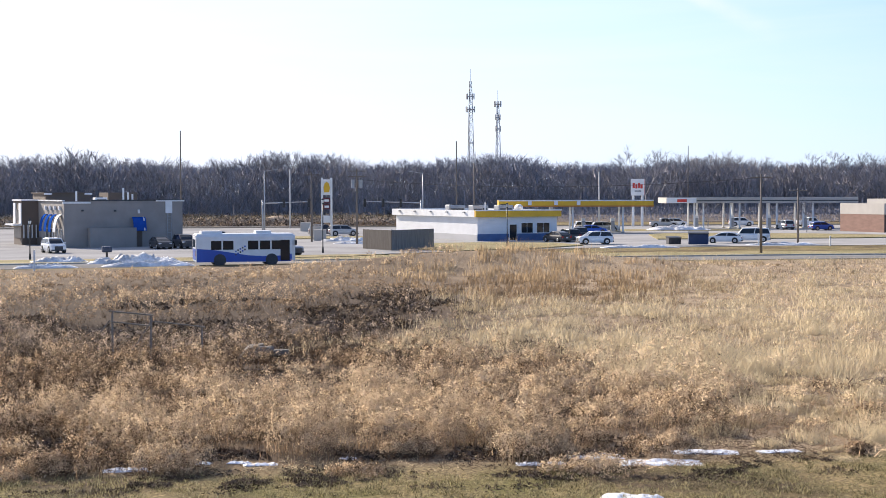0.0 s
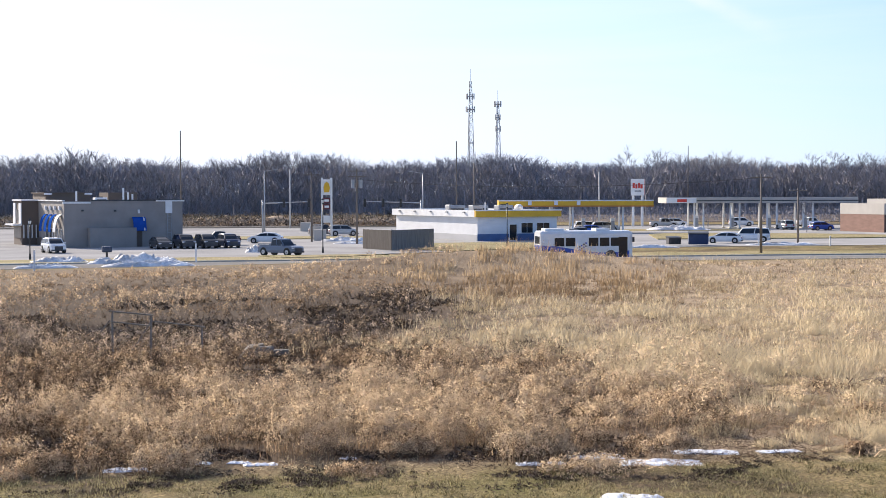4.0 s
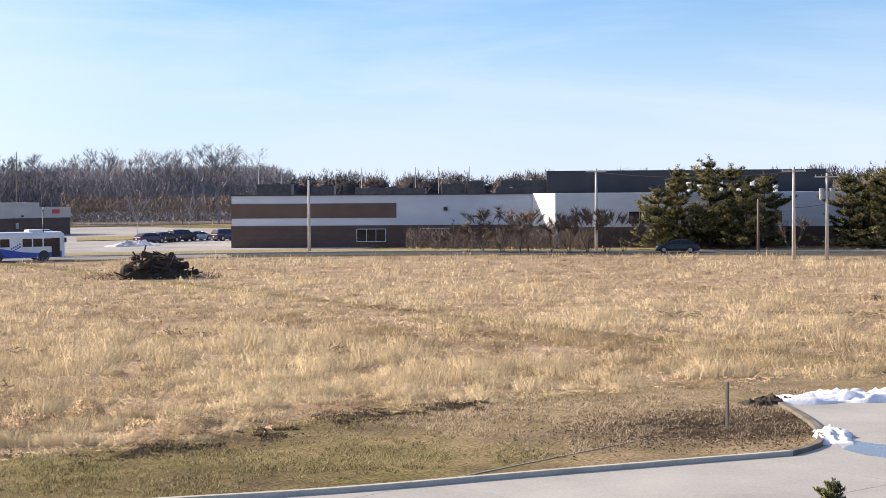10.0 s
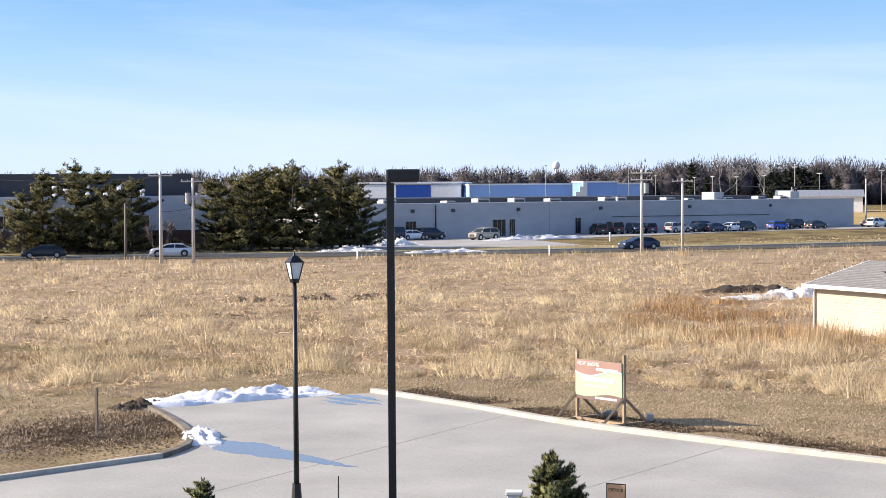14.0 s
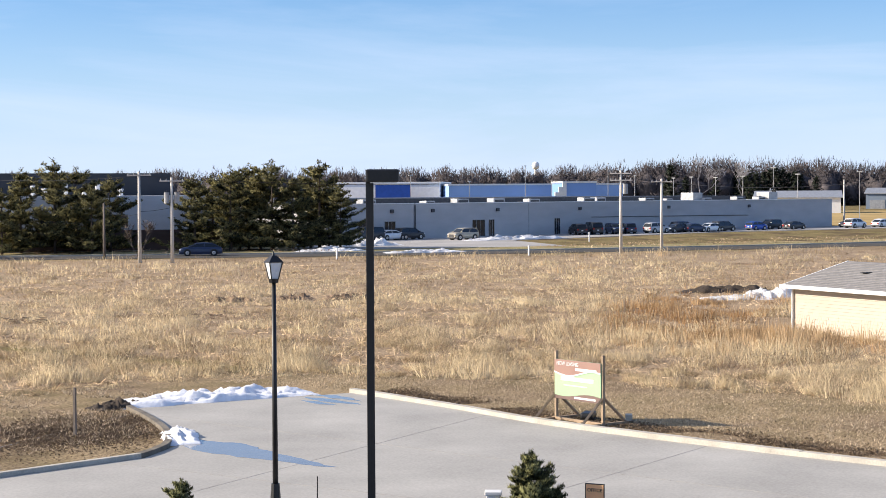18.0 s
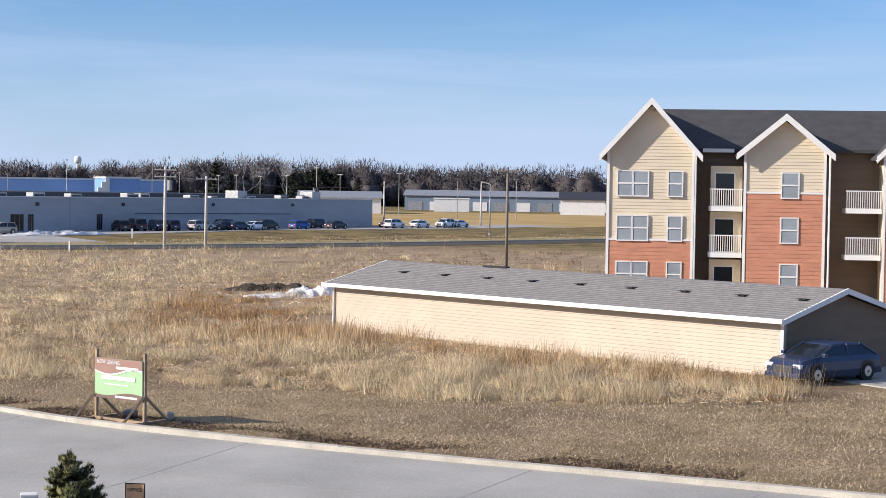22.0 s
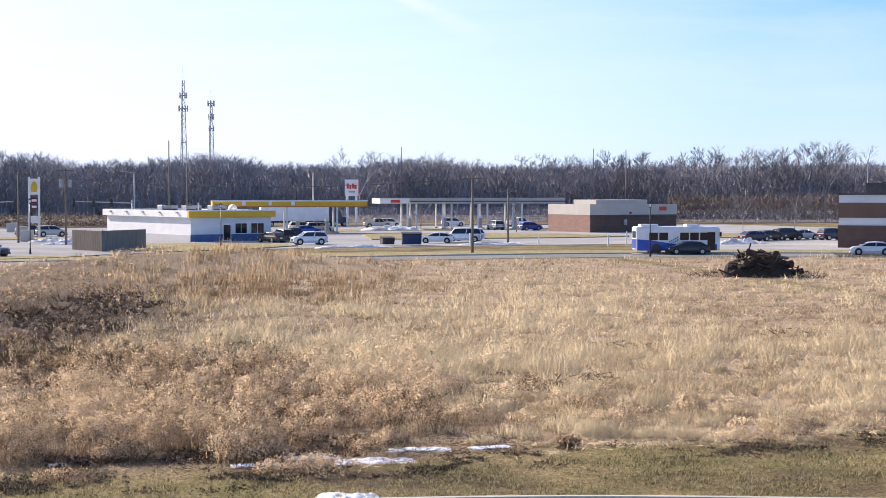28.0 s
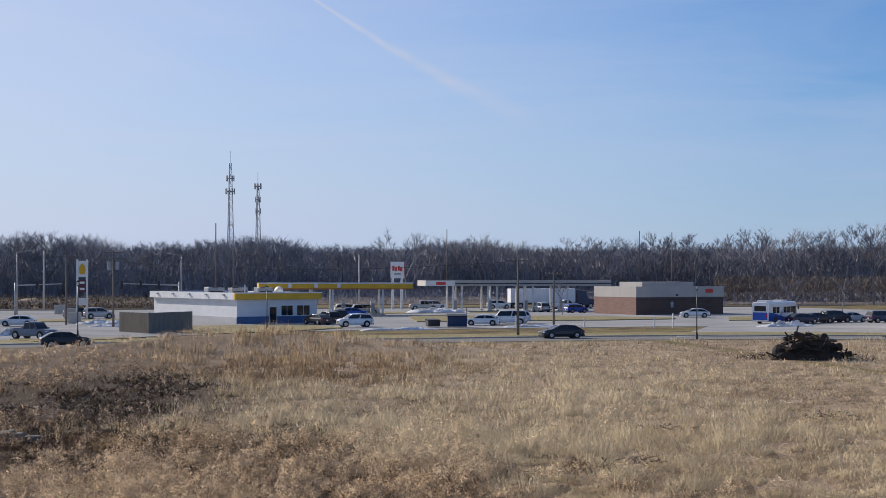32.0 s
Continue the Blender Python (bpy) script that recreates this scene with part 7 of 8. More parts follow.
for k in range(110):
    x, y = max(-3.6, min(3.6, bp.gauss(0.2, 1.5))), bp.uniform(-1.7, 1.1)
    z = max(0.1, 1.85 * (1 - (x / 3.9) ** 2) * bp.uniform(0.3, 1.15))
    d = Vector((bp.uniform(-1, 1), bp.uniform(-0.7, 0.7), bp.uniform(-0.25, 0.5))).normalized() * bp.uniform(0.5, 1.7)
    part("limb" if k < 100 else "stump", tb(Vector((x, y, z)) - d / 2, Vector((x, y, z)) + d / 2, bp.uniform(0.03, 0.08) if k < 100 else 0.28, n=6), mat("dark_wet_bark", (0.055, 0.038, 0.028), 0.3, 2, 0.9), BP)

part("log", tb((-1.0, -0.6, 1.9), (2.5, -0.3, 1.55), 0.17, 0.12, 8), mat("weathered_log", (0.2, 0.15, 0.11), 0.3, 2, 0.9, bump=0.4), BP, "brown log across the top")
for k in range(70):
    s_ = -1 if k % 2 else 1
    x, y = s_ * bp.uniform(2.2, 6.0), bp.uniform(-1.6, 1.4)
    d = Vector((bp.uniform(-1, 1), bp.uniform(-0.6, 0.6), bp.uniform(0.1, 0.8))).normalized() * bp.uniform(0.5, 1.2)
    part("branch", tb(Vector((x, y, 0.0)), Vector((x, y, 0.05)) + d * (1.25 - abs(x) / 8), bp.uniform(0.02, 0.05), 0.012, 5), mat("dry_brown_branch", (0.17, 0.115, 0.08), 0.3, 2, 0.9), BP)

gz = float(terrain(-12.5, 69))
GT = thing("old_timber_gate", pose(-13.6, 69, gz + 0.55, 0, 0, -6), "grey weathered timber gate frame standing in brush", "gate")
M_GREYT = mat("grey_weathered_timber", (0.25, 0.215, 0.175), 0.2, 3, 0.9, bump=0.3)
for x, h in ((0, 1.75), (1.62, 1.6), (3.75, 1.2)):
    part("post", bx(x - 0.032, x + 0.032, -0.032, 0.032, -0.7, h), M_GREYT, GT)
for a, b in (((-0.1, -0.08, 1.78), (1.75, -0.08, 1.62)), ((-0.05, -0.08, 1.35), (1.7, -0.08, 1.18)), ((1.7, -0.08, 1.38), (3.9, -0.08, 1.15)), ((0.8, -0.02, 0.1), (1.6, -0.02, 1.3)), ((-0.1, -0.02, 1.4), (-0.5, -0.02, 0.9))):
    part("rail", tb(a, b, 0.03, n=6), M_GREYT, GT)
rz = float(terrain(-8.7, 73.5))
CV = thing("culvert_end", pose(-8.3, 73.5, rz - 0.42, 0, 0, 5), "half-buried concrete culvert among rubble", "culvert")
ring = bmesh.new()
for k in range(16):
    a0, a1 = 2 * math.pi * k / 16, 2 * math.pi * (k + 1) / 16
    q = [ring.verts.new((r * math.cos(a), y, 0.45 + r * math.sin(a))) for r in (0.55, 0.42) for y in (-0.4, 1.2) for a in (a0, a1)]
    for f in ((0, 1, 3, 2), (4, 6, 7, 5), (0, 4, 5, 1)):
        ring.faces.new([q[i] for i in f])
part("pipe", ring, mat("stained_concrete", (0.16, 0.14, 0.12), 0.25, 2, 0.9), CV)
for k in range(14):
    x, y, s = bp.uniform(-0.5, 1.8), bp.uniform(-0.6, 0.9), bp.uniform(0.18, 0.42)
    b = bx(-s, s, -s * 0.7, s * 0.7, 0, s * 0.8, bevel=s * 0.3)
    part("rubble_stone", b, MATS["stained_concrete"] if k % 2 else M_GREYT, CV, m=pose(x, y, 0.3 + 0.09 * k % 0.5, 0, 8 * (k % 3), 40 * k))
for k, (x, y) in enumerate([(20.5, 73), (30, 78), (33, 66), (42, 69), (58, 74), (66, 68), (16, 60), (9, 58)]):
    b = bmesh.new()
    for q in range(26):
        p0 = Vector((bp.gauss(0, 0.8), bp.gauss(0, 0.35), 0.05 + 0.25 * bp.random()))
        d = Vector((bp.uniform(-1, 1), bp.uniform(-0.6, 0.6), bp.uniform(-0.1, 0.4))).normalized() * bp.uniform(0.2, 0.6)
        tube(b, p0 - d / 2, p0 + d / 2, 0.03, 0.01, 5)
    solo("fallen_stalks", b, mat("dry_stalk_tan", (0.3, 0.215, 0.14), 0.3, 3, 0.9), "flattened tangle of brown dead stalks", "dead stalks", pose(x, y, 0, 0, 0, 30 * k), kind="stuff")

for k, (x, y, lx, h) in enumerate([(77.0, 77.4, 3.4, 0.4), (81.0, 75.4, 2.6, 0.36), (83.2, 72.6, 3.8, 0.42)]):
    heap = snow_heap("earth_clod", pose(x, y, 0, 0, 0, -46 + 9 * k), lx, 1.4, h, 120 + k, "dark clod of upturned earth and roots in the field")
    heap.data.materials[0] = mat("root_earth", (0.1, 0.07, 0.048), 0.3, 0.8, 0.95, bump=0.8, fine=5, second=(0.26, 0.185, 0.125), spec=0.1)
    tagged(heap, category="earth")


def loft_tank():
    """A squat rounded tank: rings of a circle swept up an oval."""
    bm = bmesh.new()
    rings = [[bm.verts.new((3.4 * math.sin(math.pi * (j + 0.4) / 8.8) ** 0.6 * math.cos(math.pi * k / 8), 3.4 * math.sin(math.pi * (j + 0.4) / 8.8) ** 0.6 * math.sin(math.pi * k / 8), 30 - 3.4 * math.cos(math.pi * (j + 0.4) / 8.8))) for k in range(16)] for j in range(9)]
    for a, b in zip(rings, rings[1:]):
        for k in range(16):
            bm.faces.new((a[k], a[(k + 1) % 16], b[(k + 1) % 16], b[k]))
    bm.faces.new(rings[0][::-1])
    bm.faces.new(rings[-1])
    return bm


# ---- water tower and two great oaks before the far woods ----
WT = thing("water_tower", pose(*polar(55.25, 1500), 0), "white water tower with a rounded tank far off", "water tower")
part("stem", tb((0, 0, 0), (0, 0, 27), 1.3, 1.1, 12), M_WHITE, WT)
part("tank", loft_tank(), M_WHITE, WT, smooth=True)
for k, (az, d, h) in enumerate([(60.75, 730, 22), (62.15, 735, 21.5)]):
    x, y = polar(az, d)
    v, f = bare_tree(h, 90 + k, 2.0, 0.004)
    v[:, :2] *= 1.5
    t = thing("bare_tree", pose(x, y, 0, 0, 0, 41 * k), "great leafless oak with a round crown before the woods", "tree", "bare trees")
    mass("crown", v, f, M_BARK, "", "", "", t)
# ---- vehicles ----


def paint(name, col, rough=0.3):
    return mat("car_paint_" + name, col, 0.05, 1.5, rough, 0.15, spec=0.6)


P_WHITE, P_SILVER, P_DARK, P_BLUE = paint("white", (0.75, 0.76, 0.77)), paint("silver", (0.42, 0.44, 0.46)), paint("charcoal", (0.03, 0.032, 0.038)), paint("blue", (0.02, 0.09, 0.42))
P_SLATE = paint("slate", (0.13, 0.165, 0.22))
P_NAVY, P_TAN = paint("navy", (0.025, 0.04, 0.09)), paint("tan", (0.4, 0.36, 0.28))

# length, width, ride, belt, roof, hood start, screen foot, screen top, rear top, rear foot (along the car, from the tail = 0), wheel radius
SHAPES = {
    "sedan": (4.8, 1.84, 0.2, 0.97, 1.46, 0.84, 3.75, 2.75, 1.2, 0.3, 0.34),
    "suv": (4.75, 1.92, 0.24, 1.1, 1.74, 1.0, 3.75, 2.9, 0.5, 0.1, 0.38),
    "hatch": (4.3, 1.78, 0.22, 0.98, 1.52, 0.86, 3.4, 2.5, 0.55, 0.12, 0.34),
    "pickup": (5.4, 1.95, 0.32, 1.1, 1.84, 1.02, 4.0, 3.35, 2.15, 1.95, 0.4),
    "van": (5.4, 2.0, 0.28, 1.2, 1.98, 1.1, 4.3, 3.7, 0.3, 0.06, 0.4),
}


def loft(bm, rings):
    prev = None
    for pts in rings:
        cur = [bm.verts.new(p) for p in pts]
        if prev:
            k = len(cur)
            for i in range(k):
                bm.faces.new((prev[i], prev[(i + 1) % k], cur[(i + 1) % k], cur[i]))
        else:
            bm.faces.new(cur[::-1])
        prev = cur
    bm.faces.new(prev)
    bmesh.ops.recalc_face_normals(bm, faces=bm.faces)
    return bm


def wheel(parent, x, y, r, side):
    w = part("wheel", tb((0, -0.11, 0), (0, 0.11, 0), r, n=18), M_TYRE, parent, m=pose(x, y, r))
    part("rim", tb((0, side * 0.115, 0), (0, side * 0.13, 0), r * 0.62, r * 0.55, n=12), M_RIM, w)
    part("hub", tb((0, side * 0.131, 0), (0, side * 0.145, 0), r * 0.16, n=8), M_DARK, w)
    return w


def car(kind, paint_m, m, label, group="", category=""):
    ln, wd, ride, belt, roof, hood, sf, st, rt, rf, wr = SHAPES[kind]
    o = ln / 2
    c = thing({"suv": "sport_utility", "hatch": "hatchback"}.get(kind, kind) + "_car" if kind in ("suv", "hatch", "sedan") else ("pickup_truck" if kind == "pickup" else "passenger_van"), m, label, category or {"pickup": "pickup truck", "van": "van"}.get(kind, "car"), group)
    h = wd / 2

    def ring(x, zb, zt, hw):
        s = hw * 0.93
        return [(x, -s, zb), (x, s, zb), (x, hw, zb + (zt - zb) * 0.35), (x, hw * 0.98, zb + (zt - zb) * 0.75), (x, hw * 0.9, zt), (x, -hw * 0.9, zt), (x, -hw * 0.98, zb + (zt - zb) * 0.75), (x, -hw, zb + (zt - zb) * 0.35)]
    stations = [(-o + 0.03, ride + 0.12, belt - 0.16, h * 0.88), (-o + 0.12, ride + 0.05, belt - 0.03, h * 0.96), (-o + 0.6, ride, belt, h), (-o + rf + 0.2, ride, belt, h), (-o + sf, ride, belt + 0.01, h),
                (-o + sf + (ln - sf) * 0.6, ride, hood + 0.06, h * 0.99), (o - 0.22, ride, hood - 0.02, h * 0.95), (o - 0.05, ride + 0.08, hood - 0.16, h * 0.86)]
    part("body", loft(bmesh.new(), [ring(*s) for s in stations]), paint_m, c, smooth=False)
    tw = h * 0.74
    line = [(rf, belt + 0.02), (rf + (rt - rf) * 0.6, belt + (roof - belt) * 0.72), (rt, roof - 0.06), ((rt + st) / 2, roof), (st, roof - 0.05), (st + (sf - st) * 0.5, belt + (roof - belt) * 0.56), (sf, belt + 0.02)]

    def cabin(x, zt, out, floor):
        w = h * 0.9 + (tw - h * 0.9) * (zt - belt) / (roof - belt)
        return [(-o + x, -h * 0.9 - out, floor), (-o + x, h * 0.9 + out, floor), (-o + x, w + out, zt - 0.07), (-o + x, w * 0.82, zt), (-o + x, -w * 0.82, zt), (-o + x, -w - out, zt - 0.07)]
    glass = part("window_band", loft(bmesh.new(), [cabin(x, z, 0.0, belt - 0.01) for x, z in line]), M_GLASS, c, "tinted windows")

    def skin(x, zt):
        w = (h * 0.9 + (tw - h * 0.9) * (zt - belt) / (roof - belt)) + 0.012
        return [(-o + x, -w, zt - 0.09), (-o + x, -w, zt - 0.05), (-o + x, -w * 0.82, zt + 0.02), (-o + x, w * 0.82, zt + 0.02), (-o + x, w, zt - 0.05), (-o + x, w, zt - 0.09)]
    part("roof", loft(bmesh.new(), [skin(x, z) for x, z in ((rt - 0.12, roof - 0.1), (rt, roof - 0.06), ((rt + st) / 2, roof), (st, roof - 0.05), (st + 0.1, roof - 0.1))]), paint_m, c, smooth=True)
    for s in (-1, 1):
        for a, b in ((rf, rt), (sf, st), ((rf + sf) / 2, (rt + st) / 2)):
            part("pillar", tb((-o + a, s * h * 0.885, belt - 0.02), (-o + b, s * (tw + 0.01), roof - 0.05), 0.05, n=5), paint_m, glass)
        part("headlight", bx(o - 0.3, o - 0.05, s * h * 0.72 - 0.2, s * h * 0.72 + 0.17, hood - 0.26, hood - 0.1, bevel=0.03), M_LAMPW, c)
        part("tail_light", bx(-o + 0.02, -o + 0.14, s * h * 0.74 - 0.15, s * h * 0.74 + 0.15, belt - 0.4, belt - 0.14, bevel=0.02), M_LAMPR, c)
        part("mirror", bx(-o + sf - 0.25, -o + sf - 0.1, s * (h + 0.08) - 0.09, s * (h + 0.08) + 0.09, belt, belt + 0.15, bevel=0.03), paint_m, c)
        for x in (-o + 0.95, o - 0.92):
            part("wheel_arch", tb((x, s * (h - 0.3), wr + 0.03), (x, s * (h + 0.006), wr + 0.03), wr + 0.075, n=14), M_BLACK, c)
            wheel(c, x, s * (h - 0.085), wr, s)
    part("grille", bx(o - 0.06, o - 0.01, -h * 0.5, h * 0.5, ride + 0.2, hood - 0.18, bevel=0.015), M_DARK, c)
    part("front_bumper", bx(o - 0.12, o + 0.02, -h * 0.9, h * 0.9, ride + 0.02, ride + 0.2, bevel=0.03), M_DARK if kind in ("suv", "pickup") else paint_m, c)
    part("rear_bumper", bx(-o - 0.02, -o + 0.1, -h * 0.9, h * 0.9, ride + 0.05, ride + 0.25, bevel=0.03), M_DARK, c)
    part("plate", bx(-o - 0.035, -o - 0.021, -0.16, 0.16, ride + 0.35, ride + 0.5), M_WHITE, c)
    if kind == "pickup":
        part("bed_floor", bx(-o + 0.15, -o + 1.95, -h * 0.8, h * 0.8, belt + 0.012, belt + 0.03), M_DARK, c, "dark open cargo bed")
        for s in (-1, 1):
            part("bed_rail", bx(-o + 0.1, -o + 2.0, s * h * 0.88 - 0.05, s * h * 0.88 + 0.05, belt, belt + 0.1), paint_m, c)
    return c


PARKED = "cars parked by the filling stations"
SPOTS = [
    ("suv", P_WHITE, -45.3, 195.5, -62, "white sport utility car beside the restaurant", "cars by the restaurant"),
    ("sedan", P_DARK, -35.2, 209.5, -65, "dark sedan parked in the restaurant's shade", "cars by the restaurant"),
    ("suv", P_DARK, -32.4, 210.5, -65, "black sport utility car parked in shade", "cars by the restaurant"),
    ("suv", P_DARK, -29.8, 211.5, -65, "black sport utility car parked in shade", "cars by the restaurant"),
    ("pickup", P_DARK, -29.5, 222.5, 190, "charcoal pickup truck behind the restaurant", "cars by the restaurant"),
    ("suv", P_NAVY, -27.2, 213, -65, "dark sport utility car parked in shade", "cars by the restaurant"),
    ("pickup", P_SLATE, -17.9, 185.5, -38, "silver-blue pickup truck waiting at the lot's exit", "cars by the restaurant"),
    ("sedan", P_WHITE, -24.4, 231, 175, "pale grey sedan crossing the lot", "cars by the restaurant"),
    ("suv", P_DARK, -19.4, 272, 10, "dark sport utility car on the far drive", PARKED),
    ("suv", P_SILVER, -16.0, 269, 15, "grey sport utility car on the far drive", PARKED),
    ("suv", P_WHITE, 20.0, 222, 190, "pale beige sport utility car beside the store", PARKED),
    ("sedan", P_DARK, 15.8, 233, 120, "dark sedan beside the store", PARKED),
    ("suv", P_DARK, 17.6, 236, 110, "black sport utility car beside the store", PARKED),
    ("pickup", P_DARK, 19.7, 241, 100, "dark pickup truck beside the store", PARKED),
    ("sedan", P_BLUE, 24.5, 276, 10, "bright blue sedan at a pump", PARKED),
    ("suv", P_SILVER, 28.0, 291, 5, "silver sport utility car under the yellow canopy", PARKED),
    ("suv", P_WHITE, 25.5, 297, 5, "white sport utility car under the yellow canopy", PARKED),
    ("suv", P_WHITE, 45.5, 330, 5, "white sport utility car beyond the pumps", PARKED),
    ("pickup", P_SILVER, 42.6, 325, 5, "silver pickup truck beyond the pumps", PARKED),
    ("sedan", P_WHITE, 37.8, 226, 165, "white sedan parked beside a snow bank", PARKED),
    ("van", P_WHITE, 41.8, 229, 170, "white passenger van parked in the lot", PARKED),
    ("suv", P_WHITE, 59.5, 336, 3, "white sport utility car at the pale canopy", PARKED),
    ("suv", P_SILVER, 62.0, 305, 100, "grey sport utility car at a pump", PARKED),
    ("hatch", P_BLUE, 67.0, 298, 15, "bright blue hatchback at a pump", PARKED),
    ("pickup", P_WHITE, 72.3, 331, 8, "white pickup truck beyond the canopy", PARKED),
    ("sedan", P_NAVY, 83.5, 227, 20, "dark blue sedan in the side lot", "cars in the side lot"),
    ("sedan", P_DARK, 86.9, 230, 20, "dark sedan in the side lot", "cars in the side lot"),
    ("suv", P_DARK, 90.3, 232, 20, "dark sport utility car in the side lot", "cars in the side lot"),
    ("sedan", P_SILVER, 93.5, 234, 20, "silver sedan in the side lot", "cars in the side lot"),
    ("suv", P_NAVY, 96.5, 230, 15, "dark blue sport utility car in the side lot", "cars in the side lot"),
    ("sedan", P_WHITE, 78.4, 262, 170, "white sedan driving past the kiosk", PARKED),
    ("suv", P_WHITE, 117, 395, 12, "white sport utility car on the distant highway", "cars on the highway"),
    ("sedan", P_SILVER, 150, 412, 12, "silver sedan on the distant highway", "cars on the highway"),
    ("sedan", P_NAVY, 64.9, 11.0, 150, "dark blue sedan parked behind the garage", "cars by the garage"),
]
for kind_, p_, x_, y_, yaw_, lab_, grp_ in SPOTS:
    car(kind_, p_, pose(x_, y_, 0.06, 0, 0, yaw_), lab_, grp_)
# the row before the long factory
fdir = Vector((119, -22.5)).normalized()
fn = Vector((-fdir.y, fdir.x))
ROW = [("van", P_DARK, 5, 0), ("sedan", P_WHITE, 9.5, 0), ("suv", P_DARK, 13, 0), ("suv", P_TAN, 16.5, -8), ("suv", P_DARK, 47.5, -1), ("van", P_DARK, 51, -1), ("suv", P_NAVY, 55, -2), ("suv", P_NAVY, 58, -2),
       ("suv", P_SILVER, 63, -4), ("sedan", P_DARK, 68, -4), ("sedan", P_NAVY, 71.3, -5), ("suv", P_NAVY, 73, -1), ("sedan", P_WHITE, 75.5, -5), ("suv", P_DARK, 79, -5), ("hatch", P_BLUE, 88, -5), ("suv", P_DARK, 96, -2), ("sedan", P_DARK, 97.5, -6),
       ("suv", P_WHITE, 113, -8), ("sedan", P_DARK, 117, -4), ("sedan", P_WHITE, 121.5, -8), ("sedan", P_WHITE, 126, -5), ("suv", P_WHITE, 129, -9), ("suv", P_DARK, 131.5, -8), ("sedan", P_WHITE, 134, -9)]
for k, (kind_, p_, s_, off_) in enumerate(ROW):
    q = Vector((180, 161.5)) + fdir * s_ + fn * (-3.2 + off_)
    car(kind_, p_, pose(q.x, q.y, 0.07, 0, 0, heading(fdir.x, fdir.y) + (180 if k % 3 == 0 else 0) + (62 if off_ > -3 and k > 3 and k < 8 else 0)), "%s %s parked before the long factory" % ({P_WHITE: "white", P_DARK: "black", P_NAVY: "dark blue", P_SILVER: "silver", P_BLUE: "bright blue", P_TAN: "pale"}[p_], {"van": "passenger van", "suv": "sport utility car", "sedan": "sedan car", "hatch": "hatchback car"}[kind_]), "cars before the factory")
q = Vector((180, 161.5)) + fdir * 19 + fn * -13


def city_bus():
    """Low-floor bus, front towards +x: white above, blue below with a wave, dark side windows."""
    b = thing("city_bus", pose(0, 0, 0), "white and blue city bus with dark windows", "bus")
    L_, h, z0, z1 = 9.6, 1.25, 0.32, 3.05
    o = L_ / 2

    def ring(x, hw, zb, zt):
        return [(x, -hw, zb), (x, hw, zb), (x, hw, zt - 0.3), (x, hw * 0.9, zt - 0.06), (x, hw * 0.7, zt), (x, -hw * 0.7, zt), (x, -hw * 0.9, zt - 0.06), (x, -hw, zt - 0.3)]
    part("body", loft(bmesh.new(), [ring(-o, h * 0.95, z0 + 0.15, z1 - 0.1), (ring(-o + 0.15, h, z0, z1)), ring(o - 0.3, h, z0, z1), ring(o, h * 0.93, z0 + 0.1, z1 - 0.18)]), P_WHITE, b, "white upper body")
    blue = paint("bus_blue", (0.02, 0.08, 0.42))
    for s in (-1, 1):
        y0, y1 = (s * h, s * (h + 0.012))
        wave_ = [(-o + 0.1, 1.6), (-o + 1.6, 1.5), (-o + 3.2, 1.25), (-o + 5, 0.95), (-o + 6.5, 0.85), (o - 1.2, 0.9), (o - 0.35, 1.05)]
        part("blue_skirt", pr([(-o + 0.1, z0 + 0.02), (o - 0.35, z0 + 0.02)] + wave_[::-1], "y", min(y0, y1), max(y0, y1)), blue, b, "blue wave-shaped skirt")
        for a, c_ in ((-o + 1.45, -o + 2.45), (-o + 2.6, -o + 3.6), (-o + 5.0, -o + 6.0), (-o + 6.15, -o + 7.15), (-o + 7.3, -o + 8.2)):
            part("side_window", bx(a, c_, min(y0, s * (h + 0.02)), max(y0, s * (h + 0.02)), 1.5, 2.35, bevel=0.004), M_GLASS, b)
        for k in range(10):
            part("checker_mark", bx(-o + 3.75 + 0.22 * (k % 5), -o + 3.9 + 0.22 * (k % 5), min(y0, s * (h + 0.016)), max(y0, s * (h + 0.016)), 0.95 + 0.3 * (k // 5) + 0.12 * (k % 5), 1.1 + 0.3 * (k // 5) + 0.12 * (k % 5)), blue if k % 2 else M_DARK, b)
        for x in (-o + 2.3, o - 2.3):
            wheel(b, x, s * (h - 0.16), 0.47, s)
            part("wheel_arch", tb((x, s * (h + 0.002), 0.5), (x, s * (h + 0.015), 0.5), 0.6, n=18), M_DARK, b)
        part("mirror", bx(o - 0.1, o + 0.12, s * (h + 0.2) - 0.07, s * (h + 0.2) + 0.07, 1.9, 2.4, bevel=0.03), M_BLACK, b)
        part("tail_light", bx(-o - 0.02, -o + 0.03, s * h * 0.8 - 0.1, s * h * 0.8 + 0.1, 0.9, 1.4, bevel=0.01), M_LAMPR, b)
        part("headlight", bx(o - 0.02, o + 0.03, s * h * 0.7 - 0.16, s * h * 0.7 + 0.16, 0.75, 0.98, bevel=0.01), M_LAMPW, b)
    part("entrance_door", bx(o - 1.45, o - 0.55, -h - 0.022, -h, 0.4, 2.4), M_GLASS, b, "glazed entrance door")
    part("windscreen", bx(o - 0.05, o + 0.02, -h * 0.85, h * 0.85, 1.3, 2.6, bevel=0.02), M_GLASS, b)
    part("rear_panel", bx(-o - 0.015, -o + 0.02, -h * 0.88, h * 0.88, 0.55, 1.6), blue, b, "blue rear panel")
    part("rear_window", bx(-o - 0.02, -o + 0.02, -h * 0.7, h * 0.7, 1.75, 2.5, bevel=0.01), M_GLASS, b)
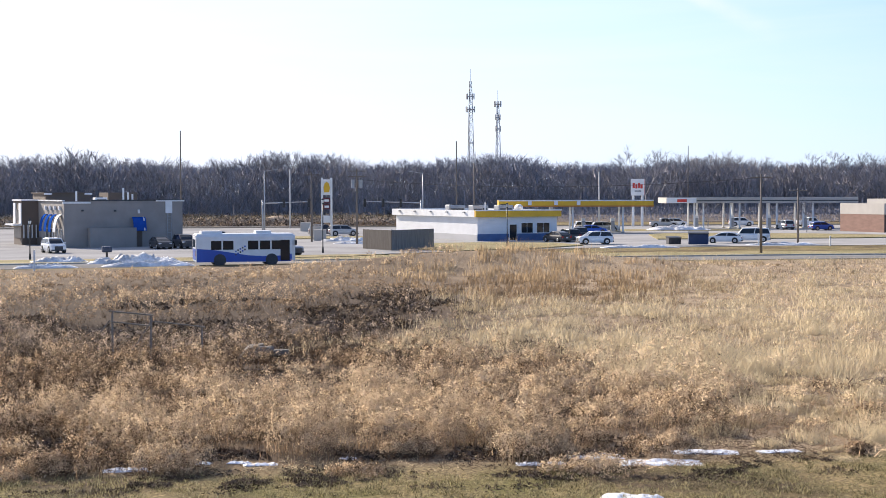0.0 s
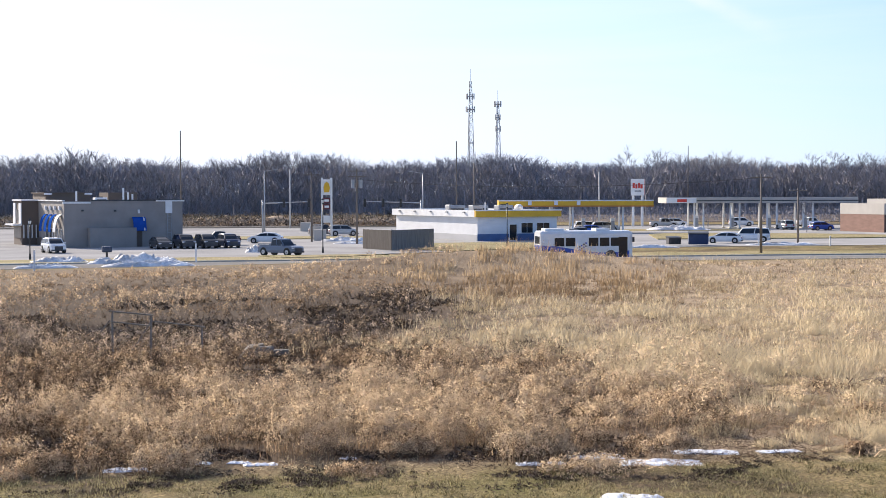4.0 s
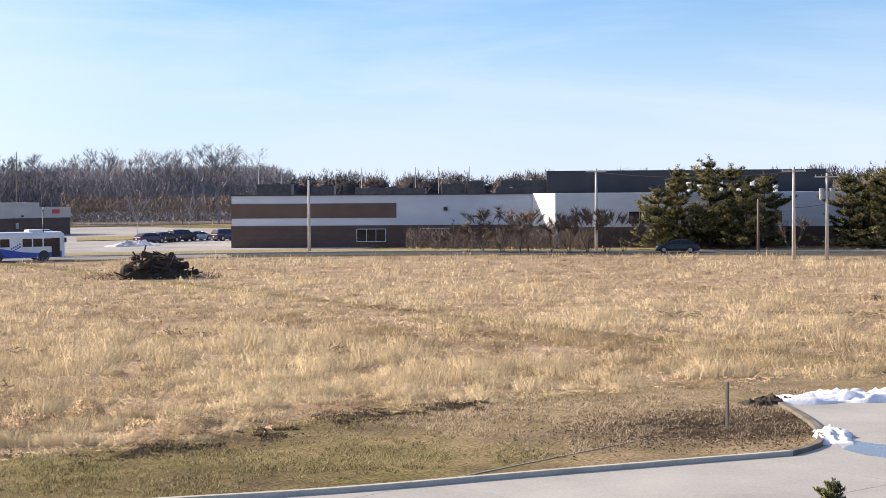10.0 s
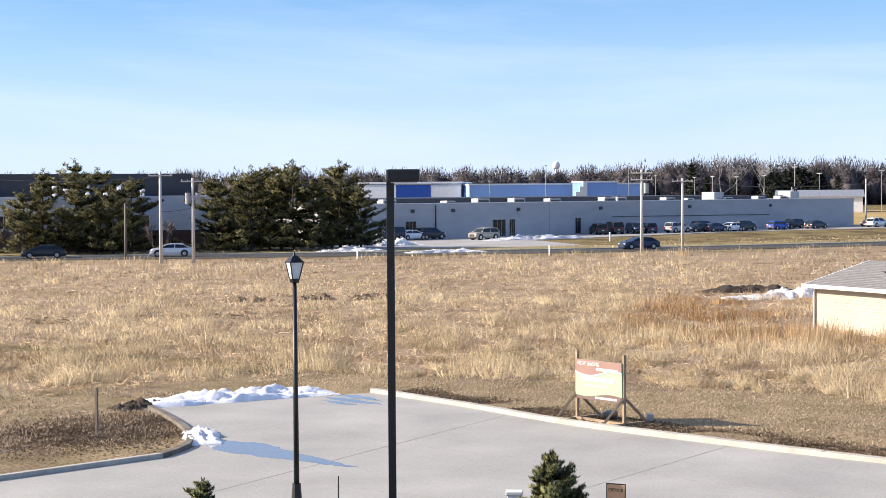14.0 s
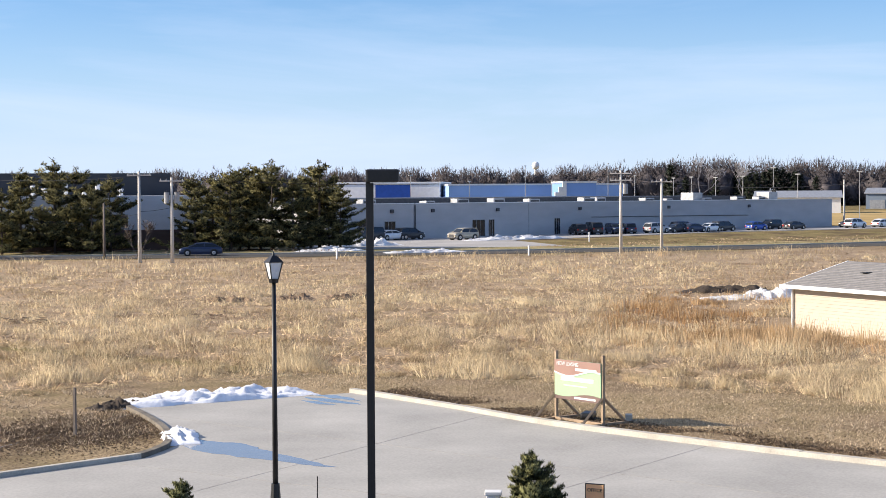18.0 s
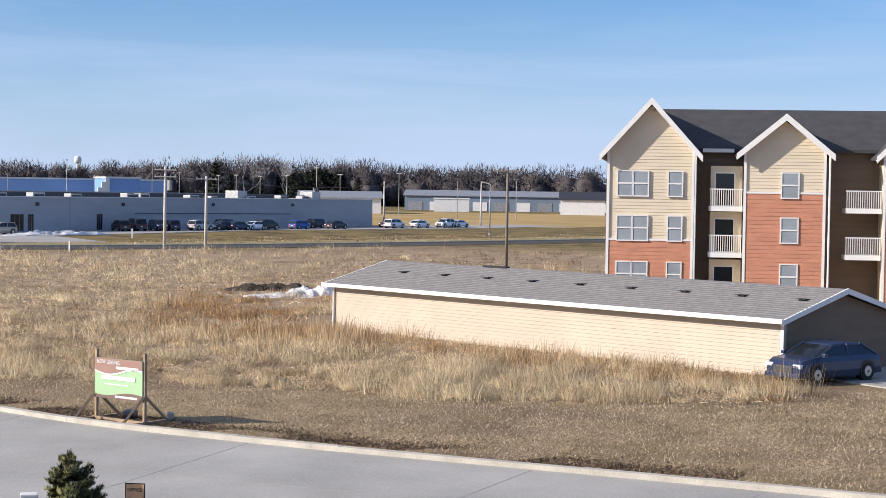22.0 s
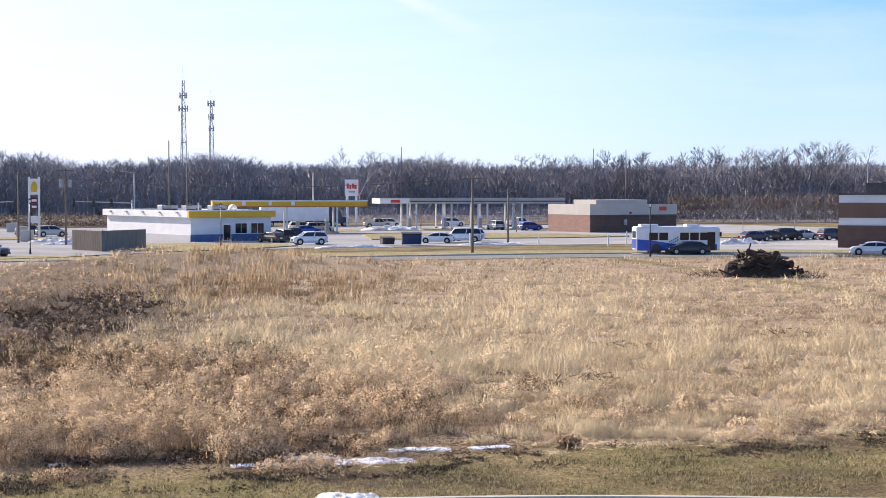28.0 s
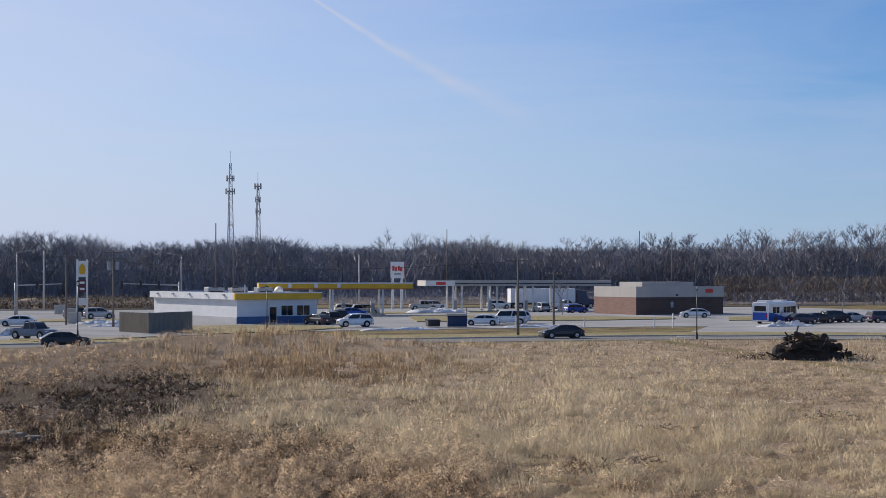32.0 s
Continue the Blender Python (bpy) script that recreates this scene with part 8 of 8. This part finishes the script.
    for x, l_ in ((-o + 1.6, 2.0), (o - 3.0, 1.5)):
        part("roof_unit", bx(x - l_ / 2, x + l_ / 2, -0.75, 0.75, z1 - 0.02, z1 + 0.24, bevel=0.06), M_WHITE, b)
    return b


BUS = city_bus()


def lorry():
    t = thing("box_lorry", pose(0, 0, 0), "white articulated lorry with a box trailer", "lorry")
    part("trailer_box", bx(-10.5, 3.2, -1.28, 1.28, 1.15, 4.0, bevel=0.04), M_WHITE, t)
    part("chassis", bx(-10.3, 6.5, -0.45, 0.45, 0.75, 1.14), M_DARK, t)
    part("cab", loft(bmesh.new(), [[(x, -w, 0.6), (x, w, 0.6), (x, w, z), (x, -w, z)] for x, w, z in ((3.6, 1.2, 3.7), (5.4, 1.2, 3.4), (6.0, 1.15, 2.0), (7.3, 1.05, 1.8), (7.4, 1.0, 0.9))]), P_NAVY, t, "dark tractor cab")
    part("windscreen", bx(5.5, 5.75, -1.0, 1.0, 2.1, 2.9), M_GLASS, t)
    for x in (-9.6, -8.4, 3.2, 4.4, 6.5):
        for s in (-1, 1):
            wheel(t, x, s * 1.1, 0.5, s)
    return t


TRUCK = lorry()
MOVERS = {
    "dark_west": car("sedan", P_DARK, pose(0, 0, 0), "dark grey sedan driving along the street", "cars on the street"),
    "white_a": car("sedan", P_WHITE, pose(0, 0, 0), "white sedan driving along the street", "cars on the street"),
    "white_b": car("sedan", P_WHITE, pose(0, 0, 0), "white sedan driving along the street", "cars on the street"),
    "dark_b": car("sedan", P_NAVY, pose(0, 0, 0), "dark blue car driving along the street", "cars on the street"),
    "dark_c": car("sedan", P_DARK, pose(0, 0, 0), "black sedan driving along the street", "cars on the street"),
    "white_c": car("suv", P_WHITE, pose(0, 0, 0), "white sport utility car crossing the far lot", "cars on the lot"),
}

# ---- bins, boxes, small posts ----
def dumpster(m, lx, h, material, label):
    d = thing("dumpster", m, label, "dumpster")
    part("bin", loft(bmesh.new(), [[(-lx / 2, -0.7, 0.1), (lx / 2, -0.7, 0.1), (lx / 2, 0.7, 0.1), (-lx / 2, 0.7, 0.1)], [(-lx / 2, -0.95, h * 0.8), (lx / 2, -0.95, h * 0.8), (lx / 2, 0.8, h * 0.8), (-lx / 2, 0.8, h * 0.8)]]), material, d)
    part("lid", pr([(-1.0, h * 0.8), (0.85, h * 0.8), (0.75, h), (-0.9, h * 0.88)], "x", -lx / 2 - 0.05, lx / 2 + 0.05), M_BLACK, d)
    for k in range(3):
        part("rib", bx(-lx / 2 + lx * (k + 0.5) / 3 - 0.05, -lx / 2 + lx * (k + 0.5) / 3 + 0.05, -1.0, -0.7, 0.3, 0.42), material, d)
    return d


dumpster(pose(33.0, 217.5, 0.06, 0, 0, -5), 2.5, 1.75, mat("dark_blue_steel", (0.02, 0.045, 0.12), 0.15, 1, 0.6), "dark blue steel dumpster beside a snow bank")
dumpster(pose(30.0, 219, 0.06, 0, 0, 5), 1.6, 1.1, M_DARK, "low dark skip on the asphalt")
for x, y, z, lab in ((-34.2, 171, 0.06, "dark mailbox on a post"),):
    mb = thing("mailbox", pose(x, y, z, 0, 0, 20), lab, "mailbox")
    part("post", bx(-0.1, 0.1, -0.1, 0.1, 0, 0.9), M_DARK, mb)
    part("box", bx(-0.5, 0.5, -0.3, 0.3, 0.9, 1.5, bevel=0.12), mat("dark_blue_metal", (0.03, 0.05, 0.1), 0.1, 2, 0.5), mb)
for x, y, h in ((40.5, 216, 1.6), (57.5, 210, 1.5), (49.0, 213, 1.3), (150, 105, 1.1), (196, 127, 1.3), (-24.7, 168, 1.9), (-36.6, 150.5, 1.9), (60.5, 212, 1.9), (131, 116, 1.2)):
    solo("marker_post", bx(-0.07, 0.07, -0.07, 0.07, 0, h, bevel=0.02), M_WHITE, "white marker post beside the asphalt", "post", pose(x, y, 0.03), group="white marker posts")
for x, y in ((-20.5, 270), (-24.5, 300), (-17.8, 243)):
    solo("utility_cabinet", bx(-0.9, 0.9, -0.5, 0.5, 0, 1.6, bevel=0.05), M_CREAM, "pale utility cabinet on the verge", "cabinet", pose(x, y, 0.05))


def wire(a, b, sag, n=14):
    a, b = Vector(a), Vector(b)
    side = (b - a).cross(Vector((0, 0, 1))).normalized() * 0.02
    rings = []
    for k in range(n + 1):
        u = k / n
        p = a.lerp(b, u) - Vector((0, 0, 4 * sag * u * (1 - u)))
        rings.append([p + side, p + Vector((0, 0, 0.02)), p - side, p - Vector((0, 0, 0.02))])
    return loft(bmesh.new(), rings)


for a, b, s in (((120.6, 140.2, 5.6), (114.9, 128.2, 5.0), 0.5), ((114.9, 128.2, 8.8), (158.9, 98.8, 8.8), 1.0), ((114.9, 128.2, 5.2), (116.9, 125.6, 5.6), 0.1), ((158.9, 98.8, 8.9), (167.7, 98.8, 8.0), 0.2), ((167.7, 98.8, 8.1), (140.5, 52, 8.9), 1.2),
                ((113.7, 160.6, 9.2), (114.9, 128.2, 8.8), 0.6), ((35.5, 187.8, 8.5), (-11.6, 226.6, 8.7), 1.0)):
    solo("overhead_wire", wire(a, b, s), M_BLACK, "thin black overhead wire between poles", "wire", group="overhead wires")

# ---- a fading vapour trail high in the sky ----
M_TRAIL = bpy.data.materials.new("vapour")
M_TRAIL.use_nodes = True
tn, tl = M_TRAIL.node_tree.nodes, M_TRAIL.node_tree.links
tn.clear()
tt, te, tm, tnz, tco, tat = tn.new("ShaderNodeBsdfTransparent"), tn.new("ShaderNodeEmission"), tn.new("ShaderNodeMixShader"), tn.new("ShaderNodeTexNoise"), tn.new("ShaderNodeTexCoord"), tn.new("ShaderNodeAttribute")
tnz.inputs["Scale"].default_value, tnz.inputs["Detail"].default_value = 0.02, 5
tat.attribute_name = "thick"
tmul = tn.new("ShaderNodeMath")
tmul.operation = "MULTIPLY"
tl.new(tco.outputs["Object"], tnz.inputs["Vector"])
tl.new(tnz.outputs["Fac"], tmul.inputs[0])
tl.new(tat.outputs["Fac"], tmul.inputs[1])
tl.new(tmul.outputs[0], tm.inputs["Fac"])
# the trail glows: emission stands in for the sunlight on it
te.inputs["Color"].default_value = (0.86, 0.9, 1.0, 1)
te.inputs["Strength"].default_value = 0.75
tl.new(tt.outputs[0], tm.inputs[1])
tl.new(te.outputs[0], tm.inputs[2])
tl.new(tm.outputs[0], tn.new("ShaderNodeOutputMaterial").inputs["Surface"])


def sky_point(az, el, r=3800):
    return Vector((r * math.cos(radians(el)) * math.sin(radians(az)), r * math.cos(radians(el)) * math.cos(radians(az)), r * math.sin(radians(el)) + 7))


tv, tf, thick = [], [], []
for k in range(81):
    u = k / 80
    p = sky_point(3.1 + 8.4 * u, 9.7 - 4.6 * u - 0.25 * math.sin(u * 3.1))
    w = 3 + 34 * u ** 1.2
    for j in range(9):
        e = j / 4 - 1
        q = 6 * u * noise.noise((u * 12, 0, 3))
        tv.append((p.x + 0.5 * w * e + q, p.y, p.z + 0.85 * w * e + q))
        thick.append((1 - e * e) ** 2 * (1 - u) ** 0.7 * min(1, u * 20) * 1.5)
for k in range(80):
    for j in range(8):
        tf.append((9 * k + j, 9 * k + j + 1, 9 * k + j + 10, 9 * k + j + 9))
trail = mass("vapour_trail", tv, tf, M_TRAIL, "thin white fading vapour trail in the sky", "vapour trail")
trail.data.attributes.new("thick", "FLOAT", "POINT").data.foreach_set("value", np.array(thick, dtype=np.float32))
trail.visible_shadow = False


# ---- what moves ----
def street_at(az, off=0.0):
    """A place on the street at an azimuth, and the street's heading there."""
    for p, q in zip(ROAD_LINE, ROAD_LINE[1:]):
        a0, a1 = math.degrees(math.atan2(p.x, p.y)), math.degrees(math.atan2(q.x, q.y))
        if a0 <= az <= a1:
            u = (az - a0) / max(1e-6, a1 - a0)
            c, d = p.lerp(q, u), (q - p).normalized()
            return c + Vector((-d.y, d.x)) * off, heading(d.x, d.y)
    p = ROAD_LINE[0] if az < 0 else ROAD_LINE[-1]
    return p, 0.0


def on_street(rows, off, back=False, z=0.03):
    out = []
    for t, az in rows:
        p, h = street_at(az, off)
        out.append((t, pose(p.x, p.y, z, 0, 0, h + (180 if back else 0))))
    return out


def motions():
    bus_rows = on_street([(0, -6.9), (1, -4.1), (2, -1.2), (3, 1.4), (3.5, 3.0), (5.5, 8.5), (6, 9.85), (6.5, 11.1), (7, 12.15), (7.5, 13.1), (8.5, 14.2), (9.5, 15.0), (10, 15.6), (12, 16.6)], -2.8)
    for t, az, d, yaw in [(14, 17.2, 189, -6), (26, 17.6, 191, -6), (28.5, 17.65, 193, -2), (29, 17.85, 194, 1), (30, 18.4, 203, 13), (31, 18.9, 220, 30), (32, 19.3, 243, 46)]:
        x, y = polar(az, d)
        bus_rows.append((t, pose(x, y, 0.08, 0, 0, yaw)))
    walk(BUS, bus_rows)
    walk(TRUCK, [(t, pose(345 * math.sin(radians(a)), 338, 0.08, 0, 0, 5)) for t, a in ((0, -30), (14, -30), (22, -8), (28.5, 6.3), (29, 7.5), (30, 9.7), (31, 11.0), (32, 12.1))])
    walk(MOVERS["dark_west"], on_street([(0, 38), (14, 38), (24, 27), (28.5, 17.2), (29, 16.4), (30, 15.1), (31, 13.7), (32, 12.4)], 2.0, True))
    walk(MOVERS["white_a"], on_street([(0, 62), (6, 61), (10.5, 46.8), (11, 44.6), (12, 40.9), (13, 37.3), (15, 30), (20, 24.5), (32, 24)], 2.0, True))
    walk(MOVERS["white_b"], on_street([(0, 66), (7, 65), (12, 49.1), (13, 45.6), (14, 42.2), (15, 38.2), (17, 31), (22, 27.5), (32, 27)], 2.0, True))
    walk(MOVERS["dark_b"], on_street([(0, 76), (8, 75.5), (14, 58.3), (14.5, 56.6), (15.5, 52.8), (18, 43.9), (19, 39.9), (20, 36), (24, 30.5), (32, 30)], 2.0, True))
    walk(MOVERS["dark_c"], on_street([(0, -40), (26, -38), (30, -14), (31, -9.5), (32, -4.6)], -1.9))
    walk(MOVERS["white_c"], [(t, pose(x, y, 0.08, 0, 0, 174)) for t, x, y in ((0, 92, 250), (3, 84, 247), (5.5, 62, 243), (6, 57.6, 242), (7.5, 48, 240), (12, 44, 236), (32, 44, 236))])


motions()
